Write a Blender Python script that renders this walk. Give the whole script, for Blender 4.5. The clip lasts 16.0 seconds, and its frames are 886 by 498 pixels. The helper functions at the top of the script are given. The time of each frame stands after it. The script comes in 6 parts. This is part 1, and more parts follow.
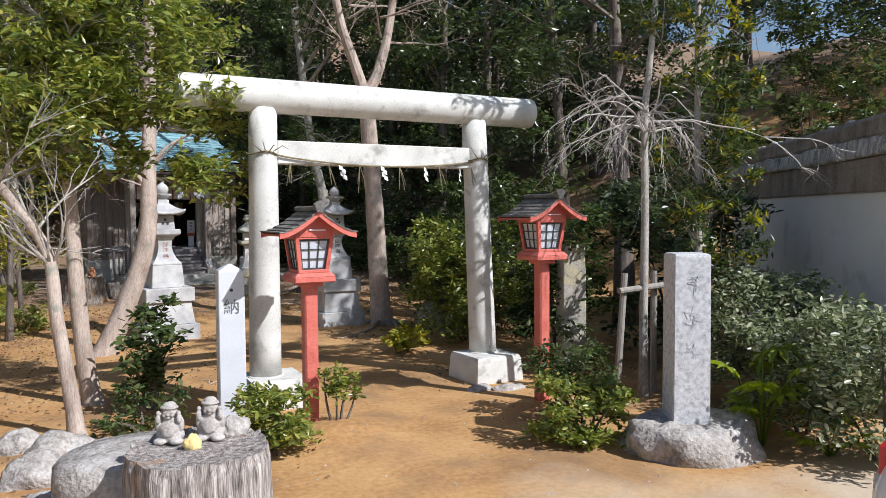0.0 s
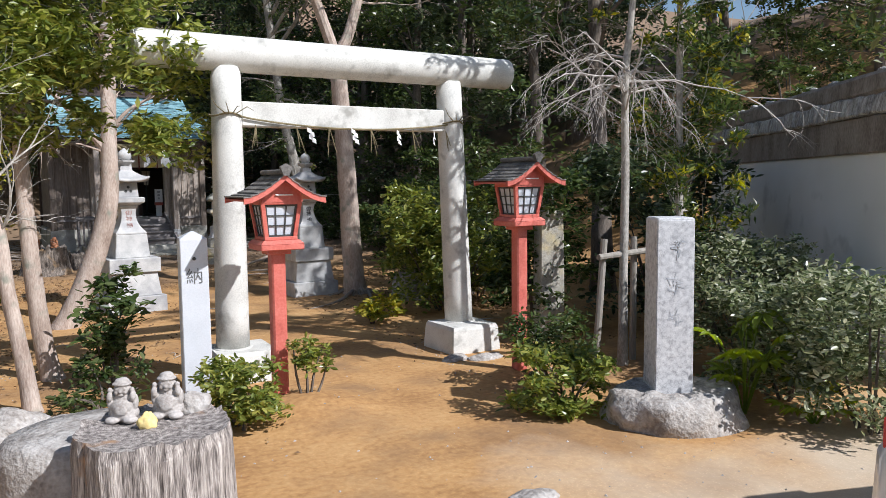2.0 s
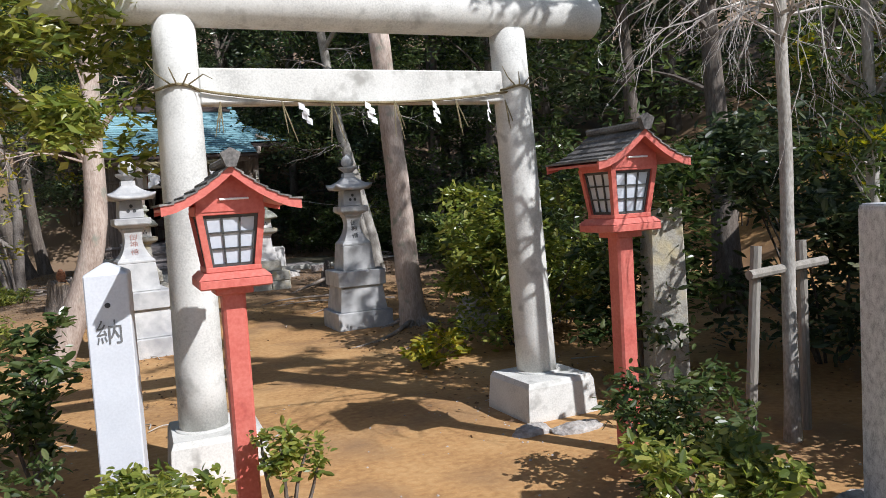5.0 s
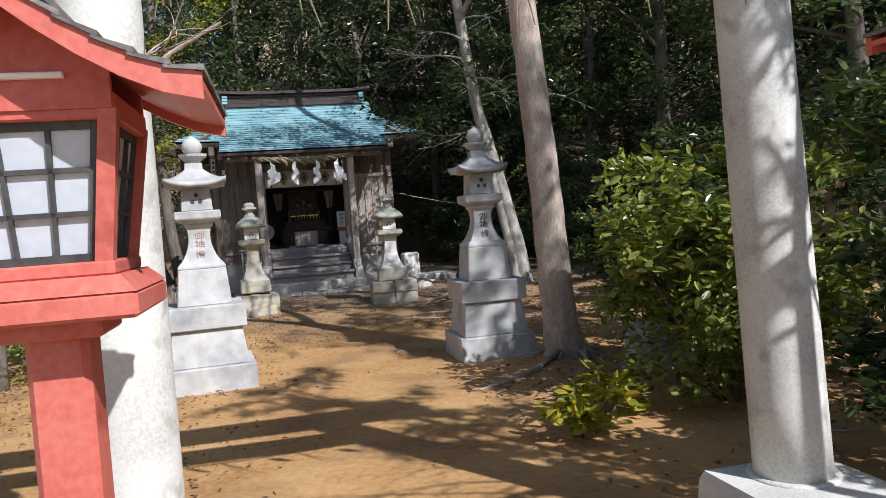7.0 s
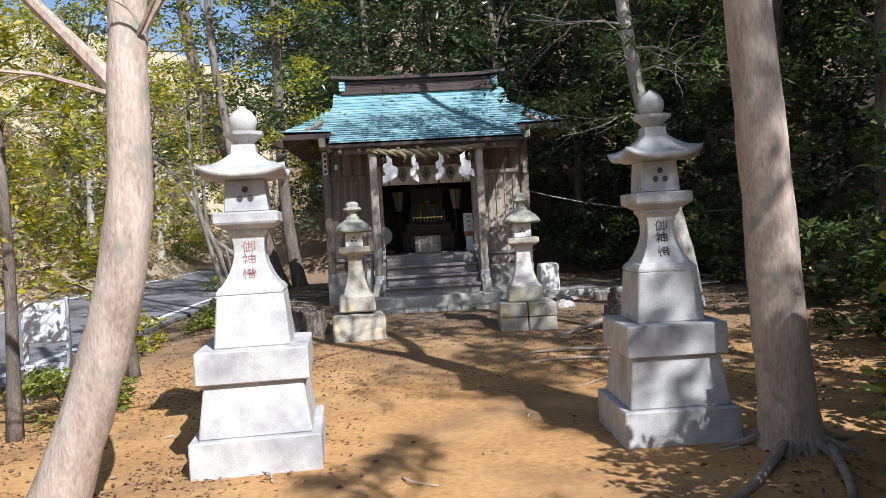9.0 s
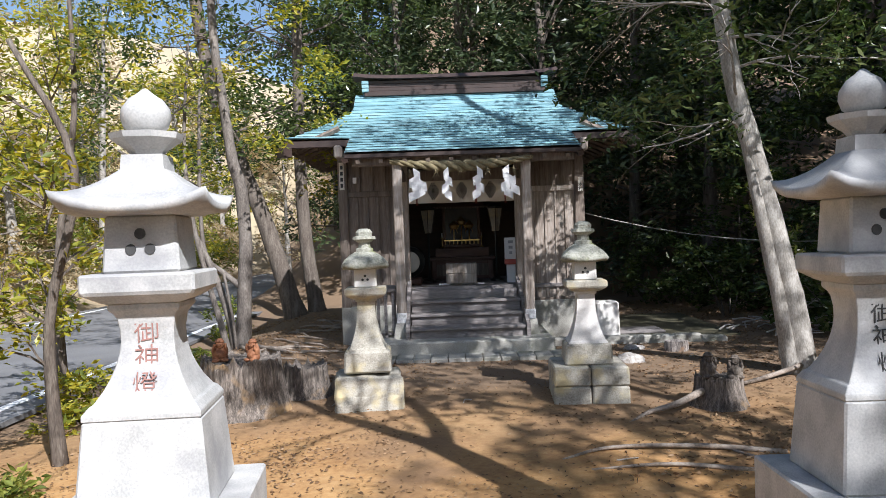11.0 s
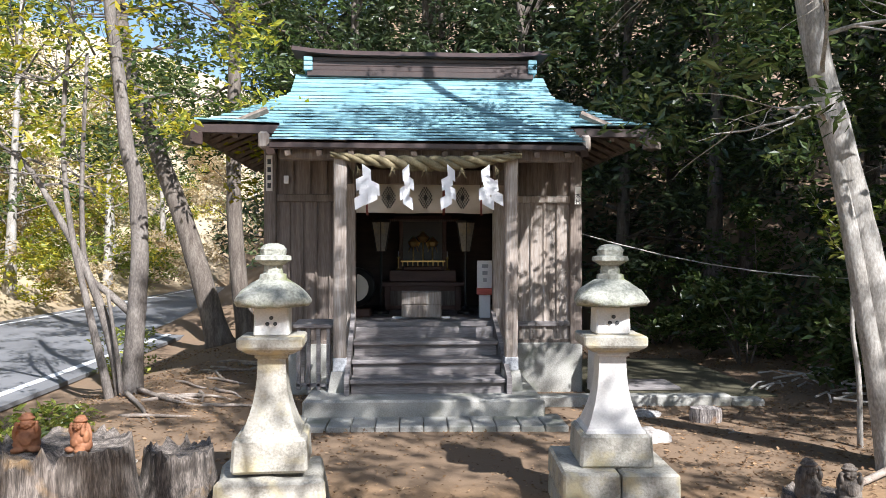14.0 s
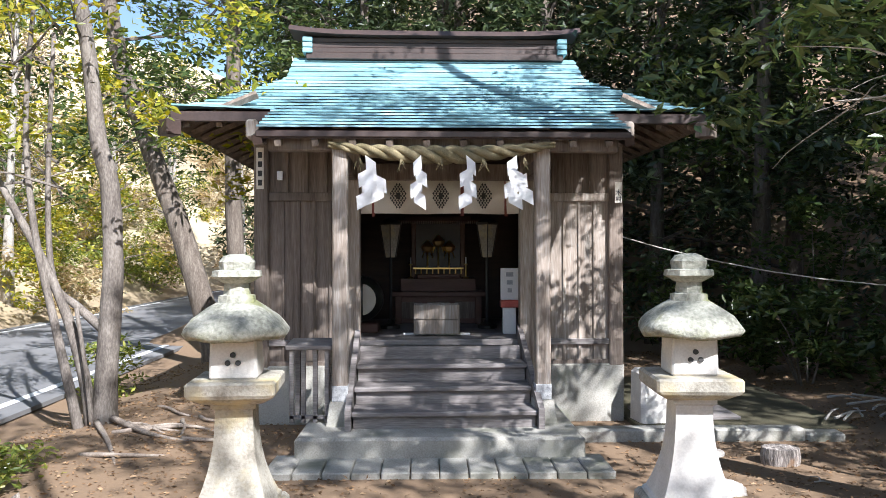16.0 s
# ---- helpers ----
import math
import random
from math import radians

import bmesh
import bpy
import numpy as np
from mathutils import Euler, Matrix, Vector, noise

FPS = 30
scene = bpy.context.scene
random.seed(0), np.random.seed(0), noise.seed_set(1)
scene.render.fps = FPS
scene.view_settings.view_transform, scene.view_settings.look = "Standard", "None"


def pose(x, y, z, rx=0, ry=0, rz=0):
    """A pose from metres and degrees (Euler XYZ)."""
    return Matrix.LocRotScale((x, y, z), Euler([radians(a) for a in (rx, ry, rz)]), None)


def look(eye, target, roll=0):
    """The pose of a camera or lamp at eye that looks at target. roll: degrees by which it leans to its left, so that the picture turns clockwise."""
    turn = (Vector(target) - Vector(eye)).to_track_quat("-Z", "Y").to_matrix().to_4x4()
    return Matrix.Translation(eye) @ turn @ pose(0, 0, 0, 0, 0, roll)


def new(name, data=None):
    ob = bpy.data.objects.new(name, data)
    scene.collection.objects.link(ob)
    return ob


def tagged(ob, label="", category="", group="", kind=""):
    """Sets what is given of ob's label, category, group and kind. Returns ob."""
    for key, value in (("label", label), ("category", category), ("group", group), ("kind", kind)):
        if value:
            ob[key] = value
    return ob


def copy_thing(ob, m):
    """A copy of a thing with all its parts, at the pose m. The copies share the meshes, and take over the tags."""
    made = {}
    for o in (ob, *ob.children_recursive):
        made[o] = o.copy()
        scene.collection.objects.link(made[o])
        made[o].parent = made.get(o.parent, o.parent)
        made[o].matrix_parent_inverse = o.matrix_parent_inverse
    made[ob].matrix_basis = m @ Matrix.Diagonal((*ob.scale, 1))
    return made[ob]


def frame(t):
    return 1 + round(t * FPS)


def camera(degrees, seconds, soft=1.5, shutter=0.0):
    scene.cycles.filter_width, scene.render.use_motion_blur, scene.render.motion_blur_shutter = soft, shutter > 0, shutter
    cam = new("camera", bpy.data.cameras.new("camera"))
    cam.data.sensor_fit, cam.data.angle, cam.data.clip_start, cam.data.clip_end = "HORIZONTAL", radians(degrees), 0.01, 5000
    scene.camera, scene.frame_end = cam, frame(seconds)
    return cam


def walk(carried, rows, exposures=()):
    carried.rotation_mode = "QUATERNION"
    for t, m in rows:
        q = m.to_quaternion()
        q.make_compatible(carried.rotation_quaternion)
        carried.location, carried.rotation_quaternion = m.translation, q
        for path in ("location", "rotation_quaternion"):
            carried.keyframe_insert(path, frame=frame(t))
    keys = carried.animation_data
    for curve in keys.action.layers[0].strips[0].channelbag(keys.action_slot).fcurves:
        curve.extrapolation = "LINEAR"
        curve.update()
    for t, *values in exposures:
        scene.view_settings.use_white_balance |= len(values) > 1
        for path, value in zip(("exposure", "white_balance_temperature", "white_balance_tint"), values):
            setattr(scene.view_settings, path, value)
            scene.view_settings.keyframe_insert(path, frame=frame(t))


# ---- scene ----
cam = camera(60.5, 16.0, soft=0.75)
PATH = [
    (0, (-0.186, 0.075, 1.674), (0.776, 1.826, 1.577), -0.4),
    (0.5, (-0.171, 0.087, 1.661), (0.796, 1.833, 1.543), -0.4),
    (1, (-0.151, 0.096, 1.661), (0.824, 1.837, 1.524), -0.4),
    (1.5, (-0.137, 0.131, 1.669), (0.856, 1.859, 1.508), -0.5),
    (2, (-0.059, 0.28, 1.63), (0.955, 1.994, 1.453), -0.6),
    (2.5, (0.097, 0.51, 1.623), (1.128, 2.212, 1.427), -0.6),
    (3, (0.32, 0.746, 1.597), (1.359, 2.443, 1.396), -0.5),
    (3.5, (0.515, 1.004, 1.581), (1.533, 2.715, 1.388), -0.7),
    (3.7, (0.595, 1.128, 1.574), (1.592, 2.851, 1.389), -0.9),
    (5.8, (1.651, 2.886, 1.422), (2.303, 4.774, 1.321), -4.0),
    (6, (1.76, 3.129, 1.398), (2.374, 5.03, 1.307), -3.8),
    (6.5, (1.951, 3.662, 1.339), (2.463, 5.593, 1.254), -4.2),
    (7, (2.112, 4.203, 1.279), (2.525, 6.158, 1.194), -4.1),
    (7.5, (2.225, 4.694, 1.271), (2.539, 6.667, 1.182), -3.8),
    (8, (2.306, 5.232, 1.267), (2.527, 7.217, 1.177), -3.7),
    (8.5, (2.441, 5.775, 1.314), (2.572, 7.77, 1.235), -3.5),
    (9, (2.458, 6.305, 1.321), (2.515, 8.304, 1.262), -3.2),
    (9.2, (2.448, 6.5, 1.349), (2.486, 8.499, 1.299), -3.1),
    (11.3, (2.496, 8.48, 1.557), (2.458, 10.479, 1.535), -1.8),
    (11.5, (2.477, 8.613, 1.529), (2.443, 10.612, 1.515), -1.5),
    (12, (2.44, 9.042, 1.589), (2.415, 11.041, 1.569), -1.2),
    (12.5, (2.434, 9.426, 1.586), (2.436, 11.426, 1.569), -0.7),
    (13, (2.46, 9.824, 1.592), (2.494, 11.824, 1.583), -0.1),
    (13.5, (2.454, 10.206, 1.616), (2.518, 12.205, 1.618), 0.1),
    (14, (2.487, 10.548, 1.599), (2.564, 12.546, 1.61), 0.1),
    (14.5, (2.503, 10.857, 1.632), (2.586, 12.856, 1.648), 0.1),
    (15, (2.488, 11.166, 1.633), (2.558, 13.165, 1.652), 0.1),
    (15.5, (2.475, 11.435, 1.635), (2.525, 13.434, 1.652), -0.0),
    (16, (2.507, 11.619, 1.647), (2.542, 13.619, 1.662), -0.1),
]
walk(cam, [(t, look(eye, target, roll)) for t, eye, target, roll in PATH],
     exposures=[(0.0, 0.26), (3.7, 0.25), (5.8, 0.2), (7.5, 0.36), (9.2, 0.62), (11.3, 0.68), (13.0, 1.0), (16.0, 1.3)])

# ---- world, sun, exposure ----
SUN_DIR = Vector((0.575, -0.96, 1.0)).normalized()
world = bpy.data.worlds.new("sky")
scene.world = world
scene.view_settings.use_white_balance = True
scene.view_settings.white_balance_temperature = 6120
world.use_nodes = True
wn = world.node_tree
bg = wn.nodes["Background"]
sky = wn.nodes.new("ShaderNodeTexSky")
sky.sky_type = "NISHITA"
sky.sun_disc = False
sky.sun_elevation = math.asin(SUN_DIR.z)
sky.sun_rotation = math.atan2(SUN_DIR.x, SUN_DIR.y)
wn.links.new(sky.outputs[0], bg.inputs[0])
bg.inputs[1].default_value = 0.092
sun = new("sun", bpy.data.lights.new("sun", "SUN"))
sun.data.energy = 5.0
sun.data.angle = radians(0.53)
sun.data.color = (1.0, 0.972, 0.955)
sun.matrix_world = look(Vector((2.5, 8, 0)) + SUN_DIR * 60, (2.5, 8, 0))


# ---- materials ----
def surf(name, cols, scale=6.0, rough=0.7, bump=0.3, fine=60.0, metal=0.0, spots=None, stretch=(1, 1, 1), rand=0.0, lines=0.0, depth=0.01):
    """Two or three colours mixed by coarse and fine noise, with relief. spots: (colour, scale, from, to)."""
    m = bpy.data.materials.new(name)
    m.use_nodes = True
    nt = m.node_tree
    N, link = nt.nodes, nt.links.new
    bsdf = N["Principled BSDF"]
    tc = N.new("ShaderNodeTexCoord")
    mp = N.new("ShaderNodeMapping")
    mp.inputs["Scale"].default_value = stretch
    link(tc.outputs["Object"], mp.inputs[0])
    n1 = N.new("ShaderNodeTexNoise")
    n1.inputs["Scale"].default_value, n1.inputs["Detail"].default_value = scale, 5
    n2 = N.new("ShaderNodeTexNoise")
    n2.inputs["Scale"].default_value, n2.inputs["Detail"].default_value = fine, 4
    for n in (n1, n2):
        link(mp.outputs[0], n.inputs[0])
    mix = N.new("ShaderNodeMath")
    mix.operation = "MULTIPLY_ADD"
    mix.inputs[1].default_value = 0.45
    link(n2.outputs[0], mix.inputs[0])
    half = N.new("ShaderNodeMath")
    half.operation = "MULTIPLY"
    half.inputs[1].default_value = 0.55
    link(n1.outputs[0], half.inputs[0])
    link(half.outputs[0], mix.inputs[2])
    ramp = N.new("ShaderNodeValToRGB")
    el = ramp.color_ramp.elements
    el[0].position, el[1].position = 0.36, 0.64
    el[0].color, el[1].color = (*cols[0], 1), (*cols[-1], 1)
    if len(cols) == 3:
        e = el.new(0.5)
        e.color = (*cols[1], 1)
    link(mix.outputs[0], ramp.inputs[0])
    out = ramp.outputs[0]
    if spots:
        sc, s_scale, a, b = spots
        n3 = N.new("ShaderNodeTexNoise")
        n3.inputs["Scale"].default_value, n3.inputs["Detail"].default_value = s_scale, 6
        link(tc.outputs["Object"], n3.inputs[0])
        mr = N.new("ShaderNodeMapRange")
        mr.inputs[1].default_value, mr.inputs[2].default_value = a, b
        link(n3.outputs[0], mr.inputs[0])
        mx = N.new("ShaderNodeMix")
        mx.data_type = "RGBA"
        mx.inputs[7].default_value = (*sc, 1)
        link(mr.outputs[0], mx.inputs[0])
        link(out, mx.inputs[6])
        out = mx.outputs[2]
    if rand:
        oi = N.new("ShaderNodeObjectInfo")
        hs = N.new("ShaderNodeHueSaturation")
        mr2 = N.new("ShaderNodeMapRange")
        mr2.inputs[3].default_value, mr2.inputs[4].default_value = 1 - rand, 1 + rand
        link(oi.outputs["Random"], mr2.inputs[0])
        link(mr2.outputs[0], hs.inputs["Value"])
        link(out, hs.inputs["Color"])
        out = hs.outputs[0]
    link(out, bsdf.inputs["Base Color"])
    bsdf.inputs["Roughness"].default_value = rough
    bsdf.inputs["Metallic"].default_value = metal
    bp = N.new("ShaderNodeBump")
    bp.inputs["Strength"].default_value = bump
    bp.inputs["Distance"].default_value = depth
    link(mix.outputs[0], bp.inputs["Height"])
    link(bp.outputs[0], bsdf.inputs["Normal"])
    return m


def leafmat(name, cols, rough=0.4, through_light=0.35):
    """Leaves: the tone varies from leaf to leaf; some light passes through."""
    m = bpy.data.materials.new(name)
    m.use_nodes = True
    nt = m.node_tree
    N, link = nt.nodes, nt.links.new
    bsdf = N["Principled BSDF"]
    geo = N.new("ShaderNodeNewGeometry")
    ramp = N.new("ShaderNodeValToRGB")
    el = ramp.color_ramp.elements
    el[0].color, el[1].color = (*cols[0], 1), (*cols[-1], 1)
    el[0].position, el[1].position = 0.0, 1.0
    for i, c in enumerate(cols[1:-1]):
        e = el.new((i + 1) / (len(cols) - 1))
        e.color = (*c, 1)
    link(geo.outputs["Random Per Island"], ramp.inputs[0])
    link(ramp.outputs[0], bsdf.inputs["Base Color"])
    bsdf.inputs["Roughness"].default_value = rough
    tr = N.new("ShaderNodeBsdfTranslucent")
    hs = N.new("ShaderNodeHueSaturation")
    hs.inputs["Value"].default_value = 1.6
    hs.inputs["Saturation"].default_value = 1.15
    link(ramp.outputs[0], hs.inputs["Color"])
    link(hs.outputs[0], tr.inputs[0])
    mx = N.new("ShaderNodeMixShader")
    mx.inputs[0].default_value = through_light
    link(bsdf.outputs[0], mx.inputs[1])
    link(tr.outputs[0], mx.inputs[2])
    link(mx.outputs[0], N["Material Output"].inputs[0])
    return m


M_TORII = surf("weathered_concrete_stone", [(0.44, 0.43, 0.40), (0.58, 0.57, 0.53), (0.66, 0.65, 0.61)], 4, 0.85, 0.35, 90, spots=((0.33, 0.32, 0.29), 7, 0.58, 0.72), depth=0.004)
M_GRANITE = surf("grey_granite", [(0.30, 0.30, 0.31), (0.52, 0.52, 0.53), (0.66, 0.66, 0.66)], 30, 0.7, 0.3, 160, depth=0.003)
M_LANTERN = surf("pale_granite", [(0.36, 0.36, 0.35), (0.47, 0.465, 0.455), (0.56, 0.55, 0.53)], 9, 0.75, 0.3, 130, spots=((0.25, 0.25, 0.265), 3.2, 0.50, 0.72), depth=0.003)
M_OLDSTONE = surf("lichened_stone", [(0.24, 0.22, 0.18), (0.38, 0.355, 0.30), (0.47, 0.44, 0.375)], 8, 0.9, 0.8, 70, spots=((0.52, 0.44, 0.26), 5, 0.54, 0.7), depth=0.008)
M_CAPSTONE = surf("mossy_cap_stone", [(0.16, 0.16, 0.13), (0.30, 0.30, 0.25), (0.44, 0.43, 0.37)], 10, 0.95, 1.0, 60, spots=((0.20, 0.21, 0.10), 6, 0.54, 0.68), depth=0.012)
M_PALEBOX = surf("pale_stone", [(0.55, 0.52, 0.49), (0.72, 0.69, 0.65)], 8, 0.85, 0.4, 90, depth=0.004)
M_BOULDER = surf("rough_boulder", [(0.20, 0.175, 0.155), (0.36, 0.33, 0.30), (0.50, 0.47, 0.44)], 7, 0.9, 1.0, 40, depth=0.03)
M_POSTWHITE = surf("white_sign_post", [(0.52, 0.54, 0.57), (0.62, 0.64, 0.67)], 5, 0.6, 0.15, 90, depth=0.002)
M_INK = surf("engraved_dark", [(0.03, 0.03, 0.03), (0.06, 0.06, 0.06)], 20, 0.8, 0.1)
M_REDINK = surf("engraved_reddish", [(0.28, 0.14, 0.12), (0.36, 0.20, 0.17)], 20, 0.8, 0.1)
M_DULLINK = surf("faded_ink", [(0.10, 0.10, 0.10), (0.17, 0.17, 0.17)], 20, 0.8, 0.1)
M_GREYINK = surf("engraved_grey", [(0.34, 0.35, 0.37), (0.46, 0.47, 0.49)], 20, 0.8, 0.1)
M_RED = surf("vermilion_paint", [(0.47, 0.092, 0.068), (0.54, 0.13, 0.098), (0.60, 0.175, 0.135)], 5, 0.5, 0.15, 60, spots=((0.32, 0.05, 0.04), 9, 0.6, 0.75), depth=0.003)
M_REDROOF = surf("grey_roof_shingle", [(0.07, 0.065, 0.06), (0.14, 0.13, 0.12), (0.24, 0.22, 0.20)], 8, 0.8, 0.5, 70, rand=0.35, depth=0.006)
M_PAPER = surf("milky_panel", [(0.50, 0.53, 0.58), (0.58, 0.61, 0.66)], 6, 0.35, 0.03)
M_LATTICE = surf("black_lattice", [(0.035, 0.035, 0.035), (0.075, 0.075, 0.07)], 20, 0.6, 0.15)
M_COPPER = surf("verdigris_copper", [(0.12, 0.245, 0.28), (0.20, 0.37, 0.415), (0.31, 0.48, 0.525)], 3, 0.5, 0.15, 30, spots=((0.16, 0.30, 0.28), 5, 0.62, 0.76), stretch=(0.6, 3, 3), rand=0.12, depth=0.003)
M_DARKCOPPER = surf("brown_copper", [(0.035, 0.023, 0.020), (0.065, 0.042, 0.036)], 5, 0.45, 0.15, 50, depth=0.003)
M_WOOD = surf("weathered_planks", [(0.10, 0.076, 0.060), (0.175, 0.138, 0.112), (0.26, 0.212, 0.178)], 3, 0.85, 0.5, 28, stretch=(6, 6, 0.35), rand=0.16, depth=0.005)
M_WOODPALE = surf("bleached_sunlit_wood", [(0.19, 0.148, 0.114), (0.32, 0.265, 0.222), (0.46, 0.415, 0.37)], 3, 0.85, 0.5, 26, stretch=(6, 6, 0.35), rand=0.10, depth=0.005)
M_STEP = surf("grey_step_boards", [(0.135, 0.118, 0.112), (0.22, 0.197, 0.188), (0.32, 0.29, 0.28)], 3, 0.8, 0.4, 30, stretch=(0.4, 6, 6), rand=0.10, depth=0.004)
# near-black wood: shade of the hall and eaves is put into its colour
M_SHADEWOOD = surf("shade_darkened_wood", [(0.035, 0.02, 0.014), (0.07, 0.04, 0.028)], 4, 0.6, 0.2, 40, stretch=(0.5, 4, 4))
M_ALTAR = surf("brown_altar_wood", [(0.075, 0.034, 0.024), (0.13, 0.062, 0.045)], 4, 0.5, 0.2, 40, stretch=(0.5, 4, 4))
M_BLACK = surf("black_lacquer", [(0.012, 0.012, 0.012), (0.025, 0.024, 0.022)], 8, 0.4, 0.05)
M_GOLD = surf("brass", [(0.60, 0.43, 0.16), (0.78, 0.60, 0.26)], 9, 0.28, 0.1, metal=1.0)
M_CLOTH = surf("cream_cloth", [(0.66, 0.60, 0.52), (0.78, 0.73, 0.66)], 5, 0.95, 0.2, 200, depth=0.002)
M_CLOTHRED = surf("maroon_cloth_band", [(0.20, 0.06, 0.05), (0.28, 0.10, 0.08)], 5, 0.95, 0.2, 200)
M_STRAW = surf("twisted_straw", [(0.11, 0.09, 0.045), (0.20, 0.165, 0.09), (0.29, 0.24, 0.145)], 8, 0.95, 0.8, 120, depth=0.006)
M_SHIDE = surf("white_paper", [(0.80, 0.79, 0.79), (0.88, 0.87, 0.87)], 4, 0.8, 0.05)
M_CONCRETE = surf("pale_concrete", [(0.27, 0.255, 0.225), (0.37, 0.355, 0.315), (0.45, 0.43, 0.385)], 4, 0.9, 0.4, 80, spots=((0.20, 0.20, 0.155), 3, 0.52, 0.70), depth=0.005)
M_STUCCO = surf("white_stucco", [(0.78, 0.78, 0.77), (0.86, 0.86, 0.86)], 2, 0.9, 0.2, 90, spots=((0.50, 0.50, 0.49), 2.5, 0.58, 0.78), depth=0.004)
M_WALLBAND = surf("stained_wall_band", [(0.16, 0.13, 0.11), (0.28, 0.24, 0.21), (0.38, 0.33, 0.29)], 5, 0.9, 0.4, 50, stretch=(1, 1, 0.5), depth=0.006)
M_WALLTILE = surf("white_crusted_coping", [(0.16, 0.14, 0.13), (0.40, 0.38, 0.36), (0.68, 0.67, 0.65)], 7, 0.9, 0.6, 40, stretch=(3, 3, 0.4), depth=0.008)
M_BARK = surf("pinkish_grey_bark", [(0.27, 0.20, 0.16), (0.41, 0.325, 0.27), (0.53, 0.44, 0.375)], 4, 0.9, 0.8, 34, stretch=(2.5, 2.5, 0.7), spots=((0.25, 0.25, 0.20), 6, 0.58, 0.7), depth=0.012)
M_BARKDARK = surf("dark_bark", [(0.07, 0.055, 0.045), (0.13, 0.105, 0.085), (0.21, 0.18, 0.15)], 6, 0.95, 1.0, 40, stretch=(3, 3, 0.5), depth=0.015)
M_BARKGREY = surf("pale_grey_bark", [(0.20, 0.18, 0.155), (0.32, 0.295, 0.26), (0.46, 0.43, 0.39)], 5, 0.9, 0.7, 40, stretch=(2, 2, 0.8), depth=0.01)
M_BARKMID = surf("grey_brown_bark", [(0.085, 0.07, 0.06), (0.15, 0.128, 0.11), (0.235, 0.207, 0.18)], 5, 0.9, 0.8, 40, stretch=(2, 2, 0.7), depth=0.01)
M_TWIG = surf("bare_twig", [(0.31, 0.28, 0.25), (0.50, 0.465, 0.425)], 9, 0.9, 0.3, 60)
M_STUMP = surf("split_stump_wood", [(0.06, 0.05, 0.045), (0.30, 0.26, 0.235), (0.62, 0.56, 0.51)], 5, 0.95, 1.0, 26, stretch=(9, 9, 0.6), spots=((0.42, 0.25, 0.14), 5, 0.60, 0.7), depth=0.02)
M_STUMPOLD = surf("old_dark_stump_wood", [(0.05, 0.042, 0.036), (0.15, 0.125, 0.105), (0.33, 0.28, 0.24)], 5, 0.95, 1.0, 26, stretch=(7, 7, 0.7), spots=((0.40, 0.26, 0.13), 4, 0.60, 0.72), depth=0.025)
M_STAKE = surf("grey_wood_stake", [(0.20, 0.18, 0.15), (0.34, 0.31, 0.27)], 6, 0.9, 0.4, 40, stretch=(4, 4, 0.5))
M_ASPHALT = surf("asphalt", [(0.13, 0.13, 0.135), (0.21, 0.21, 0.215)], 0.9, 0.9, 0.3, 160, depth=0.004)
M_LINE = surf("road_paint", [(0.66, 0.67, 0.68), (0.78, 0.79, 0.80)], 12, 0.8, 0.2)
M_MOSS = surf("mossy_slab", [(0.055, 0.052, 0.03), (0.115, 0.10, 0.058)], 6, 0.95, 0.5, 60)
M_ROOT = surf("bare_root", [(0.15, 0.12, 0.09), (0.27, 0.22, 0.18), (0.36, 0.31, 0.26)], 8, 0.95, 0.6, 60, depth=0.006)
M_RUSTY = surf("reddish_brown_wood", [(0.20, 0.075, 0.035), (0.36, 0.16, 0.075)], 6, 0.7, 0.5, 40)
M_STATUE = surf("statue_stone", [(0.27, 0.235, 0.21), (0.40, 0.365, 0.335), (0.50, 0.46, 0.43)], 9, 0.9, 0.5, 90, depth=0.005)
M_YELLOW = surf("yellow_stone", [(0.62, 0.46, 0.16), (0.78, 0.62, 0.28)], 9, 0.8, 0.4, 60)

L_DARK = leafmat("evergreen_leaves_dark", [(0.025, 0.040, 0.020), (0.046, 0.068, 0.031), (0.076, 0.10, 0.046), (0.14, 0.17, 0.075)], 0.3, 0.34)
L_MID = leafmat("evergreen_leaves", [(0.030, 0.052, 0.016), (0.055, 0.085, 0.025), (0.085, 0.115, 0.036), (0.13, 0.15, 0.055)], 0.27, 0.3)
L_HEDGE = leafmat("pale_edged_hedge_leaves", [(0.06, 0.085, 0.035), (0.14, 0.17, 0.08), (0.28, 0.30, 0.17), (0.50, 0.50, 0.36)], 0.3, 0.35)
L_GOLD = leafmat("yellow_green_leaves", [(0.10, 0.13, 0.02), (0.20, 0.22, 0.03), (0.36, 0.33, 0.04), (0.45, 0.36, 0.05)], 0.4, 0.4)
L_BRIGHT = leafmat("bright_bush_leaves", [(0.07, 0.10, 0.022), (0.14, 0.18, 0.036), (0.24, 0.265, 0.055), (0.36, 0.35, 0.09)], 0.32, 0.35)
L_FATSIA = leafmat("big_shiny_leaves", [(0.10, 0.16, 0.02), (0.20, 0.26, 0.03), (0.32, 0.35, 0.04)], 0.3, 0.45)
L_BROWN = leafmat("autumn_leaves", [(0.28, 0.21, 0.12), (0.42, 0.33, 0.20), (0.50, 0.43, 0.26)], 0.7, 0.4)
L_LITTER = leafmat("dry_leaf_litter", [(0.10, 0.06, 0.032), (0.17, 0.10, 0.052), (0.27, 0.165, 0.085), (0.36, 0.25, 0.15)], 0.9, 0.1)


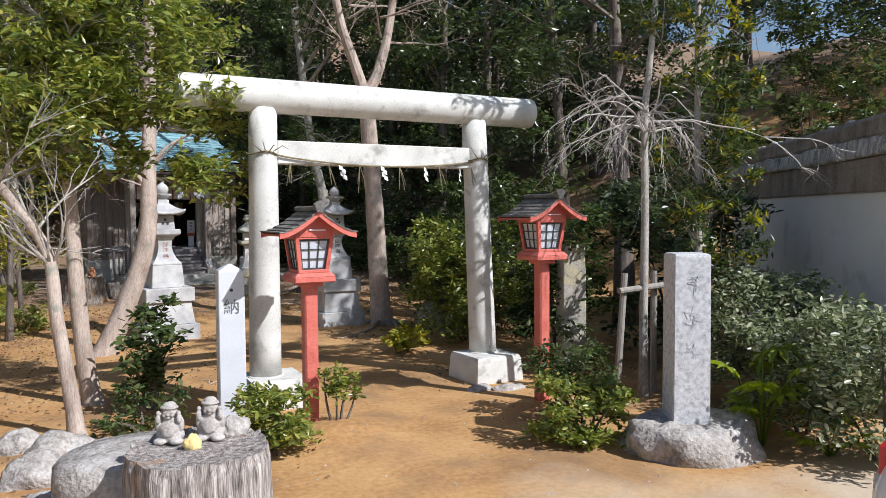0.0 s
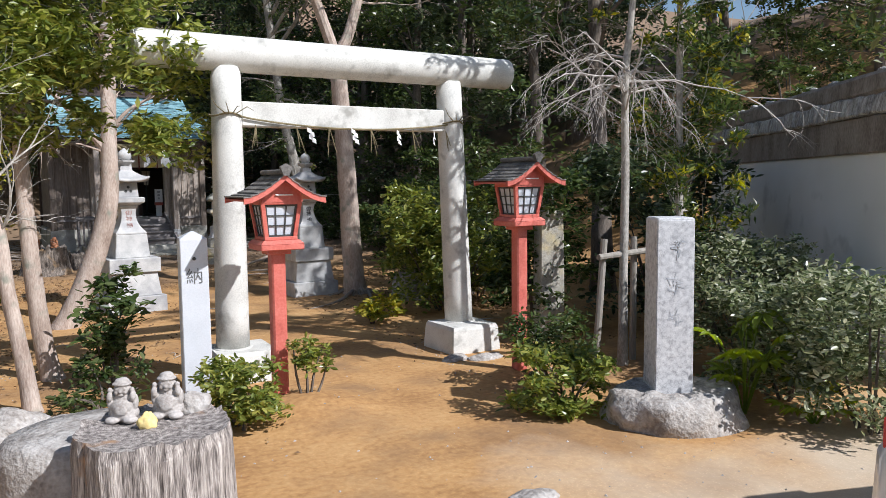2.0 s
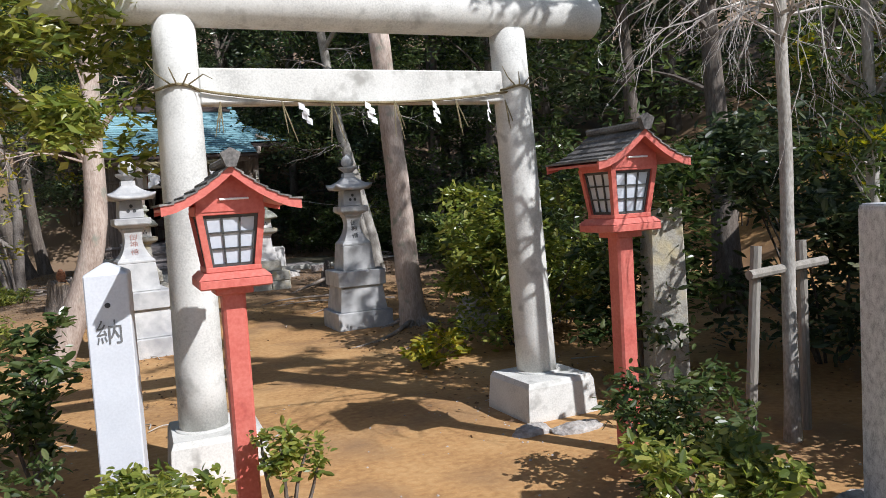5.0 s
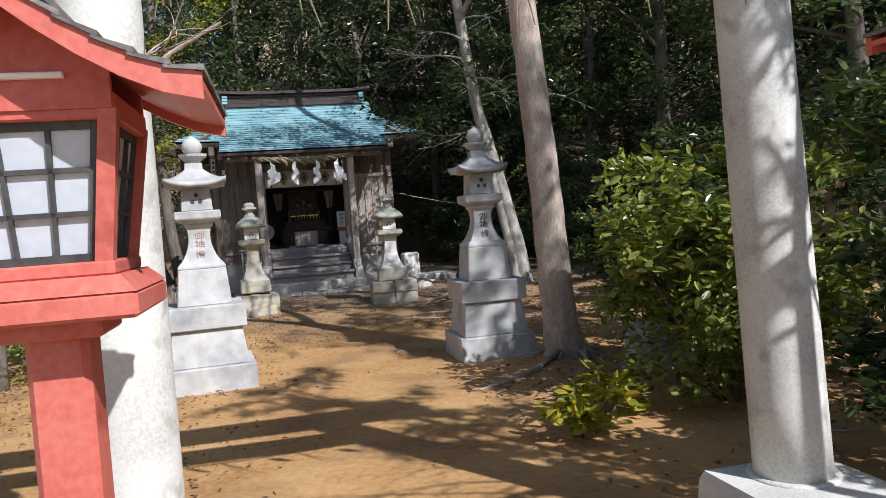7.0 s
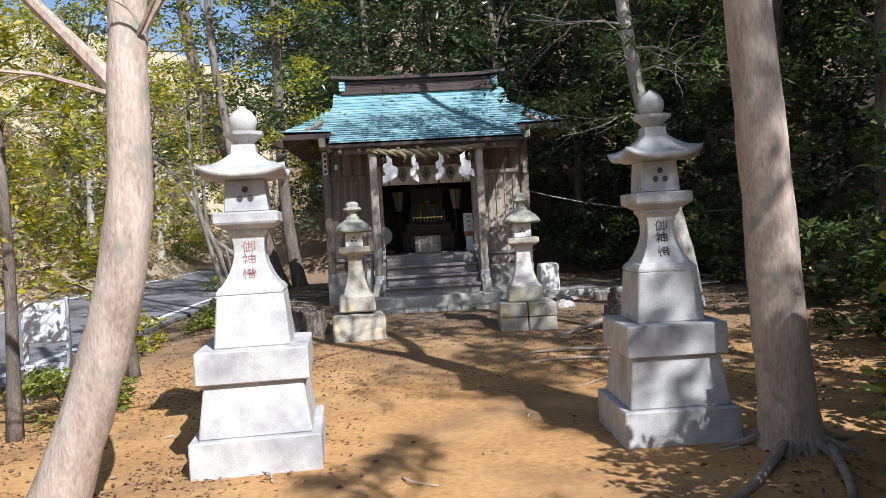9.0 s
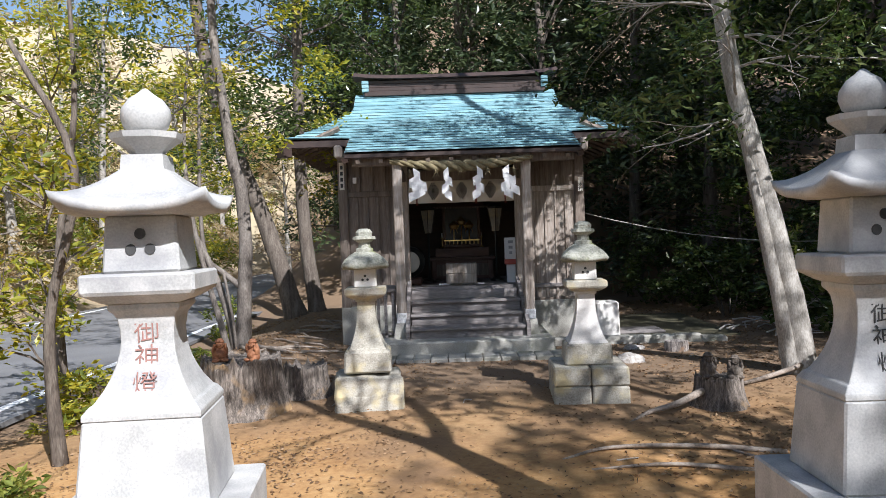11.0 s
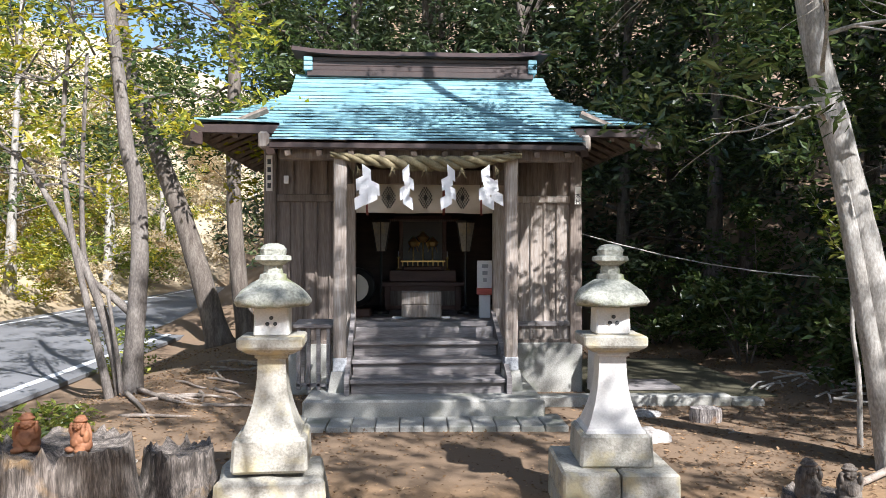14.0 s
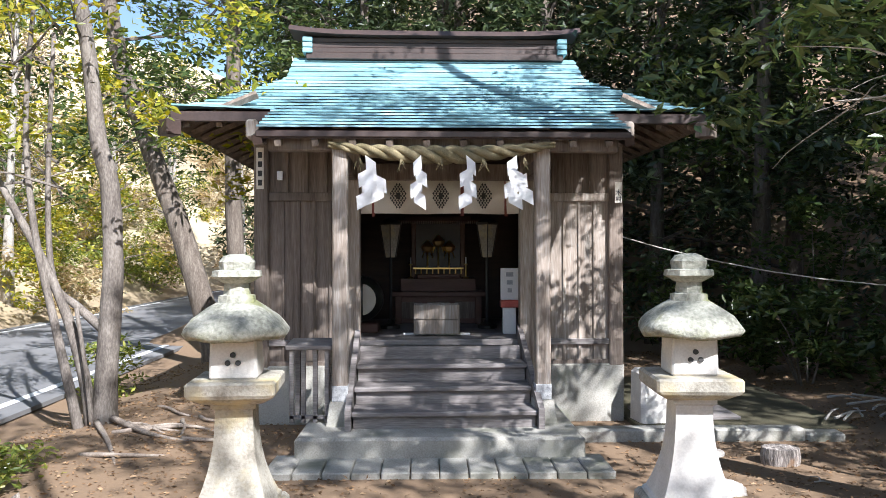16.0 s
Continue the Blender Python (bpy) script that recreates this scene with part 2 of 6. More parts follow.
# ---- mesh helpers ----
def part(name, bm, material, parent=None, label="", smooth=False):
    me = bpy.data.meshes.new(name)
    if isinstance(bm, bmesh.types.BMesh):
        bm.to_mesh(me)
        bm.free()
    else:
        me.from_pydata(*bm)
    if smooth:
        for p in me.polygons:
            p.use_smooth = True
    me.materials.append(material)
    ob = new(name, me)
    ob.parent = parent
    if label:
        ob["label"] = label
    return ob


def thing(name, at=(0, 0, 0), rz=0.0, label="", category="", group="", kind=""):
    ob = new(name)
    ob.matrix_world = pose(*at, 0, 0, rz)
    return tagged(ob, label, category, group, kind)


def solo(name, bm, material, at=(0, 0, 0), label="", category="", group="", kind="", smooth=False):
    ob = part(name, bm, material, None, "", smooth)
    ob.location = at
    return tagged(ob, label, category, group, kind)


def box(bm, size, at=(0, 0, 0), rot=(0, 0, 0), taper=1.0, bevel=0.006):
    """A box standing with its base at `at`; taper scales its top."""
    sx, sy, sz = size[0] / 2, size[1] / 2, size[2]
    m = pose(*at, *rot)
    vs = [bm.verts.new(m @ Vector((x * sx * k, y * sy * k, z))) for z, k in ((0, 1), (sz, taper)) for x, y in ((-1, -1), (1, -1), (1, 1), (-1, 1))]
    fs = [bm.faces.new([vs[i] for i in f]) for f in ((3, 2, 1, 0), (4, 5, 6, 7), (0, 1, 5, 4), (1, 2, 6, 5), (2, 3, 7, 6), (3, 0, 4, 7))]
    if bevel:
        es = {e for f in fs for e in f.edges}
        bmesh.ops.bevel(bm, geom=list(es), offset=bevel, segments=1, affect="EDGES")
    return bm


def boxm(*a, **k):
    return box(bmesh.new(), *a, **k)


def loft(bm, rings, cap=True):
    """Joins rings of equally many points into a skin."""
    rows = [[bm.verts.new(p) for p in r] for r in rings]
    n = len(rows[0])
    for a, b in zip(rows, rows[1:]):
        for i in range(n):
            bm.faces.new((a[i], a[(i + 1) % n], b[(i + 1) % n], b[i]))
    if cap:
        bm.faces.new(rows[0][::-1])
        bm.faces.new(rows[-1])
    return bm


def ngon(n, r, z, turn=0.0, at=(0, 0)):
    """A ring with n corners; r reaches the flat sides for four corners."""
    k = r * math.sqrt(2) if n == 4 else r
    return [(at[0] + k * math.cos(turn + math.tau * i / n), at[1] + k * math.sin(turn + math.tau * i / n), z) for i in range(n)]


def turned(profile, n=16, bm=None):
    """A lathe shape from (radius, height) pairs; with n = 4 a square one."""
    bm = bm or bmesh.new()
    t = math.pi / 4 if n == 4 else math.pi / n
    return loft(bm, [ngon(n, r, z, t) for r, z in profile])


def tube(bm, pts, radii, n=8, cap=True, wob=0.0, rng=None):
    pts = [Vector(p) for p in pts]
    rings = []
    ref = Vector((0.3, 0.95, 0.1))
    for i, p in enumerate(pts):
        d = (pts[min(i + 1, len(pts) - 1)] - pts[max(i - 1, 0)]).normalized()
        a = d.cross(ref)
        if a.length < 1e-3:
            a = d.cross(Vector((1, 0, 0)))
        a.normalize()
        b = d.cross(a)
        ring = []
        for k in range(n):
            r = radii[i] * (1 + (rng.uniform(-wob, wob) if rng else 0))
            ring.append(p + (a * math.cos(math.tau * k / n) + b * math.sin(math.tau * k / n)) * r)
        rings.append(ring)
    return loft(bm, rings, cap)


def spline(pts, steps=5):
    """A smooth line through the points."""
    P = [Vector(p) for p in pts]
    P = [P[0] * 2 - P[1]] + P + [P[-1] * 2 - P[-2]]
    out = []
    for i in range(1, len(P) - 2):
        for s in range(steps):
            t = s / steps
            a, b, c, d = P[i - 1], P[i], P[i + 1], P[i + 2]
            out.append(0.5 * ((2 * b) + (c - a) * t + (2 * a - 5 * b + 4 * c - d) * t * t + (3 * b - a - 3 * c + d) * t ** 3))
    return out + [P[-2]]


def letters(name, text, size, material, parent, at, rx=90, rz=0, depth=0.002):
    cu = bpy.data.curves.new(name, "FONT")
    cu.body, cu.size, cu.extrude, cu.align_x, cu.align_y = text, size, depth, "CENTER", "CENTER"
    cu.offset = -0.006 * size
    ob = new(name, cu)
    dg = bpy.context.evaluated_depsgraph_get()
    me = bpy.data.meshes.new_from_object(ob.evaluated_get(dg))
    bpy.data.objects.remove(ob)
    bpy.data.curves.remove(cu)
    me.materials.clear()
    me.materials.append(material)
    ob = new(name, me)
    ob.parent = parent
    ob.matrix_basis = pose(*at, rx, 0, rz)
    return ob


def leaf_mesh(centres, size, rng, aspect=0.42, droop=0.0, spread=0.45, normals=None, oval=False):
    """Many leaves, each a folded rhombus, or a folded oval: centres is an n x 3 array."""
    c = np.asarray(centres)
    n = len(c)
    d = rng.normal(size=(n, 3))
    d[:, 2] = d[:, 2] * spread - droop
    if normals is not None:
        d = d * 0.6 + normals
    d /= np.linalg.norm(d, axis=1)[:, None]
    s = np.cross(d, rng.normal(size=(n, 3)) * 0.7 + np.array([0, 0, 1.0]))
    s /= np.linalg.norm(s, axis=1)[:, None] + 1e-6
    up = np.cross(s, d)
    L = size * rng.uniform(0.6, 1.25, (n, 1))
    w = L * aspect / 2
    if oval:
        rim = [c + d * L * a + s * w * b + up * w * 0.3 * abs(b) for a, b in ((0.22, 0.72), (0.55, 1.0), (0.84, 0.66))]
        lim = [c + d * L * a - s * w * b + up * w * 0.3 * abs(b) for a, b in ((0.84, 0.66), (0.55, 1.0), (0.22, 0.72))]
        v = np.stack([c, *rim, c + d * L, *lim], 1).reshape(-1, 3)
        i = np.arange(n)[:, None] * 8
        f = np.concatenate([i + [0, 1, 2], i + [0, 2, 3], i + [0, 3, 4], i + [0, 4, 5], i + [0, 5, 6], i + [0, 6, 7]], 0)
        return v.tolist(), [], f.tolist()
    v = np.stack([c, c + d * L * 0.45 + s * w + up * w * 0.3, c + d * L, c + d * L * 0.45 - s * w + up * w * 0.3], 1).reshape(-1, 3)
    i = np.arange(n)[:, None] * 4
    f = np.concatenate([i + [0, 1, 2], i + [0, 2, 3]], 0)
    return v.tolist(), [], f.tolist()


def cluster_points(blobs, per, rng, shell=0.55):
    """Points in clumps: blobs are (x, y, z, radius)."""
    out = []
    for x, y, z, r in blobs:
        p = rng.normal(size=(per, 3))
        p /= np.linalg.norm(p, axis=1)[:, None]
        p *= (shell + (1 - shell) * rng.random((per, 1))) * r
        p[:, 2] *= 0.7
        out.append(p + np.array([x, y, z]))
    return np.concatenate(out)


# ---- ground ----
def ground_z(x, y):
    ramp = min(max((y - 11.0) / 4.5, 0), 1)
    west = min(max((x + 1.3) / 0.9, 0), 1)
    z = 0.17 * ramp * ramp * (3 - 2 * ramp) * west - 0.03 * (1 - west)
    side = max(abs(x - 2.6) - 2.2, 0)
    z += 0.02 * noise.noise((x * 0.9, y * 0.9, 0.3)) * min(1, 0.4 + side)
    z += 0.11 * math.exp(-((x - 1.82) ** 2 + (y - 5.42) ** 2) / 0.13) + 0.05 * math.exp(-((x - 4.3) ** 2 / 1.2 + (y - 9.4) ** 2 / 1.5))
    # wooded hill behind the yard, bank across the road
    hill = max((x - 9.0) * 0.75 * min(max((y - 3) / 5, 0), 1), (y - 25.0) * min(max((x + 3.0) / 4, 0), 1))
    if hill > 0:
        z += 13 * (1 - math.exp(-hill * 0.065))
    if x > 5.8 and y > 9:
        z += 0.08 * min(x - 5.8, 4)
    if x < -7.2 and y > 6:
        z += 13 * (1 - math.exp(-(-7.2 - x) * 0.06))
    if y > 50:
        z += 16 * (1 - math.exp(-(y - 50) * 0.05))
    return z


def ground_material():
    m = surf("earth_path", [(0.32, 0.165, 0.060), (0.45, 0.25, 0.095), (0.53, 0.32, 0.135)], 1.6, 0.95, 0.6, 22, spots=((0.24, 0.14, 0.07), 1.1, 0.52, 0.72), depth=0.02)
    nt = m.node_tree
    N, link = nt.nodes, nt.links.new
    bsdf = N["Principled BSDF"]
    src = bsdf.inputs["Base Color"].links[0].from_socket
    tc = N.new("ShaderNodeTexCoord")
    sep = N.new("ShaderNodeSeparateXYZ")
    link(tc.outputs["Object"], sep.inputs[0])
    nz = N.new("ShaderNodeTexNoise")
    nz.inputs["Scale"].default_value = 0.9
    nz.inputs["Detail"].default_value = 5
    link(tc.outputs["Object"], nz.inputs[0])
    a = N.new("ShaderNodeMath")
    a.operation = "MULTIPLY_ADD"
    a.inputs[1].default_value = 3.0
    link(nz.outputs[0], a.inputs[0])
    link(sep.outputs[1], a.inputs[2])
    # pale gravel in front of the gate, darker brown further towards the shrine
    def blend(lo, hi, colour, src, sock):
        r = N.new("ShaderNodeMapRange")
        r.inputs[1].default_value, r.inputs[2].default_value = lo, hi
        link(sock, r.inputs[0])
        x = N.new("ShaderNodeMix")
        x.data_type = "RGBA"
        x.inputs[7].default_value = (*colour, 1)
        link(r.outputs[0], x.inputs[0])
        link(src, x.inputs[6])
        return x.outputs[2]
    src = blend(5.1, 4.0, (0.54, 0.43, 0.31), src, a.outputs[0])
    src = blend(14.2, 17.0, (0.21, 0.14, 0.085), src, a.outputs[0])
    # pale tan bank across the road, its sunlit brightness put into the colour
    src = blend(-6.0, -8.5, (0.46, 0.38, 0.25), src, sep.outputs[0])
    vor = N.new("ShaderNodeTexVoronoi")
    vor.inputs["Scale"].default_value = 55
    link(tc.outputs["Object"], vor.inputs[0])
    r = N.new("ShaderNodeMapRange")
    r.inputs[1].default_value, r.inputs[2].default_value = 0.0, 0.35
    r.inputs[3].default_value, r.inputs[4].default_value = 1.12, 0.92
    link(vor.outputs[0], r.inputs[0])
    hs = N.new("ShaderNodeHueSaturation")
    link(r.outputs[0], hs.inputs["Value"])
    link(src, hs.inputs["Color"])
    link(hs.outputs[0], bsdf.inputs["Base Color"])
    return m


def build_ground():
    def axis(lo, hi, fine_lo, fine_hi, step):
        a = list(np.arange(fine_lo, fine_hi, step))
        left, right = [], []
        p, s = fine_lo, step
        while p > lo:
            s *= 1.35
            p -= s
            left.append(p)
        p, s = a[-1], step
        while p < hi:
            s *= 1.35
            p += s
            right.append(p)
        return left[::-1] + a + right
    xs, ys = axis(-900, 900, -4, 9, 0.16), axis(-900, 900, -1, 24, 0.16)
    verts = [(x, y, ground_z(x, y)) for y in ys for x in xs]
    w = len(xs)
    faces = [(j * w + i, j * w + i + 1, j * w + w + i + 1, j * w + w + i) for j in range(len(ys) - 1) for i in range(w - 1)]
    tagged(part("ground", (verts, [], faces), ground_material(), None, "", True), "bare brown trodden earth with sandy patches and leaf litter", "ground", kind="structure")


build_ground()


# ---- the gate ----
def build_torii():
    g = thing("torii_gate", (2.75, 6.62, 0), 0, "weathered pale stone shrine gate with a straw rope", "shrine gate")
    for side, foot, head in ((-1, -1.125, -1.11), (1, 1.115, 1.02)):
        bm = bmesh.new()
        rings = [(foot + (head - foot) * t, 0.24 + 2.34 * t, 0.138 - 0.018 * t) for t in np.linspace(0, 1, 9)]
        loft(bm, [ngon(24, r, z, 0, (x, 0)) for x, z, r in rings])
        part("column", bm, M_TORII, g, "", True)
        bm = bmesh.new()
        bx = foot + (0.06 if side < 0 else -0.02)
        by = -0.02 if side < 0 else -0.08
        loft(bm, [ngon(4, s, z, math.pi / 4 + 0.03 * side, (bx, by)) for s, z in ((0.265, -0.1), (0.27, 0.02), (0.255, 0.22), (0.24, 0.255))])
        part("plinth", bm, M_TORII, g, "rough stone plinth")
        bm = bmesh.new()
        loft(bm, [ngon(24, r, z, 0, (foot, 0)) for r, z in ((0.165, 0.25), (0.16, 0.262), (0.145, 0.265))])
        part("collar", bm, M_TORII, g, "", True)
    bm = bmesh.new()
    tube(bm, [(x, 0, 2.69) for x in np.linspace(-1.82, 1.70, 7)], [0.148] * 7, 28)
    bmesh.ops.bevel(bm, geom=[e for e in bm.edges if len(e.link_faces) == 2 and any(len(f.verts) > 4 for f in e.link_faces)], offset=0.012, segments=2, affect="EDGES")
    part("lintel", bm, M_TORII, g, "", True).data.set_sharp_from_angle(angle=radians(50))
    part("tie_beam", boxm((2.0, 0.13, 0.205), (-0.005, 0, 2.10), bevel=0.01), M_TORII, g)
    # thin rope looped round both columns, with straw ends and folded paper
    bm = bmesh.new()
    n = 40
    line = [(-1.0 + 2.0 * i / n, -0.085, 2.175 - 0.075 * math.sin(math.pi * i / n) ** 0.8) for i in range(n + 1)]
    tube(bm, line, [0.008] * (n + 1), 6)
    for cx, rr in ((-1.12, 0.135), (1.03, 0.130)):
        ring = [(cx + rr * math.cos(a), rr * math.sin(a), 2.19 + 0.012 * math.sin(3 * a)) for a in np.linspace(0, math.tau, 25)]
        tube(bm, ring, [0.008] * 25, 6)
        for k in range(4):
            a = -1.9 + 0.25 * k
            p = Vector((cx + rr * math.cos(a), rr * math.sin(a) - 0.01, 2.2))
            tube(bm, [p, p + Vector((0.05 * (k - 1.5), -0.04, 0.05)), p + Vector((0.08 * (k - 1.5), -0.06, 0.11 - 0.03 * k))], [0.005, 0.004, 0.002], 5)
    part("rope", bm, M_STRAW, g, "thin straw rope")
    rng = random.Random(4)
    for x in (-0.90, -0.55, -0.25, 0.15, 0.57, 0.93):
        bm = bmesh.new()
        for k in range(3):
            dx, L = rng.uniform(-0.05, 0.09), rng.uniform(0.16, 0.26)
            tube(bm, [(x, -0.09, 2.11), (x + dx * 0.5, -0.10, 2.11 - L * 0.5), (x + dx, -0.10, 2.11 - L)], [0.004, 0.004, 0.002], 5)
        part("straw_tassel", bm, M_STRAW, g)
    for x in (-0.43, -0.02, 0.42, 0.80):
        zigzag("paper_streamer", (x, -0.105, 2.105), 0.125, 0.036, g, x * 3)


def zigzag(name, at, height, width, parent, twist=0.0, lean=0.35):
    """A folded white paper streamer of four overlapping leaves."""
    bm = bmesh.new()
    h = height / 3.2
    for k in range(4):
        x0 = (k % 2 - 0.5) * width * 0.45 + lean * width * k * 0.55
        y = 0.004 * k
        vs = []
        for yy in (y, y + 0.0015):
            vs.append([bm.verts.new((x0 + px * width, yy - 0.01 * (k % 2) * (pz < -h), pz - k * h * 0.72)) for px, pz in ((-0.5, 0.0), (0.5, -h * 0.45), (0.55, -h * 1.45), (-0.45, -h))])
        bm.faces.new(vs[0])
        bm.faces.new(vs[1][::-1])
        for i in range(4):
            bm.faces.new((vs[0][i], vs[1][i], vs[1][(i + 1) % 4], vs[0][(i + 1) % 4]))
    ob = part(name, bm, M_SHIDE, parent, "white zigzag paper streamer")
    ob.matrix_basis = pose(*at, 0, 0, twist * 20)
    return ob


build_torii()


# ---- red lanterns ----
def build_red_lantern(at, label):
    g = thing("red_lantern", at, 0, label, "lantern", "red post lanterns")
    z0, k = 1.15, 0.80
    head = Matrix.Translation((0, 0, z0)) @ Matrix.Scale(k, 4) @ Matrix.Translation((0, 0, -z0))
    part("post", boxm((0.105, 0.105, z0 + 0.1), (0, 0, -0.1), bevel=0.012), M_RED, g)
    bm = boxm((0.17, 0.17, 0.035), (0, 0, z0 - 0.035), bevel=0.005)
    part("bracket", bm, M_RED, g)
    part("tray", boxm((0.40, 0.40, 0.055), (0, 0, z0), bevel=0.008), M_RED, g)
    bm = turned([(0.20, z0 + 0.055), (0.165, z0 + 0.09)], 4)
    part("tray_rim", bm, M_RED, g)
    zb, zt, rb, rt = z0 + 0.09, z0 + 0.43, 0.128, 0.172
    h = zt - zb
    # frame: four corner posts leaning out, a sill and a head rail
    for sx, sy in ((-1, -1), (1, -1), (1, 1), (-1, 1)):
        bm = bmesh.new()
        loft(bm, [[(sx * r + dx, sy * r + dy, z) for dx, dy in ((-0.018, -0.018), (0.018, -0.018), (0.018, 0.018), (-0.018, 0.018))] for r, z in ((rb, zb), (rt, zt))])
        part("corner_post", bm, M_RED, g)
    part("sill", boxm((2 * rb + 0.05, 2 * rb + 0.05, 0.03), (0, 0, zb), bevel=0.004), M_RED, g)
    part("head_rail", boxm((2 * rt + 0.03, 2 * rt + 0.03, 0.055), (0, 0, zt - 0.02), bevel=0.004), M_RED, g)
    for k in range(4):
        m = pose(0, 0, 0, 0, 0, 90 * k)
        bm = bmesh.new()
        inner = 0.012
        q = [(-rb + 0.02, -rb + inner, zb + 0.03), (rb - 0.02, -rb + inner, zb + 0.03), (rt - 0.02, -rt + inner, zt - 0.02), (-rt + 0.02, -rt + inner, zt - 0.02)]
        loft(bm, [[m @ Vector(p) for p in q], [m @ (Vector(p) + Vector((0, 0.006, 0))) for p in q]])
        part("panel", bm, M_PAPER, g, "milky white panel")
        bm = bmesh.new()
        def at_uv(u, v, off):
            r = rb + (rt - rb) * (0.085 + v * 0.86)
            z = zb + 0.03 + v * (h - 0.05)
            return m @ Vector((u * (r - 0.018), -r + off, z))
        def bar(u0, v0, u1, v1):
            loft(bm, [[at_uv(u0, v0, 0.001), at_uv(u1, v0, 0.001), at_uv(u1, v0, 0.011), at_uv(u0, v0, 0.011)], [at_uv(u0, v1, 0.001), at_uv(u1, v1, 0.001), at_uv(u1, v1, 0.011), at_uv(u0, v1, 0.011)]])
        for u in (-0.94, 0.94):
            bar(u - 0.06, 0, u + 0.06, 1)
        for u in (-0.33, 0.33):
            bar(u - 0.035, 0.02, u + 0.035, 0.98)
        for v in (0.03, 0.97):
            bar(-0.9, v - 0.03, 0.9, v + 0.03)
        for v in (0.35, 0.66):
            bar(-0.9, v - 0.018, 0.9, v + 0.018)
        part("lattice", bm, M_LATTICE, g, "black lattice")
    # gable boards and roof, ridge running front to back
    ze, zr, half, ln = zt + 0.03, zt + 0.235, 0.372, 0.29
    for y in (-rt - 0.012, rt + 0.012):
        bm = bmesh.new()
        q = [(-rt - 0.01, zt), (rt + 0.01, zt), (rt + 0.01, zt + 0.085), (0, zr - 0.025), (-rt - 0.01, zt + 0.085)]
        loft(bm, [[(x, y - 0.01, z) for x, z in q], [(x, y + 0.01, z) for x, z in q]])
        part("gable", bm, M_RED, g)
    def slope(t):
        return half * t, zr - (zr - ze) * (1 - max(1 - t, 0) ** 1.55)
    for s in (-1, 1):
        bm = bmesh.new()
        under = [slope(t) for t in np.linspace(0, 1, 6)]
        loft(bm, [[(s * x, y, z - d) for y, d in ((-ln, 0), (ln, 0), (ln, 0.016), (-ln, 0.016))] for x, z in under])
        part("roof_board", bm, M_RED, g)
        for y in (-ln - 0.011, ln + 0.011):
            bm = bmesh.new()
            loft(bm, [[(s * x, y - 0.011, z + 0.012), (s * x, y + 0.011, z + 0.012), (s * x, y + 0.011, z - 0.04), (s * x, y - 0.011, z - 0.04)] for x, z in under])
            part("barge_board", bm, M_RED, g)
        for k in range(6):
            t0, t1 = k / 6 - 0.02, (k + 1) / 6 + 0.015
            (xa, za), (xb, zbb) = slope(max(t0, 0)), slope(min(t1, 1.04))
            for j in range(5):
                y0, y1 = -ln - 0.03 + j * (2 * ln + 0.06) / 5, -ln - 0.03 + (j + 1) * (2 * ln + 0.06) / 5 - 0.004
                bm = bmesh.new()
                loft(bm, [[(s * xa, y0, za + 0.006), (s * xa, y1, za + 0.006), (s * xa, y1, za + 0.012), (s * xa, y0, za + 0.012)], [(s * xb, y0, zbb + 0.014), (s * xb, y1, zbb + 0.014), (s * xb, y1, zbb + 0.026), (s * xb, y0, zbb + 0.026)]])
                part("shingle", bm, M_REDROOF, g, "grey shingle")
    part("ridge_cap", boxm((0.075, 2 * ln + 0.04, 0.045), (0, 0, zr + 0.012), bevel=0.012), M_REDROOF, g)
    bm = bmesh.new()
    q = [(-0.025, 0), (0.025, 0), (0.055, 0.075), (0.0, 0.105), (-0.055, 0.075)]
    loft(bm, [[(x, -ln - 0.055, zr + 0.0 + z) for x, z in q], [(x, -ln - 0.01, zr + 0.0 + z) for x, z in q]])
    part("ridge_end", bm, M_REDROOF, g)
    part("bar_lamp", boxm((0.16, 0.02, 0.012), (0.02, -rt - 0.03, zt + 0.06), bevel=0.003), M_SHIDE, g, "thin white strip")
    for ob in g.children:
        if not ob.name.startswith(("post", "bracket")):
            ob.data.transform(head)
    return g


build_red_lantern((1.715, 5.68, 0), "red wooden post lantern with milky panes on sandy earth")
build_red_lantern((3.80, 5.52, 0.10), "red wooden post lantern with milky panes beside bushes")


# ---- sign post, monument ----
def build_sign_post():
    g = thing("sign_post", (1.19, 6.02, 0), -6, "white squared post with a pointed top and dark writing", "post")
    bm = bmesh.new()
    w = 0.097
    top = [(-w, -w, 1.235), (w, -w, 1.235), (w, w, 1.235), (-w, w, 1.235)]
    loft(bm, [[(x * 1.04, y * 1.04, -0.05) for x, y, z in top], top, [(x * 0.12, y * 0.12, 1.285) for x, y, z in top]])
    bmesh.ops.bevel(bm, geom=bm.edges[:], offset=0.006, segments=1, affect="EDGES")
    part("body", bm, M_POSTWHITE, g)
    bm = bmesh.new()
    tube(bm, [(0, -w - 0.004, 1.09), (0, -w + 0.01, 1.09)], [0.013, 0.013], 12)
    part("dot", bm, M_INK, g)
    letters("writing", "納", 0.125, M_DULLINK, g, (0, -w - 0.003, 0.955))


build_sign_post()


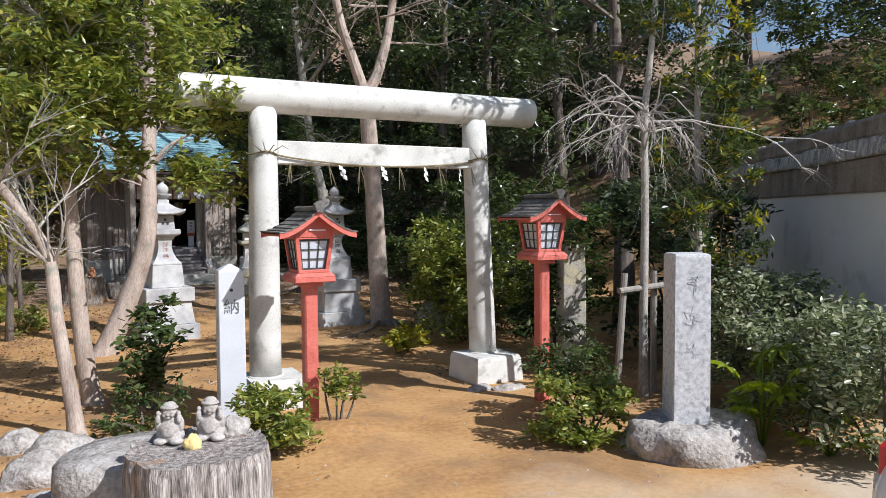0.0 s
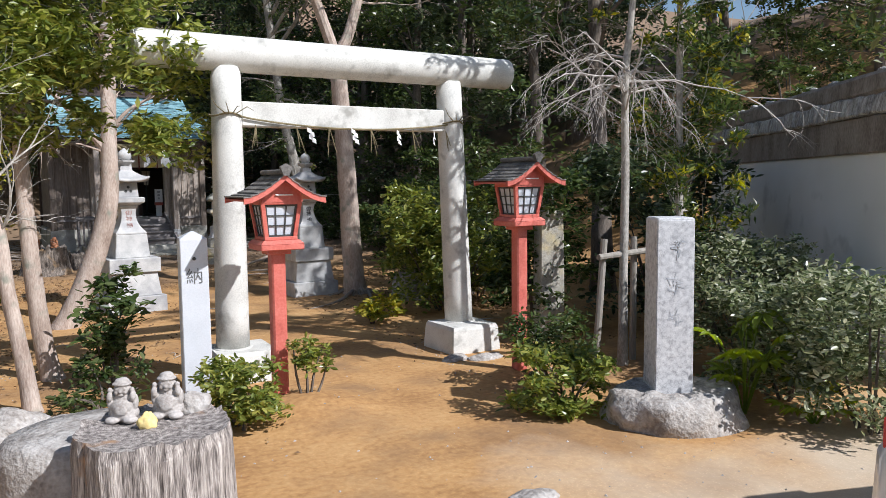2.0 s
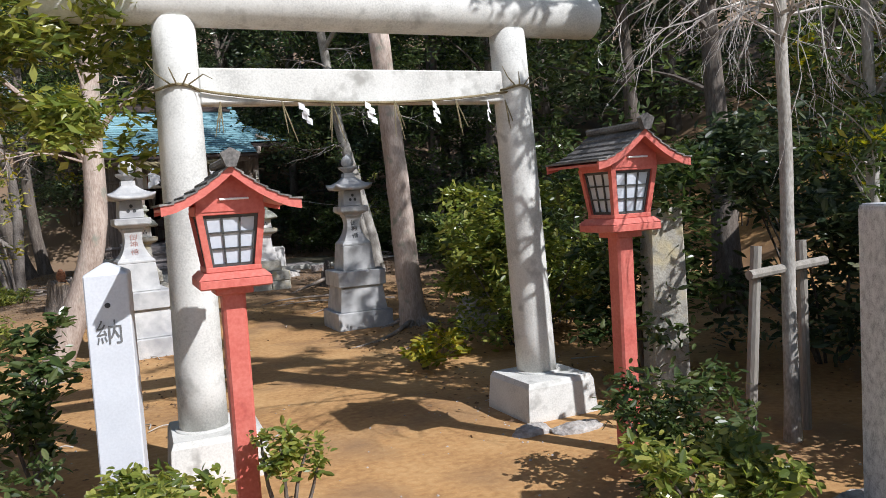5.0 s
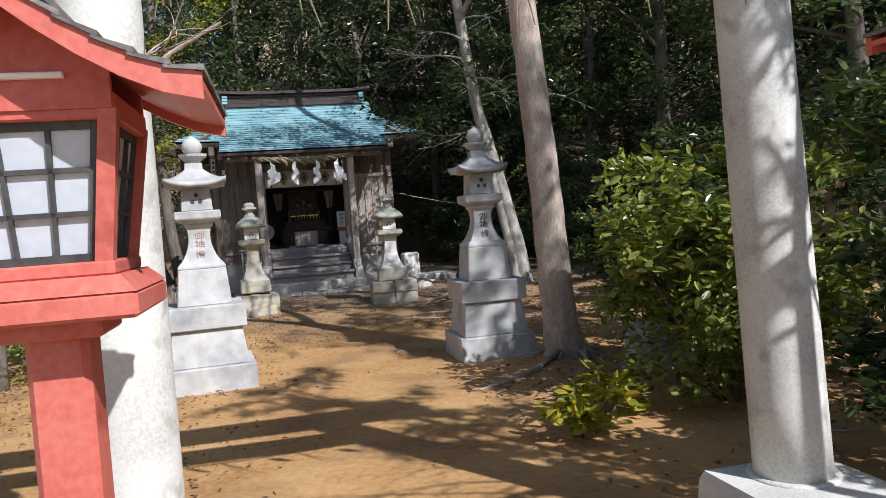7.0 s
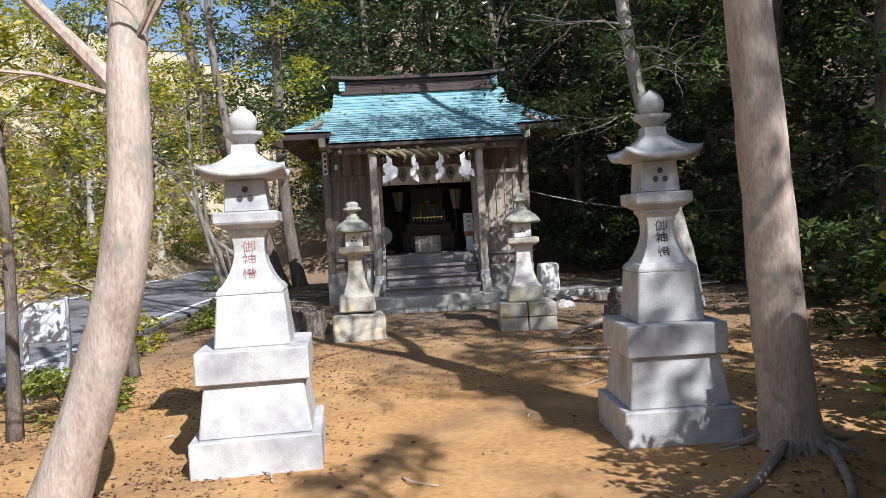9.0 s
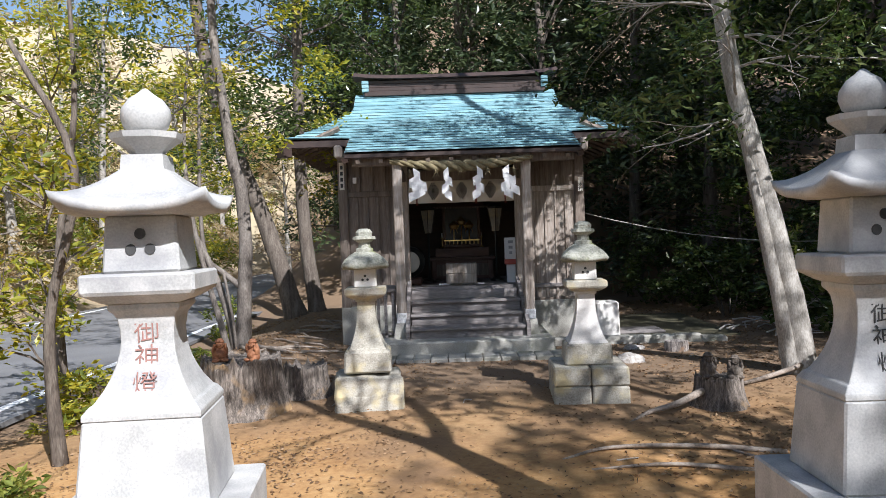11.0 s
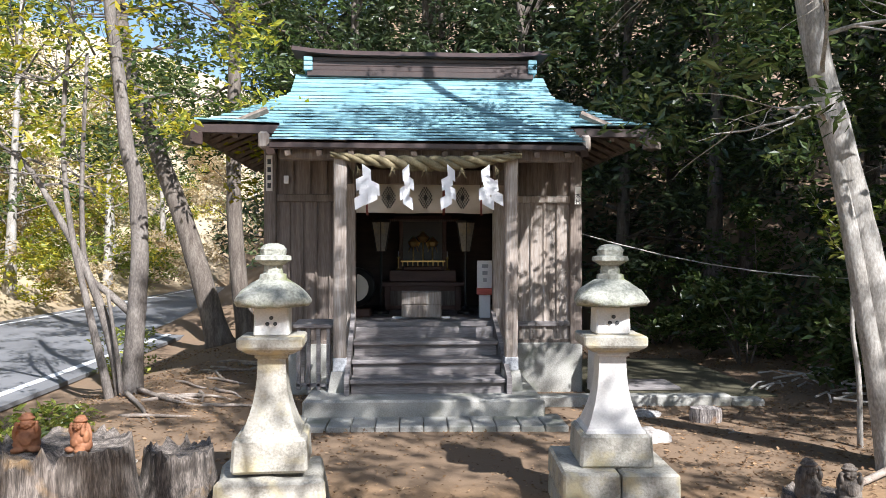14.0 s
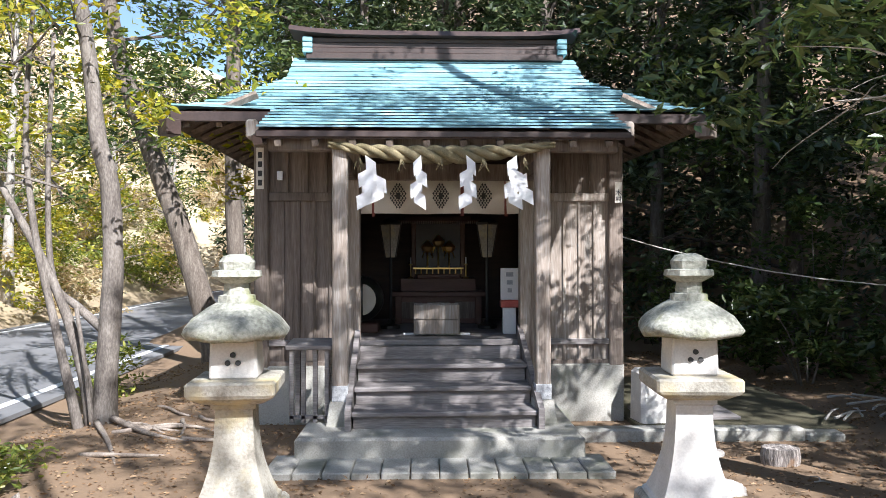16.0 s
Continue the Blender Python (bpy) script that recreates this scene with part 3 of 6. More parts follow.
def build_monument():
    c = (3.84, 3.88)
    bm = bmesh.new()
    bmesh.ops.create_icosphere(bm, subdivisions=5, radius=1)
    for v in bm.verts:
        d = v.co.copy()
        f = 1 + 0.16 * noise.noise(d * 1.6 + Vector((3, 1, 0))) + 0.07 * noise.noise(d * 4) + 0.03 * noise.noise(d * 10)
        v.co = Vector((d.x * 0.51 * f, d.y * 0.42 * f, max(min(d.z * 0.40 * f, 0.235 + 0.03 * noise.noise(d * 5)), -0.12)))
    solo("boulder", bm, M_BOULDER, (c[0] + 0.05, c[1] - 0.02, -0.02), "rough grey boulder carrying a stone pillar", "boulder", smooth=True)
    g = thing("stone_pillar", (c[0], c[1], 0.20), 0, "squared granite pillar with worn engraving on a boulder", "monument")
    g.rotation_euler[2] = radians(-28)
    bm = bmesh.new()
    loft(bm, [ngon(4, s, z, math.pi / 4) for s, z in ((0.128, 0), (0.125, 1.162), (0.119, 1.178))])
    bmesh.ops.bevel(bm, geom=[e for e in bm.edges], offset=0.006, segments=2, affect="EDGES")
    part("shaft", bm, M_GRANITE, g)
    rs = random.Random(6)
    for z in (0.97, 0.73, 0.52):
        bm = bmesh.new()
        for j in range(11):
            flat = j % 2
            w, h = (rs.uniform(0.03, 0.075), 0.007) if flat else (0.007, rs.uniform(0.03, 0.07))
            box(bm, (w, 0.003, h), (rs.uniform(-0.035, 0.035), -0.1275 + 0.002 * (1 - z / 1.15), z + rs.uniform(-0.06, 0.06) - h / 2), (0, rs.uniform(-25, 25), 0), bevel=0)
        part("worn_engraving", bm, M_GREYINK, g, "worn illegible engraving")


build_monument()


# ---- large stone lanterns ----
def three_holes(parent, at, r=0.018, gap=0.032, faces=(0,)):
    for x, z in ((0, gap * 0.9), (-gap, -gap * 0.7), (gap, -gap * 0.7)):
        bm = bmesh.new()
        tube(bm, [(at[0] + x, at[1] - 0.004, at[2] + z), (at[0] + x, at[1] + 0.006, at[2] + z)], [r, r], 12)
        part("hole", bm, M_INK, parent)


def square_roof(half, z0, z1, neck, lift, thick, n=8):
    """A square stone cap with upturned corners."""
    bm = bmesh.new()
    rings = []
    def ring(s, zf):
        pts = []
        for side in range(4):
            for i in range(n):
                u = -1 + 2 * i / n
                p = Vector((u * s, -s, 0))
                p = Matrix.Rotation(math.pi / 2 * side, 3, "Z") @ p
                pts.append((p.x, p.y, zf(abs(u))))
        return pts
    rings.append(ring(half * 0.62, lambda u: z0 - thick * 0.2))
    rings.append(ring(half * 0.97, lambda u: z0 + lift * u ** 3))
    rings.append(ring(half, lambda u: z0 + thick + lift * u ** 3))
    for t in np.linspace(0.12, 1, 7):
        s = half + (neck - half) * t
        rings.append(ring(s, lambda u, t=t: z0 + thick + (z1 - z0 - thick) * t ** 1.35 + lift * (1 - t) ** 2 * u ** 3))
    return loft(bm, rings)


def build_stone_lantern(at, rz, size, ink, label):
    g = thing("stone_lantern", at, rz, label, "stone lantern", "tall stone lanterns flanking the path")
    def tier(name, prof, material=M_LANTERN, bev=0.008):
        bm = turned(prof, 4)
        bmesh.ops.bevel(bm, geom=bm.edges[:], offset=bev, segments=1, affect="EDGES")
        return part(name, bm, material, g)
    tier("base", [(0.375, -0.08), (0.375, 0.20)])
    tier("lower_block", [(0.325, 0.20), (0.285, 0.50)])
    tier("slab", [(0.325, 0.50), (0.325, 0.685)])
    tier("upper_block", [(0.222, 0.685), (0.195, 0.985)])
    prof = [(0.195, 0.985), (0.195, 1.005), (0.175, 1.03)]
    for t in np.linspace(0, 1, 8):
        prof.append((0.165 - 0.085 * math.sin(t * math.pi * 0.62) ** 0.85 + 0.012 * t, 1.035 + 0.27 * t))
    prof += [(0.105, 1.32), (0.12, 1.335), (0.12, 1.355)]
    tier("shaft", prof, bev=0.003)
    tier("platform", [(0.13, 1.355), (0.19, 1.39), (0.19, 1.455)])
    tier("fire_box", [(0.13, 1.455), (0.118, 1.645)])
    three_holes(g, (0, -0.126, 1.555))
    part("cap", square_roof(0.252, 1.65, 1.80, 0.075, 0.045, 0.03), M_LANTERN, g, "", True)
    part("neck", turned([(0.075, 1.79), (0.07, 1.85)], 4), M_LANTERN, g)
    bm = turned([(0.05, 1.845), (0.07, 1.868), (0.122, 1.905), (0.128, 1.925), (0.08, 1.93)], 8)
    part("petal_ring", bm, M_LANTERN, g)
    bm = turned([(0.045, 1.925), (0.074, 1.945), (0.087, 1.98), (0.083, 2.01), (0.06, 2.042), (0.03, 2.062), (0.008, 2.08)], 16)
    part("jewel", bm, M_LANTERN, g, "", True)
    for k, ch in enumerate("御神燈"):
        letters("engraving", ch, 0.088, ink, g, (0, -0.092 - 0.028 * max(0, (k - 1)) - 0.008 * k, 1.255 - 0.085 * k), 90 - 6 * k)
    g.scale = size
    return g


build_stone_lantern((1.44, 10.88, 0.0), 6, (0.97, 0.97, 1.01), M_REDINK, "tall pale granite lantern with three holes and reddish engraving")
build_stone_lantern((3.88, 10.84, 0.02), 0, (0.89, 0.89, 0.985), M_INK, "tall pale granite lantern with dark engraving under a tree")


# ---- small stone lanterns before the shrine ----
def build_small_lantern(at, rz, coursed, label):
    g = thing("small_stone_lantern", at, rz, label, "stone lantern", "old stone lanterns before the shrine")
    rng = random.Random(int(at[0] * 10))
    if coursed:
        for row in range(2):
            s = 0.335 - 0.0 * row
            for fx in (-1, 1):
                part("block", boxm((s - 0.006, 2 * s - 0.02 * row, 0.172), (fx * s / 2, 0, 0.176 * row), (0, 0, rng.uniform(-1, 1)), 0.98, 0.014), M_OLDSTONE, g)
    else:
        bm = bmesh.new()
        box(bm, (0.64, 0.60, 0.34), (0, 0, -0.02), (0, 0, 3), 0.92, 0.02)
        bmesh.ops.subdivide_edges(bm, edges=bm.edges[:], cuts=3, use_grid_fill=True)
        for v in bm.verts:
            v.co += v.co.normalized() * 0.04 * noise.noise(v.co * 6)
        part("rough_base", bm, M_OLDSTONE, g, "crumbling rough base stone")
    part("foot", boxm((0.43, 0.43, 0.20), (0, 0, 0.345), bevel=0.018, taper=0.95), M_OLDSTONE, g)
    prof = [(0.175, 0.545), (0.17, 0.56)]
    for t in np.linspace(0, 1, 9):
        prof.append((0.080 + 0.078 * (1 - t) ** 2.4, 0.57 + 0.42 * t))
    prof += [(0.095, 1.0), (0.095, 1.02)]
    part("shaft", turned(prof, 4), M_PALEBOX if coursed else M_OLDSTONE, g)
    bm = turned([(0.12, 1.02), (0.185, 1.06), (0.185, 1.125)], 4)
    bmesh.ops.bevel(bm, geom=bm.edges[:], offset=0.01, segments=1, affect="EDGES")
    part("platform", bm, M_OLDSTONE, g)
    bm = turned([(0.102, 1.125), (0.098, 1.30)], 4)
    bmesh.ops.bevel(bm, geom=bm.edges[:], offset=0.01, segments=1, affect="EDGES")
    part("fire_box", bm, M_PALEBOX, g, "pale fire box")
    three_holes(g, (0, -0.104, 1.215), 0.012, 0.022)
    bm = bmesh.new()
    rings = []
    for s, z, lift in ((0.12, 1.295, 0), (0.205, 1.298, 0.02), (0.222, 1.322, 0.028), (0.208, 1.352, 0.014), (0.18, 1.39, 0.004), (0.13, 1.43, 0), (0.085, 1.458, 0)):
        ring = []
        for i in range(24):
            a = math.tau * i / 24
            sq = 1 / max(abs(math.cos(a)), abs(math.sin(a)))
            r = s * (0.45 + 0.55 * min(sq, 1.33))
            k = 1 + 0.06 * noise.noise((math.cos(a) * 2, math.sin(a) * 2, z * 9 + at[0]))
            ring.append((r * k * math.cos(a), r * k * math.sin(a), z + lift * (sq - 1) * 2 + 0.008 * noise.noise((a * 3, z * 20, at[0]))))
        rings.append(ring)
    loft(bm, rings)
    part("cap", bm, M_CAPSTONE, g, "mossy rounded cap", True)
    part("neck", turned([(0.085, 1.45), (0.08, 1.49), (0.06, 1.495), (0.055, 1.545)], 8), M_CAPSTONE, g)
    part("finial", turned([(0.06, 1.545), (0.11, 1.575), (0.105, 1.60), (0.075, 1.605), (0.08, 1.64), (0.06, 1.665), (0.03, 1.675)], 10), M_CAPSTONE, g)
    g.scale = (0.93, 0.93, 0.908)
    return g


build_small_lantern((1.72, 14.74, 0.13), 4, False, "old mossy stone lantern on a crumbling base")
build_small_lantern((3.59, 14.78, 0.13), -3, True, "old mossy stone lantern on a coursed block base")


# ---- the shrine ----
CX = 2.60
Y_EAVE, Y_MAIN, Y_RIDGE, Y_WALL, Y_BACK = 17.35, 17.95, 19.6, 18.35, 20.85
FLOOR = 0.90


def roof_z(y):
    """Height of the front roof surface above the depth y."""
    pts = ((17.30, 2.585), (17.35, 2.60), (17.95, 2.835), (18.5, 3.075), (19.1, 3.37), (19.6, 3.70), (19.7, 3.77))
    for (a, za), (b, zb) in zip(pts, pts[1:]):
        if y <= b:
            return za + (zb - za) * (y - a) / (b - a)
    return pts[-1][1]


def build_shrine():
    g = thing("shrine", (CX, Y_WALL, 0), 1.5, "small weathered wooden shrine with a verdigris copper roof", "shrine")
    def P(x, y, z):
        return (x - CX, y - Y_WALL, z)
    # --- roof
    w_kohai, w_verge, w_tip, y_hip = 1.41, 1.45, 2.22, 19.1
    def half_width(y):
        if y < Y_MAIN:
            return w_kohai
        if y < y_hip:
            return w_tip + (w_verge - w_tip) * (y - Y_MAIN) / (y_hip - Y_MAIN)
        return w_verge + 0.02
    roof = None
    for sgn in (1, -1):
        fy = (lambda y: y) if sgn > 0 else (lambda y: 2 * Y_RIDGE - y)
        ys = [Y_EAVE, 17.6, 17.949, Y_MAIN, 18.3, 18.7, y_hip, 19.35, Y_RIDGE] if sgn > 0 else [Y_MAIN, 18.3, 18.7, y_hip, 19.35, Y_RIDGE]
        for a, b in zip(ys, ys[1:]):
            if b - a < 0.01:
                continue
            bm = bmesh.new()
            top = [bm.verts.new(P(CX + s * half_width(y + (0.0002 if y == a else -0.0002)), fy(y), roof_z(y) - 0.02)) for y, s in ((a, -1), (a, 1), (b, 1), (b, -1))]
            low = [bm.verts.new(v.co - Vector((0, 0, 0.06))) for v in top]
            bm.faces.new(top)
            bm.faces.new(low[::-1])
            for i in range(4):
                bm.faces.new((top[i], low[i], low[(i + 1) % 4], top[(i + 1) % 4]))
            if roof:
                part("roof_deck", bm, M_SHADEWOOD, roof)
            else:
                roof = part("roof", bm, M_SHADEWOOD, g)
    def course(pts_low, pts_high, t=0.016):
        """One strip of sheet, proud at its lower edge."""
        bm = bmesh.new()
        a, b = [Vector(p) for p in pts_low], [Vector(p) for p in pts_high]
        up = Vector((0, 0, 1))
        rings = [[a[0] + up * 0.012, a[1] + up * 0.012, b[1] - up * 0.008, b[0] - up * 0.008], [a[0] + up * (t + 0.010), a[1] + up * (t + 0.010), b[1] + up * 0.003, b[0] + up * 0.003]]
        loft(bm, rings)
        return part("copper_course", bm, M_COPPER, roof)
    n = 20
    edges = np.linspace(Y_EAVE - 0.03, Y_RIDGE, n + 1)
    for a, b in zip(edges, edges[1:]):
        ha, hb = half_width(a), half_width(b)
        if a < Y_MAIN < b:
            ha = hb = w_kohai
        course([P(CX - ha, a, roof_z(a)), P(CX + ha, a, roof_z(a))], [P(CX - hb, b + 0.01, roof_z(b + 0.01)), P(CX + hb, b + 0.01, roof_z(b + 0.01))])
    back = np.linspace(Y_MAIN, Y_RIDGE, 15)
    for a, b in zip(back, back[1:]):
        fa, fb = 2 * Y_RIDGE - a, 2 * Y_RIDGE - b
        course([P(CX - half_width(a), fa, roof_z(a)), P(CX + half_width(a), fa, roof_z(a))], [P(CX - half_width(b), fb, roof_z(b)), P(CX + half_width(b), fb, roof_z(b))])
    # first full-width strip where the main roof leaves the porch roof
    for s in (-1, 1):
        course([P(CX + s * w_kohai * 0.98, Y_MAIN - 0.02, roof_z(Y_MAIN) + 0.002), P(CX + s * w_tip, Y_MAIN - 0.02, roof_z(Y_MAIN) + 0.03)], [P(CX + s * w_kohai * 0.98, Y_MAIN + 0.09, roof_z(Y_MAIN + 0.09)), P(CX + s * (w_tip - 0.06), Y_MAIN + 0.09, roof_z(Y_MAIN + 0.09))])
    # side skirts under the gables
    skirt = np.linspace(0, 1, 9)
    for s in (-1, 1):
        for t0, t1 in zip(skirt, skirt[1:]):
            def edge(t):
                w = w_tip + (w_verge - 0.03 - w_tip) * t
                y = Y_MAIN + (y_hip - Y_MAIN) * t
                return [P(CX + s * w, y, roof_z(y)), P(CX + s * w, 2 * Y_RIDGE - y, roof_z(y))]
            course(edge(t0), edge(t1))
        bm = bmesh.new()
        q0 = [P(CX + s * w_tip, Y_MAIN, roof_z(Y_MAIN) - 0.075), P(CX + s * w_tip, 2 * Y_RIDGE - Y_MAIN, roof_z(Y_MAIN) - 0.075), P(CX + s * w_verge, 2 * Y_RIDGE - y_hip, roof_z(y_hip) - 0.085), P(CX + s * w_verge, y_hip, roof_z(y_hip) - 0.085)]
        loft(bm, [[Vector(p) - Vector((0, 0, 0.05)) for p in q0], q0])
        part("skirt_board", bm, M_WOOD, roof)
        # gable wall
        bm = bmesh.new()
        q = [(y_hip, roof_z(y_hip) - 0.05), (2 * Y_RIDGE - y_hip, roof_z(y_hip) - 0.05), (Y_RIDGE, 3.68)]
        loft(bm, [[P(CX + s * (w_verge - 0.16), y, z) for y, z in q], [P(CX + s * (w_verge - 0.12), y, z) for y, z in q]])
        part("gable_wall", bm, M_WOOD, roof)
    # fascia boards
    part("porch_fascia", boxm((2 * w_kohai + 0.02, 0.05, 0.05), P(CX, Y_EAVE + 0.01, 2.53), bevel=0.006), M_DARKCOPPER, roof)
    for s in (-1, 1):
        L = w_tip - w_kohai
        part("main_fascia", boxm((L + 0.02, 0.05, 0.085), P(CX + s * (w_kohai + L / 2), Y_MAIN + 0.005, 2.745), bevel=0.006), M_DARKCOPPER, roof)
        part("side_fascia", boxm((0.05, 2 * (Y_RIDGE - Y_MAIN), 0.085), P(CX + s * w_tip, Y_RIDGE, 2.745), bevel=0.006), M_DARKCOPPER, roof)
        bm = bmesh.new()
        a, b = Vector(P(CX + s * w_kohai, Y_EAVE, 2.51)), Vector(P(CX + s * w_kohai, Y_MAIN + 0.3, 2.80))
        tube(bm, [a, b], [0.05, 0.05], 4)
        part("porch_verge", bm, M_DARKCOPPER, roof)
        # corner beam end, capped with metal
        bm = boxm((0.13, 0.16, 0.13), (0, 0, 0), bevel=0.008)
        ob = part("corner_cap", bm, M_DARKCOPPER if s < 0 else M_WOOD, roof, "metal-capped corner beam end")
        ob.matrix_basis = pose(*P(CX + s * (w_tip + 0.02), Y_MAIN + 0.0, 2.63), 0, 0, -45 * s)
        # rafters under the side eaves and the front corners
        for k in range(11):
            y = Y_MAIN + 0.12 + k * 0.31
            bm = bmesh.new()
            z_in = 2.83
            tube(bm, [P(CX + s * (w_tip - 0.04), y, 2.735), P(CX + s * 1.55, y, 3.0)], [0.036, 0.036], 4)
            part("rafter", bm, M_WOOD, roof)
        for k in range(3):
            x = CX + s * (w_kohai + 0.17 + 0.27 * k)
            bm = bmesh.new()
            tube(bm, [P(x, Y_MAIN + 0.05, 2.735), P(x, Y_MAIN + 0.75, 3.02)], [0.036, 0.036], 4)
            part("rafter", bm, M_WOOD, roof)
    for k in range(10):
        x = CX - 1.26 + 2.52 * k / 9
        bm = bmesh.new()
        tube(bm, [P(x, Y_EAVE + 0.02, 2.49), P(x, Y_WALL, 2.86)], [0.036, 0.036], 4)
        part("rafter", bm, M_WOOD, roof)
    # ridge: stacked brown copper box with end caps
    for k, (w, d, z, h) in enumerate(((2.66, 0.30, 3.66, 0.07), (2.64, 0.26, 3.73, 0.055), (2.64, 0.24, 3.785, 0.055), (2.64, 0.22, 3.84, 0.05))):
        part("ridge_course", boxm((w, d, h), P(CX, Y_RIDGE, z), bevel=0.006), M_DARKCOPPER, roof)
    bm = bmesh.new()
    xs = np.linspace(-1, 1, 15)
    loft(bm, [[P(CX + 1.50 * x, Y_RIDGE + dy, 3.895 + 0.05 * abs(x) ** 5 + dz) for dy, dz in ((-0.21, 0), (0.21, 0), (0.16, 0.06), (-0.16, 0.06))] for x in xs])
    part("ridge_cap", bm, M_DARKCOPPER, roof)
    for s in (-1, 1):
        bm = bmesh.new()
        for k in range(3):
            box(bm, (0.10, 0.34, 0.05), P(CX + s * 1.315, Y_RIDGE, 3.72 + 0.057 * k), bevel=0.006)
        part("ridge_end_cap", bm, M_COPPER, roof, "verdigris ridge end")
    # --- foundation
    W = 1.62
    for x, y, sx, sy in ((CX - 1.19, Y_WALL + 0.02, 0.88, 0.16), (CX + 1.19, Y_WALL + 0.02, 0.88, 0.16), (CX - W + 0.08, (Y_WALL + Y_BACK) / 2 + 0.06, 0.16, Y_BACK - Y_WALL - 0.1), (CX + W - 0.08, (Y_WALL + Y_BACK) / 2 + 0.06, 0.16, Y_BACK - Y_WALL - 0.1), (CX, Y_BACK + 0.02, 2 * W, 0.16)):
        part("foundation_wall", boxm((sx, sy, 0.66), P(x, y, 0.02), bevel=0.012), M_CONCRETE, g, "pale concrete footing")
    # --- walls of planks
    def planks(x0, x1, z0, z1, y, count, mat, rail=None):
        w = (x1 - x0) / count
        for k in range(count):
            part("plank", boxm((w - 0.004, 0.024, z1 - z0), P(x0 + w * (k + 0.5), y + 0.004 * (k % 2), z0), bevel=0.003), mat, g)
        for k in range(count + 1):
            part("batten", boxm((0.022, 0.018, z1 - z0), P(x0 + w * k, y - 0.02, z0), bevel=0.003), mat, g)
    zr = 2.12
    xl0, xl1 = CX - W + 0.11, CX - 0.83
    xr0, xr1 = CX + 0.83, CX + W - 0.11
    # right-hand planks and rail take the paler wood: sunlight put into their colour
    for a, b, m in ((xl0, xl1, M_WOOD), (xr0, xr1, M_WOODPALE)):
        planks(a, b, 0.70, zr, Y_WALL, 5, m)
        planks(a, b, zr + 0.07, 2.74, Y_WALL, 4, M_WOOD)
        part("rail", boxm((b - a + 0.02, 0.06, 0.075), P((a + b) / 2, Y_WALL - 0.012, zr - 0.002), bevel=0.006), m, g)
        part("ground_sill", boxm((b - a + 0.04, 0.09, 0.07), P((a + b) / 2, Y_WALL, 0.645), bevel=0.008), M_WOOD, g)
    for x in (CX - W + 0.06, CX + W - 0.06, CX - 0.765, CX + 0.765):
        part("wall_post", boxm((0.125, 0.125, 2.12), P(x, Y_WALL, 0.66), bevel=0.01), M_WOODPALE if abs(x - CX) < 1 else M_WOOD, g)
    part("wall_plate", boxm((2 * W + 0.1, 0.14, 0.14), P(CX, Y_WALL + 0.02, 2.72), bevel=0.01), M_WOOD, g)
    part("door_lintel", boxm((1.42, 0.10, 0.15), P(CX, Y_WALL, 2.30), bevel=0.008), M_WOOD, g)
    part("transom", boxm((1.42, 0.03, 0.30), P(CX, Y_WALL + 0.03, 2.45), bevel=0.004), M_SHADEWOOD, g)
    for s in (-1, 1):
        for k in range(9):
            part("side_plank", boxm((0.024, (Y_BACK - Y_WALL - 0.12) / 9 - 0.004, 2.1), P(CX + s * (W - 0.06), Y_WALL + 0.07 + (k + 0.5) * (Y_BACK - Y_WALL - 0.12) / 9, 0.66), bevel=0.003), M_WOOD, g)
        part("corner_bracket", boxm((0.10, 0.5, 0.16), P(CX + s * (W - 0.06), Y_WALL - 0.22, 2.60), bevel=0.02), M_WOODPALE, g)
    # hall backing and ceiling, darkened in colour for the shade indoors
    part("back_wall", boxm((2 * W, 0.05, 2.1), P(CX, Y_BACK, 0.66), bevel=0.004), M_SHADEWOOD, g)
    part("inner_lining", boxm((1.9, 0.03, 1.9), P(CX, Y_BACK - 0.3, 0.90), bevel=0), M_SHADEWOOD, g)
    part("inner_ceiling", boxm((2 * W - 0.1, Y_BACK - Y_WALL - 0.1, 0.03), P(CX, (Y_WALL + Y_BACK) / 2, 2.66), bevel=0), M_SHADEWOOD, g)
    # floor boards
    for k in range(8):
        part("floor_board", boxm((2 * W - 0.16, 0.325, 0.05), P(CX, Y_WALL - 0.05 + 0.33 * (k + 0.5), FLOOR - 0.05), bevel=0.003), M_STEP, g)
    # porch posts with concrete feet, a tie beam
    for x in (CX - 0.80, CX + 0.755):
        bm = turned([(0.10, 0.0), (0.075, 0.19)], 4)
        ob = part("post_foot", bm, M_CONCRETE, g, "tapered concrete foot")
        ob.location = P(x, Y_EAVE + 0.12, 0.345)
        part("porch_post", boxm((0.115, 0.115, 2.10), P(x, Y_EAVE + 0.12, 0.53), bevel=0.01), M_WOODPALE, g)
        part("post_shoe", boxm((0.122, 0.122, 0.12), P(x, Y_EAVE + 0.12, 0.535), bevel=0.004), M_GRANITE, g, "dull metal shoe")
    part("porch_beam", boxm((2.7, 0.10, 0.12), P(CX, Y_EAVE + 0.14, 2.44), bevel=0.01), M_WOOD, g)
    for s in (-1, 1):
        part("tie_rail", boxm((0.09, Y_WALL - Y_EAVE - 0.15, 0.11), P(CX + s * 0.775, (Y_WALL + Y_EAVE) / 2 + 0.05, 2.30), bevel=0.01), M_WOOD, g)
    # steps
    y0, zb = 17.27, 0.345
    rise, run = (FLOOR - zb) / 4, 0.262
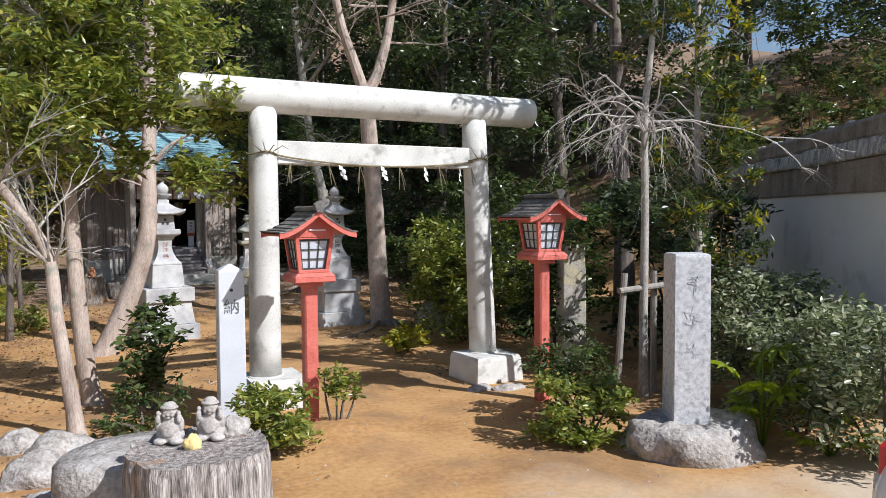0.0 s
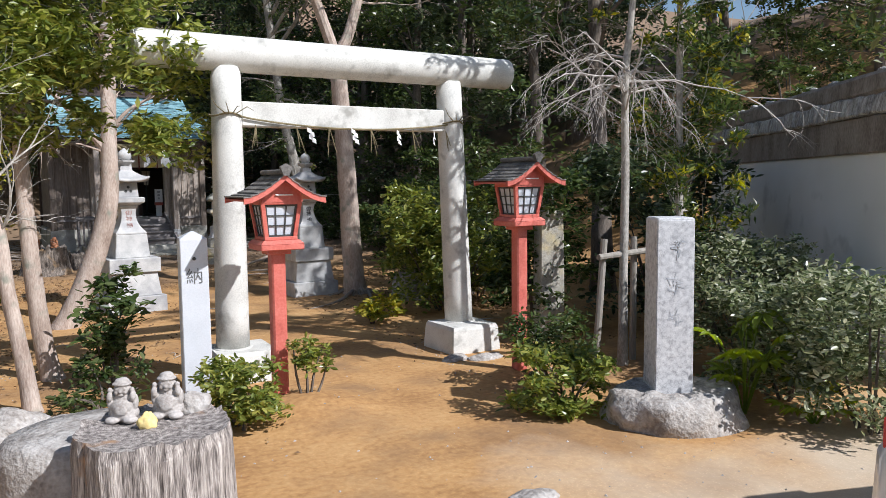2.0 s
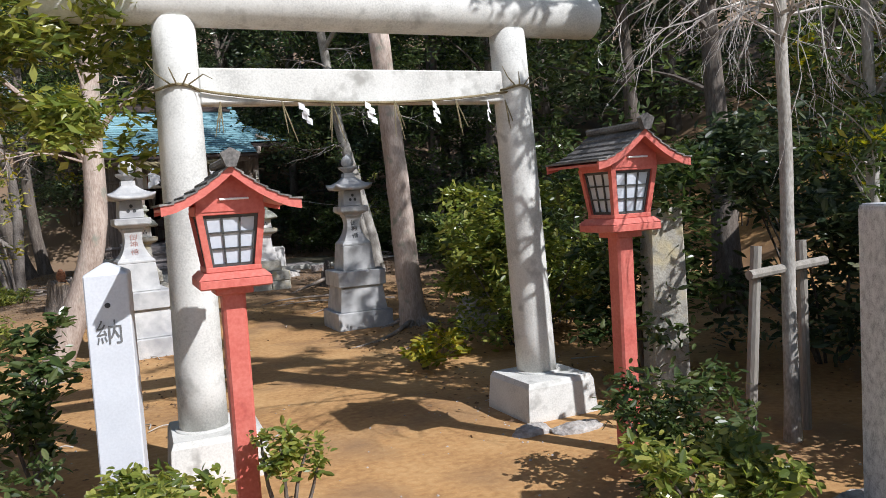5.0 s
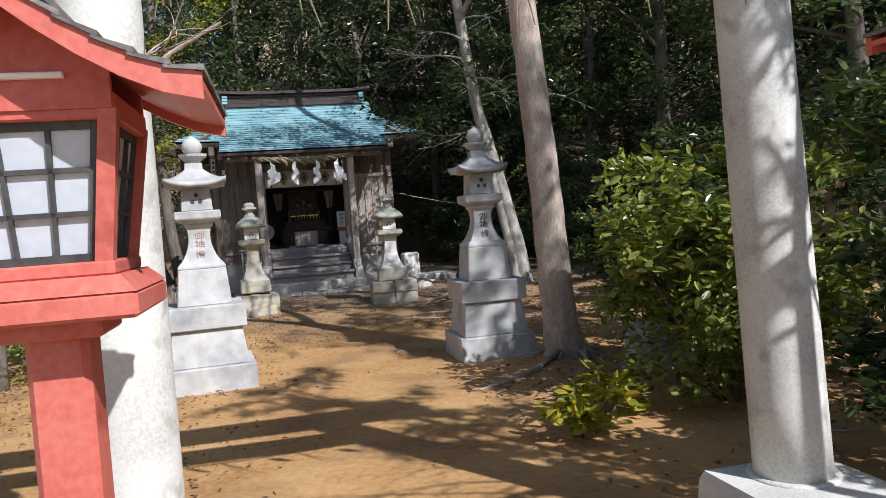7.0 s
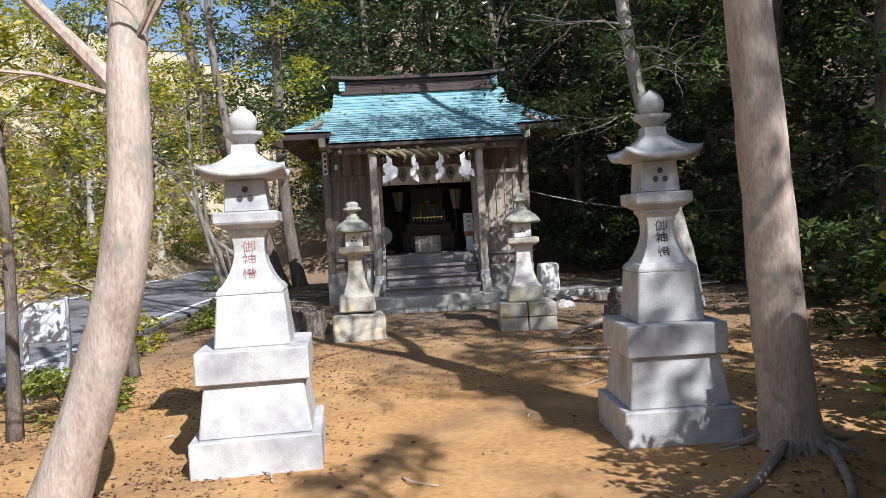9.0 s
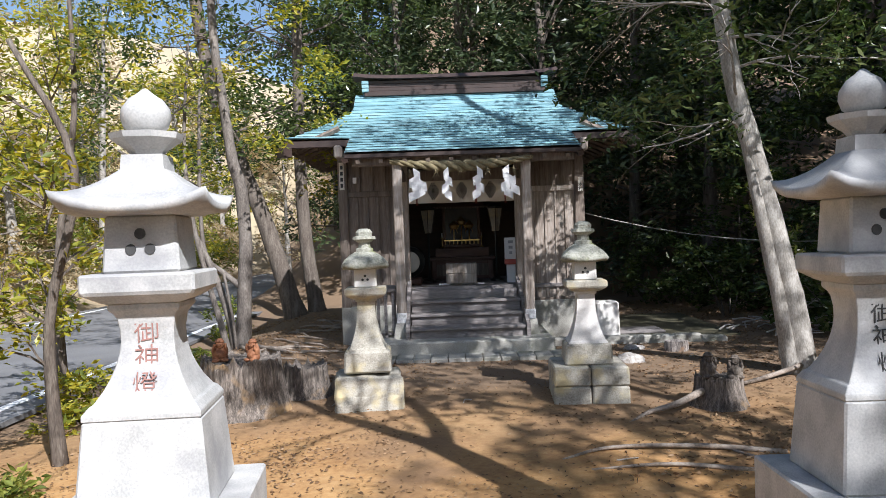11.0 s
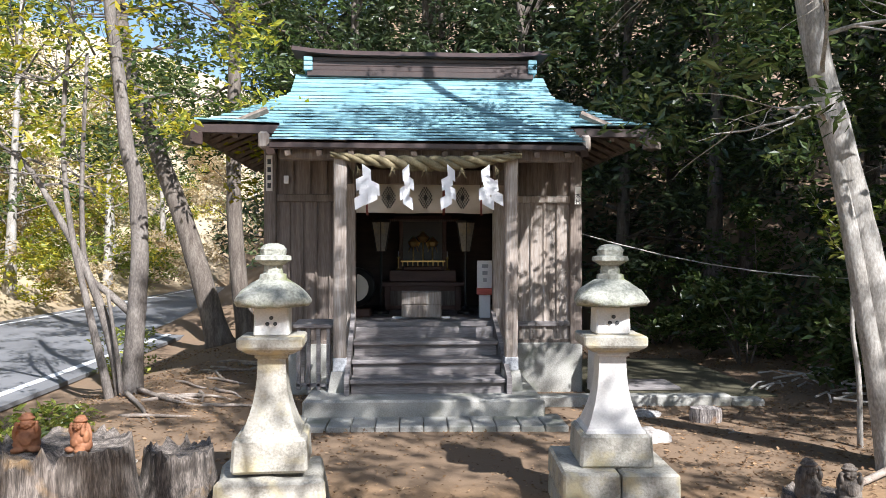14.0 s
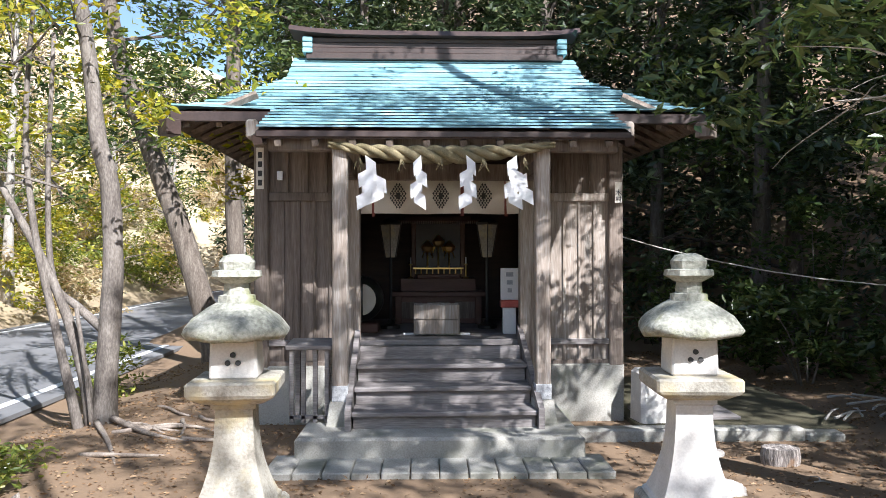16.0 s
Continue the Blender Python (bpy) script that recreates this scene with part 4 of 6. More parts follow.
    for k in range(4):
        part("riser", boxm((1.36, 0.03, rise - 0.03), P(CX - 0.01, y0 + run * k + 0.03, zb + rise * k), bevel=0.003), M_STEP, g)
        if k < 3:
            part("tread", boxm((1.38, run + 0.05, 0.036), P(CX - 0.01, y0 + run * k + run / 2, zb + rise * (k + 1) - 0.036), bevel=0.006), M_STEP, g)
    for s in (-1, 1):
        bm = bmesh.new()
        q = [(y0 - 0.06, zb), (y0 + 0.10, zb), (Y_WALL, FLOOR - 0.1), (Y_WALL, FLOOR + 0.12), (y0 - 0.06, zb + 0.16)]
        x = CX - 0.01 + s * 0.715
        loft(bm, [[P(x - 0.022, y, z) for y, z in q], [P(x + 0.022, y, z) for y, z in q]])
        part("stringer", bm, M_STEP, g)
    return g


build_shrine()


def build_platform():
    solo("porch_platform", boxm((2.06, 1.35, 0.20), (0, 0, 0), bevel=0.02), M_CONCRETE, (CX - 0.02, 17.66, 0.155), "pale worn concrete step under the porch", "platform", kind="structure")
    g = thing("front_apron", (CX, 16.85, 0.0), 0, "row of pale concrete kerb slabs below the step", "paving", kind="structure")
    n = 12
    w = 2.34 / n
    for k in range(n):
        part("slab", boxm((w - 0.008, 0.46, 0.12), (-1.20 + w * (k + 0.5), 0.0, 0.095), (0, 0, 0.3 * (k % 3 - 1)), 1, 0.008), M_CONCRETE, g)
    g = thing("side_kerb", (4.6, 17.75, 0), 0, "low concrete kerb round the shrine yard", "kerb", kind="structure")
    part("kerb", boxm((1.85, 0.16, 0.17), (-0.05, -0.10, 0.10), bevel=0.015), M_CONCRETE, g)
    part("kerb_end", boxm((0.30, 0.18, 0.15), (1.03, -0.12, 0.09), (0, 0, -3), bevel=0.02), M_CONCRETE, g)
    solo("mossy_slab", boxm((1.8, 2.6, 0.06), (0, 0, 0), bevel=0.01), M_MOSS, (5.15, 19.15, 0.16), "dark mossy slab beside the shrine", "paving", kind="structure")
    solo("pale_stone_block", boxm((0.30, 0.28, 0.50), (0, 0, 0), (0, 0, 8), 0.95, 0.03), M_PALEBOX, (4.42, 18.15, 0.16), "pale worn stone block beside the shrine", "stone block")
    solo("flat_board", boxm((0.85, 0.5, 0.03), (0, 0, 0), bevel=0.004), M_STEP, (4.75, 18.35, 0.225), "flat grey board on the mossy slab", "board")


build_platform()


# ---- wall along the plot, road ----
def build_wall():
    d = Vector((0.588, 0.809, 0))
    deg = math.degrees(math.atan2(d.y, d.x))
    g = thing("wall_east", (6.40, 3.93, 0), deg, "white stucco wall with a stained band and crusted coping", "wall", kind="structure")
    L, off = 5.9, 2.2
    part("stucco", boxm((L, 0.20, 1.95), (off, 0, -0.12), bevel=0.01), M_STUCCO, g)
    part("band", boxm((L, 0.28, 0.31), (off, 0, 1.83), bevel=0.012), M_WALLBAND, g)
    rng = random.Random(8)
    x = off - L / 2
    while x < off + L / 2:
        w = rng.uniform(0.17, 0.25)
        lean = rng.uniform(-4, 3)
        part("coping_tile", boxm((w - 0.006, 0.40 + rng.uniform(-0.025, 0.025), 0.17 + rng.uniform(-0.012, 0.012)), (x + w / 2, rng.uniform(-0.015, 0.015), 2.142), (lean, rng.uniform(-1.5, 1.5), 0), 0.84, 0.018), M_WALLTILE, g)
        x += w
    part("coping_top", boxm((L, 0.24, 0.21), (off, 0.02, 2.30), bevel=0.04, taper=0.85), M_WALLBAND, g)
    for k in range(16):
        bm = bmesh.new()
        bmesh.ops.create_icosphere(bm, subdivisions=2, radius=1)
        q = rng.uniform(0.025, 0.06)
        for v in bm.verts:
            v.co = Vector((v.co.x * q * 1.6, v.co.y * q, v.co.z * q * 0.6)) * (1 + 0.3 * noise.noise(v.co * 2 + Vector((k, 0, 0))))
        ob = part("mortar_crust", bm, M_WALLTILE, g, "pale crust of broken mortar")
        ob.location = (rng.uniform(off - L / 2, off + L / 2), rng.uniform(-0.06, 0.06), 2.515)


build_wall()


def build_road():
    a, b = Vector((-1.35, 5, 0)), Vector((-2.75, 60, 0))
    fw = (b - a).normalized()
    side = Vector((-fw.y, fw.x, 0))
    def strip(name, off0, off1, z, mat, label, y0=-70.0, y1=90.0, thick=0.05):
        bm = bmesh.new()
        p = [a + fw * y0 + side * off0, a + fw * y1 + side * off0, a + fw * y1 + side * off1, a + fw * y0 + side * off1]
        loft(bm, [[(v.x, v.y, z - thick) for v in p], [(v.x, v.y, z) for v in p]])
        return solo(name, bm, mat, (0, 0, 0), label, "road", kind="structure")
    strip("road", 0.0, 4.9, 0.035, M_ASPHALT, "grey asphalt road with white edge lines", 8)
    strip("road_line", 0.28, 0.40, 0.04, M_LINE, "white painted edge line on the road", 8, thick=0.003)
    strip("road_line", 4.45, 4.57, 0.04, M_LINE, "white painted edge line on the road", 8, thick=0.003)


build_road()


# ---- trees and bushes ----
def stem(path, r0, r1, bm=None, n=10, steps=5, flare=0.0, rng=None):
    bm = bm or bmesh.new()
    pts = spline(path, steps)
    rad = [r0 + (r1 - r0) * i / (len(pts) - 1) + flare * math.exp(-i * 0.9) for i in range(len(pts))]
    return tube(bm, pts, rad, n, True, 0.05 if rng else 0.0, rng)


def twigs(bm, start, direction, length, radius, depth, rng, droop=0.0, n=5, spread=0.7, kids=3):
    """A branch that forks again and again, thinner each time."""
    pts = [Vector(start)]
    d = Vector(direction).normalized()
    k = 5
    for i in range(k):
        d = (d + Vector((rng.uniform(-1, 1), rng.uniform(-1, 1), rng.uniform(-1, 1))) * 0.22 + Vector((0, 0, -droop))).normalized()
        pts.append(pts[-1] + d * length / k)
    tube(bm, pts, [radius * (1 - 0.75 * i / k) for i in range(k + 1)], n, False)
    if depth > 0:
        for j in range(kids):
            i = rng.randint(1, k)
            dd = (d + Vector((rng.uniform(-1, 1), rng.uniform(-1, 1), rng.uniform(-0.6, 0.9))) * spread).normalized()
            twigs(bm, pts[i], dd, length * rng.uniform(0.45, 0.7), radius * 0.5, depth - 1, rng, droop, max(3, n - 1), spread, kids)
    return pts


def bush(name, at, blobs, leaves, size, material, label, seed, aspect=0.42, stems=5, spread=0.45, group="", category="bush"):
    """A leafy shrub: stems that rise into clumps of single leaves."""
    rng, r2 = np.random.default_rng(seed), random.Random(seed)
    g = thing(name, at, 0, label, category, group)
    bm = bmesh.new()
    for k in range(stems):
        x, y, z, r = blobs[k % len(blobs)]
        stem([(x * 0.15, y * 0.15, -0.05), (x * 0.5 + r2.uniform(-0.05, 0.05), y * 0.5, z * 0.5), (x, y, z)], 0.014, 0.005, bm, 5, 3)
    part("branchwork", bm, M_BARKDARK, g)["kind"] = "stuff"
    pts = cluster_points(blobs, leaves, rng, 0.35)
    pts = pts[pts[:, 2] > 0.02]
    near = name in ("bright_bush", "sprig", "shrub", "hedge_bush", "large_bush", "near_bush", "low_sprout")
    part("foliage", leaf_mesh(pts, size, rng, aspect, 0.0, spread, None, near), material, g)
    return g


def blobs_in(rng, n, rx, ry, z0, z1, r0, r1):
    out = []
    for _ in range(n):
        a, q = rng.uniform(0, math.tau), math.sqrt(rng.random())
        z = rng.uniform(z0, z1)
        out.append((rx * q * math.cos(a), ry * q * math.sin(a), z, rng.uniform(r0, r1)))
    return out


def forest_tree(name, seed, height, radius, low, material, leaf=0.17, clumps=110, per=95, label="tall dark evergreen tree with dense foliage", bark=None):
    rng, r2 = np.random.default_rng(seed), random.Random(seed)
    g = thing(name, (0, 0, 0), 0, label, "tree", "evergreen wood")
    lean = (r2.uniform(-0.5, 0.5), r2.uniform(-0.5, 0.5))
    path = [(0, 0, -0.1), (lean[0] * 0.3, lean[1] * 0.3, height * 0.35), (lean[0], lean[1], height * 0.9)]
    part("trunk", stem(path, 0.15, 0.04, None, 9, 5, 0.06, r2), bark or M_BARKDARK, g, "", True)
    bm = bmesh.new()
    blobs = []
    for k in range(clumps):
        t = r2.random()
        z = low + (height - low) * t
        a = r2.uniform(0, math.tau)
        q = radius * (1 - 0.55 * t ** 2) * math.sqrt(r2.random()) * r2.choice((1, 1, 0.75))
        blobs.append((lean[0] * t + q * math.cos(a), lean[1] * t + q * math.sin(a), z, r2.uniform(0.35, 0.75)))
        if k % 5 == 0:
            b = blobs[-1]
            stem([(lean[0] * t * 0.8, lean[1] * t * 0.8, z * 0.8), ((b[0] + lean[0] * t) / 2, (b[1] + lean[1] * t) / 2, z * 0.92), b[:3]], 0.035, 0.01, bm, 4, 2)
    part("branchwork", bm, M_BARKDARK, g)["kind"] = "stuff"
    part("crown", leaf_mesh(cluster_points(blobs, per, rng, 0.4), leaf, rng, 0.4, 0.15, 0.5), material, g)
    return g


def plant_forest():
    kinds = [forest_tree("evergreen_tree", 11, 10.5, 2.3, 1.2, L_DARK), forest_tree("evergreen_tree", 12, 12.0, 2.6, 2.0, L_DARK, clumps=120), forest_tree("evergreen_tree", 13, 9.0, 2.4, 0.6, L_DARK), forest_tree("evergreen_tree", 14, 11.0, 2.4, 2.5, L_MID, clumps=95), forest_tree("evergreen_tree", 15, 10.5, 2.4, 2.2, L_MID, clumps=46, label="tall thin evergreen tree with open foliage")]
    # thin trees at (8.6, 3.5), (7.6, 8.6), (9.6, 12.6): added for dappled shade
    spots = [(8.5, 16.0, 4), (8.6, 19.2, 3), (7.2, 22.4, 3), (11.0, 17.5, 0), (10.6, 21.5, 1), (4.6, 24.2, 2), (1.4, 24.8, 0),
             (7.8, 26.0, 1), (3.2, 28.5, 1), (-0.6, 29.0, 3), (-1.0, 34.5, 3), (6.0, 31.0, 0), (10.5, 29.0, 2), (14.2, 17.5, 2), (14.0, 23.5, 0), (18.0, 15.5, 1),
             (18.5, 21.0, 0), (17.5, 9.5, 2), (22.5, 13.0, 1), (3.0, 34.0, 3), (9.0, 35.0, 1), (14.5, 30.0, 0), (20.0, 27.5, 2), (21.0, 6.5, 0), (8.6, 3.5, 4), (10.0, 16.2, 1), (12.6, 15.2, 2), (12.4, 19.6, 0), (9.0, 20.2, 2), (16.0, 19.2, 2), (6.2, 24.0, 2), (2.8, 25.8, 2), (5.0, 27.2, 0), (0.4, 26.8, 2), (8.2, 23.4, 0), (19.5, 11.5, 2), (24, 9.5, 1), (26, 15, 2), (24, 20, 1), (1.0, 31.0, 2), (4.6, 33.2, 2), (7.6, 29.2, 2), (12.0, 26.0, 1), (16.5, 26.5, 1), (9.6, 12.6, 4), (7.6, 8.6, 4), (12.6, 7.4, 4), (15.5, 8.0, 2), (18.0, 4.5, 0)]
    rng = random.Random(3)
    used = set()
    for x, y, k in spots:
        m = pose(x, y, ground_z(x, y) - 0.05, 0, 0, rng.uniform(0, 360))
        if k in used:
            copy_thing(kinds[k], m)
        else:
            kinds[k].matrix_world = m
            used.add(k)
    # sunlit thinner trees across the road
    far = [forest_tree("roadside_tree", 21, 8.0, 2.4, 1.0, L_GOLD, 0.2, 60, 45, "yellow-green roadside tree in the sun", M_BARKGREY), forest_tree("roadside_tree", 22, 7.0, 2.2, 0.6, L_BROWN, 0.2, 50, 40, "brown autumn roadside tree in the sun", M_BARKGREY), forest_tree("roadside_tree", 23, 9.0, 2.3, 2.2, L_MID, 0.2, 55, 50, "green roadside tree in the sun", M_BARKGREY)]
    spots = [(-9.0, 21.0, 0), (-8.4, 27.0, 1), (-9.6, 33.0, 0), (-8.6, 39.0, 1), (-12.5, 25.0, 2), (-13.0, 31.0, 1), (-12.6, 38.0, 0), (-5.6, 45.0, 1), (-1.8, 42.0, 0), (-9.5, 15.5, 2), (-16.0, 20.0, 0), (-17.0, 28.0, 2), (-6.0, 52.0, 2), (-13.5, 14.0, 1), (-9.0, 46.0, 2), (-4.6, 58.0, 1), (0.5, 55.0, 0), (-11.0, 52.0, 0), (-14.5, 44.0, 1), (-18.5, 36.0, 1), (-10.8, 29.0, 0), (-10.4, 36.0, 1), (-11.0, 19.0, 1), (-7.8, 24.0, 0), (-7.9, 30.5, 2), (-7.6, 36.0, 0), (-9.2, 18.0, 2), (-3.4, 47.0, 0), (-14.8, 18.0, 2), (-15.5, 24.0, 0), (-14.8, 34.0, 2), (-19, 30, 2), (-20, 24, 0)]
    used = set()
    for x, y, k in spots:
        m = pose(x, y, ground_z(x, y) - 0.05, 0, 0, rng.uniform(0, 360))
        if k in used:
            copy_thing(far[k], m)
        else:
            far[k].matrix_world = m
            used.add(k)
    # shrubs on the bank across the road
    shrubs = []
    for s, mat, lab in ((1, L_GOLD, "yellow-green shrub on the sunny bank"), (2, L_BROWN, "dry brown shrub on the sunny bank"), (3, L_BRIGHT, "green shrub on the sunny bank")):
        nr, r2 = np.random.default_rng(200 + s), random.Random(s)
        g = thing("bank_shrub", (-8, 20 + s, 0), 0, lab, "shrub", "shrubs on the bank")
        part("foliage", leaf_mesh(cluster_points(blobs_in(r2, 34, 1.1, 1.1, 0.1, 1.5, 0.2, 0.4), 40, nr, 0.3), 0.16, nr, 0.4), mat, g)
        shrubs.append(g)
    for k in range(120):
        x, y = rng.uniform(-17, -7.0), rng.uniform(12, 60)
        m = pose(x, y, ground_z(x, y) - 0.05, 0, 0, rng.uniform(0, 360))
        if k < 3:
            shrubs[k].matrix_world = m
        else:
            copy_thing(shrubs[(0, 1, 2, 1)[k % 4]], m)


plant_forest()


def plant_named_trees():
    rng = random.Random(7)
    # leaning pinkish trunk beside the pale lantern
    g = thing("leaning_tree", (0.62, 9.98, 0), 0, "smooth pinkish curved tree trunk beside a stone lantern", "tree")
    part("trunk", stem([(-0.06, 0, -0.1), (0.16, -0.04, 0.4), (0.40, -0.08, 1.05), (0.50, -0.1, 1.55), (0.52, -0.08, 2.1), (0.56, 0, 3.0), (0.60, 0.05, 4.2), (0.5, 0.2, 6.5)], 0.135, 0.06, None, 14, 5, 0.07, rng), M_BARK, g, "", True)
    bm = bmesh.new()
    stem([(0.51, -0.08, 2.0), (0.30, -0.1, 2.25), (0.0, -0.2, 2.6), (-0.5, -0.3, 3.1)], 0.05, 0.015, bm, 8)
    stem([(0.53, -0.05, 2.2), (0.75, -0.1, 2.5), (1.2, -0.2, 2.75)], 0.03, 0.01, bm, 7)
    for k in range(9):
        twigs(bm, (0.5, -0.05, 2.0 + 0.2 * k), (rng.uniform(-1, 1), rng.uniform(-1, 0.4), 0.4), rng.uniform(0.6, 1.1), 0.014, 2, rng, 0.03)
    part("branchwork", bm, M_BARK, g)["kind"] = "stuff"
    # forked tree beside the other tall lantern
    g = thing("forked_tree", (4.42, 10.35, 0), 0, "tall smooth grey-pink forked tree with surface roots", "tree")
    part("trunk", stem([(0.0, 0, -0.1), (-0.04, 0, 0.5), (-0.07, 0.02, 1.25), (-0.12, 0.03, 2.2), (-0.20, 0.05, 3.45)], 0.155, 0.115, None, 16, 6, 0.11, rng), M_BARK, g, "", True)
    bm = bmesh.new()
    stem([(-0.20, 0.05, 3.35), (-0.40, 0.05, 3.9), (-0.60, 0.05, 4.5), (-0.8, 0.2, 6.0), (-0.9, 0.3, 8.0)], 0.09, 0.03, bm, 10)
    stem([(-0.20, 0.05, 3.35), (0.02, 0.05, 3.8), (0.22, 0.05, 4.6), (0.4, 0.0, 6.2), (0.5, 0.2, 8.2)], 0.09, 0.03, bm, 10)
    for k in range(12):
        s = rng.choice((-1, 1))
        twigs(bm, (-0.2 + 0.25 * s, 0.05, rng.uniform(3.8, 5.6)), (rng.uniform(-1, 1), rng.uniform(-1, 0.5), 0.2), rng.uniform(0.9, 1.7), 0.02, 3, rng, 0.04)
    part("branchwork", bm, M_BARK, g)["kind"] = "stuff"
    bm = bmesh.new()
    for k in range(9):
        a = rng.uniform(0, math.tau)
        L = rng.uniform(0.4, 0.9)
        p = [(0.12 * math.cos(a), 0.12 * math.sin(a), 0.10), (0.35 * math.cos(a), 0.35 * math.sin(a), 0.02), (L * math.cos(a + 0.3), L * math.sin(a + 0.3), -0.02)]
        stem(p, 0.026, 0.006, bm, 6, 4)
    part("root_mat", bm, M_ROOT, g)["kind"] = "stuff"
    # leaves above the visible bare limbs, an unseen addition that shades the small lantern
    nr = np.random.default_rng(30)
    part("crown", leaf_mesh(cluster_points(blobs_in(rng, 70, 2.1, 1.8, 6.0, 9.0, 0.25, 0.5), 60, nr, 0.3), 0.14, nr, 0.4, 0.2), L_MID, g)
    # twin leaning trunks in the shrine yard
    g = thing("twin_trunk_tree", (5.78, 15.5, 0.05), 0, "pale grey twin-trunked tree leaning over the yard", "tree")
    part("trunk", stem([(0.0, 0, -0.1), (-0.10, 0, 0.7), (-0.26, 0, 1.45), (-0.46, 0, 2.3), (-0.62, 0.05, 3.1), (-0.85, 0.2, 5.5), (-1.0, 0.4, 8.0)], 0.13, 0.06, None, 14, 5, 0.07, rng), M_BARKGREY, g, "", True)
    part("second_trunk", stem([(-0.13, -0.06, -0.1), (-0.24, -0.05, 0.7), (-0.42, -0.05, 1.7), (-0.52, 0, 2.4), (-0.75, 0.25, 4.5)], 0.075, 0.035, None, 12, 5, 0.04, rng), M_BARKGREY, g, "", True)
    bm = bmesh.new()
    for k in range(10):
        twigs(bm, (-0.5 - 0.05 * k, 0.05, 2.4 + 0.3 * k), (rng.uniform(-1, 1), rng.uniform(-1, 0.6), 0.1), rng.uniform(0.8, 1.4), 0.018, 2, rng, 0.05)
    part("branchwork", bm, M_BARKGREY, g)["kind"] = "stuff"
    nr = np.random.default_rng(31)
    part("foliage", leaf_mesh(cluster_points(blobs_in(rng, 80, 1.9, 1.7, 2.2, 6.5, 0.2, 0.42), 60, nr, 0.3) + np.array([-0.4, 0.2, 0]), 0.11, nr, 0.36, 0.3), L_MID, g)
    # extra foliage high out of view, added to shade the shrine front
    part("unseen_shade_crown", leaf_mesh(cluster_points(blobs_in(rng, 80, 1.6, 1.7, 4.9, 8.2, 0.22, 0.45), 52, nr, 0.3) + np.array([-0.3, -2.3, 0]), 0.12, nr, 0.38, 0.3), L_MID, g)
    bm = bmesh.new()
    for k in range(5):
        stem([(-0.75, 0.1, 4.2 + 0.4 * k), (-0.5, -1.0, 4.9 + 0.5 * k), (-0.6 + 0.25 * k, -2.2, 5.4 + 0.5 * k)], 0.045, 0.012, bm, 6, 3)
    part("shade_crown_branchwork", bm, M_BARKGREY, g)["kind"] = "stuff"
    # clump of slim stems by the road
    g = thing("multi_stem_tree", (-0.42, 18.5, 0.08), 0, "clump of slim grey-brown stems beside the road", "tree")
    part("trunk", stem([(0.0, 0, -0.1), (0.03, 0, 0.6), (0.08, 0, 1.45), (0.05, 0, 2.2), (-0.05, 0, 2.6), (-0.15, 0.05, 3.3), (-0.25, 0, 4.3), (-0.3, 0.1, 6)], 0.105, 0.05, None, 12, 5, 0.07, rng), M_BARKMID, g, "", True)
    for p, r in (([(-0.10, 0, -0.05), (-0.18, 0, 0.5), (-0.42, 0.05, 1.2), (-0.75, 0, 1.9), (-1.1, 0, 2.45), (-1.6, 0, 2.8)], 0.06), ([(-0.16, -0.1, -0.05), (-0.26, -0.1, 0.4), (-0.45, 0, 1.0), (-0.62, 0, 1.8), (-0.7, 0, 2.8), (-0.6, 0, 4.2)], 0.05), ([(0.0, 0, 0.9), (-0.25, 0.05, 1.1), (-0.5, 0.1, 1.35), (-0.55, 0.1, 2.2), (-0.5, 0.1, 3.6)], 0.045), ([(-0.05, -0.1, -0.05), (-0.1, -0.12, 0.5), (-0.2, -0.1, 1.1)], 0.025)):
        part("stem", stem(p, r, 0.018, None, 9, 4, 0.0, rng), M_BARKMID, g, "", True)
    bm = bmesh.new()
    for k in range(12):
        twigs(bm, (rng.uniform(-0.9, 0.1), 0, rng.uniform(1.9, 4.0)), (rng.uniform(-1, 1), rng.uniform(-1, 1), 0.3), rng.uniform(0.6, 1.2), 0.014, 2, rng, 0.0)
    part("branchwork", bm, M_BARKMID, g)["kind"] = "stuff"
    nr = np.random.default_rng(32)
    part("foliage", leaf_mesh(cluster_points(blobs_in(rng, 95, 2.3, 1.6, 2.2, 5.6, 0.18, 0.42), 50, nr, 0.3) + np.array([-0.5, 0, 0]), 0.10, nr, 0.4), L_GOLD, g)
    for at, path, r, lab in (((-0.62, 23.0, 0.1), [(0, 0, -0.1), (-0.3, 0, 1.0), (-0.65, 0, 2.1), (-1.05, 0, 3.2), (-1.6, 0, 5.0), (-2.0, 0.2, 8.0)], 0.19, "dark leaning tree trunk on the verge by the road"), ((-0.33, 23.4, 0.1), [(0.06, 0, -0.1), (-0.1, 0, 1.0), (-0.2, 0, 2.6), (-0.18, 0, 5.4), (-0.1, 0, 9)], 0.155, "dark upright tree trunk behind the shrine")):
        g = thing("verge_tree", at, 0, lab, "tree")
        part("trunk", stem(path, r, r * 0.55, None, 12, 5, 0.08, rng), M_BARKDARK, g, "", True)
        bm = bmesh.new()
        for k in range(9):
            z = rng.uniform(3.2, 7)
            twigs(bm, (path[-2][0] * 0.9, 0, z), (rng.uniform(-1, 1), rng.uniform(-1, 1), 0.2), rng.uniform(1.0, 2.0), 0.03, 2, rng, 0.02)
        part("branchwork", bm, M_BARKDARK, g)["kind"] = "stuff"
        nr = np.random.default_rng(int(at[1] * 10))
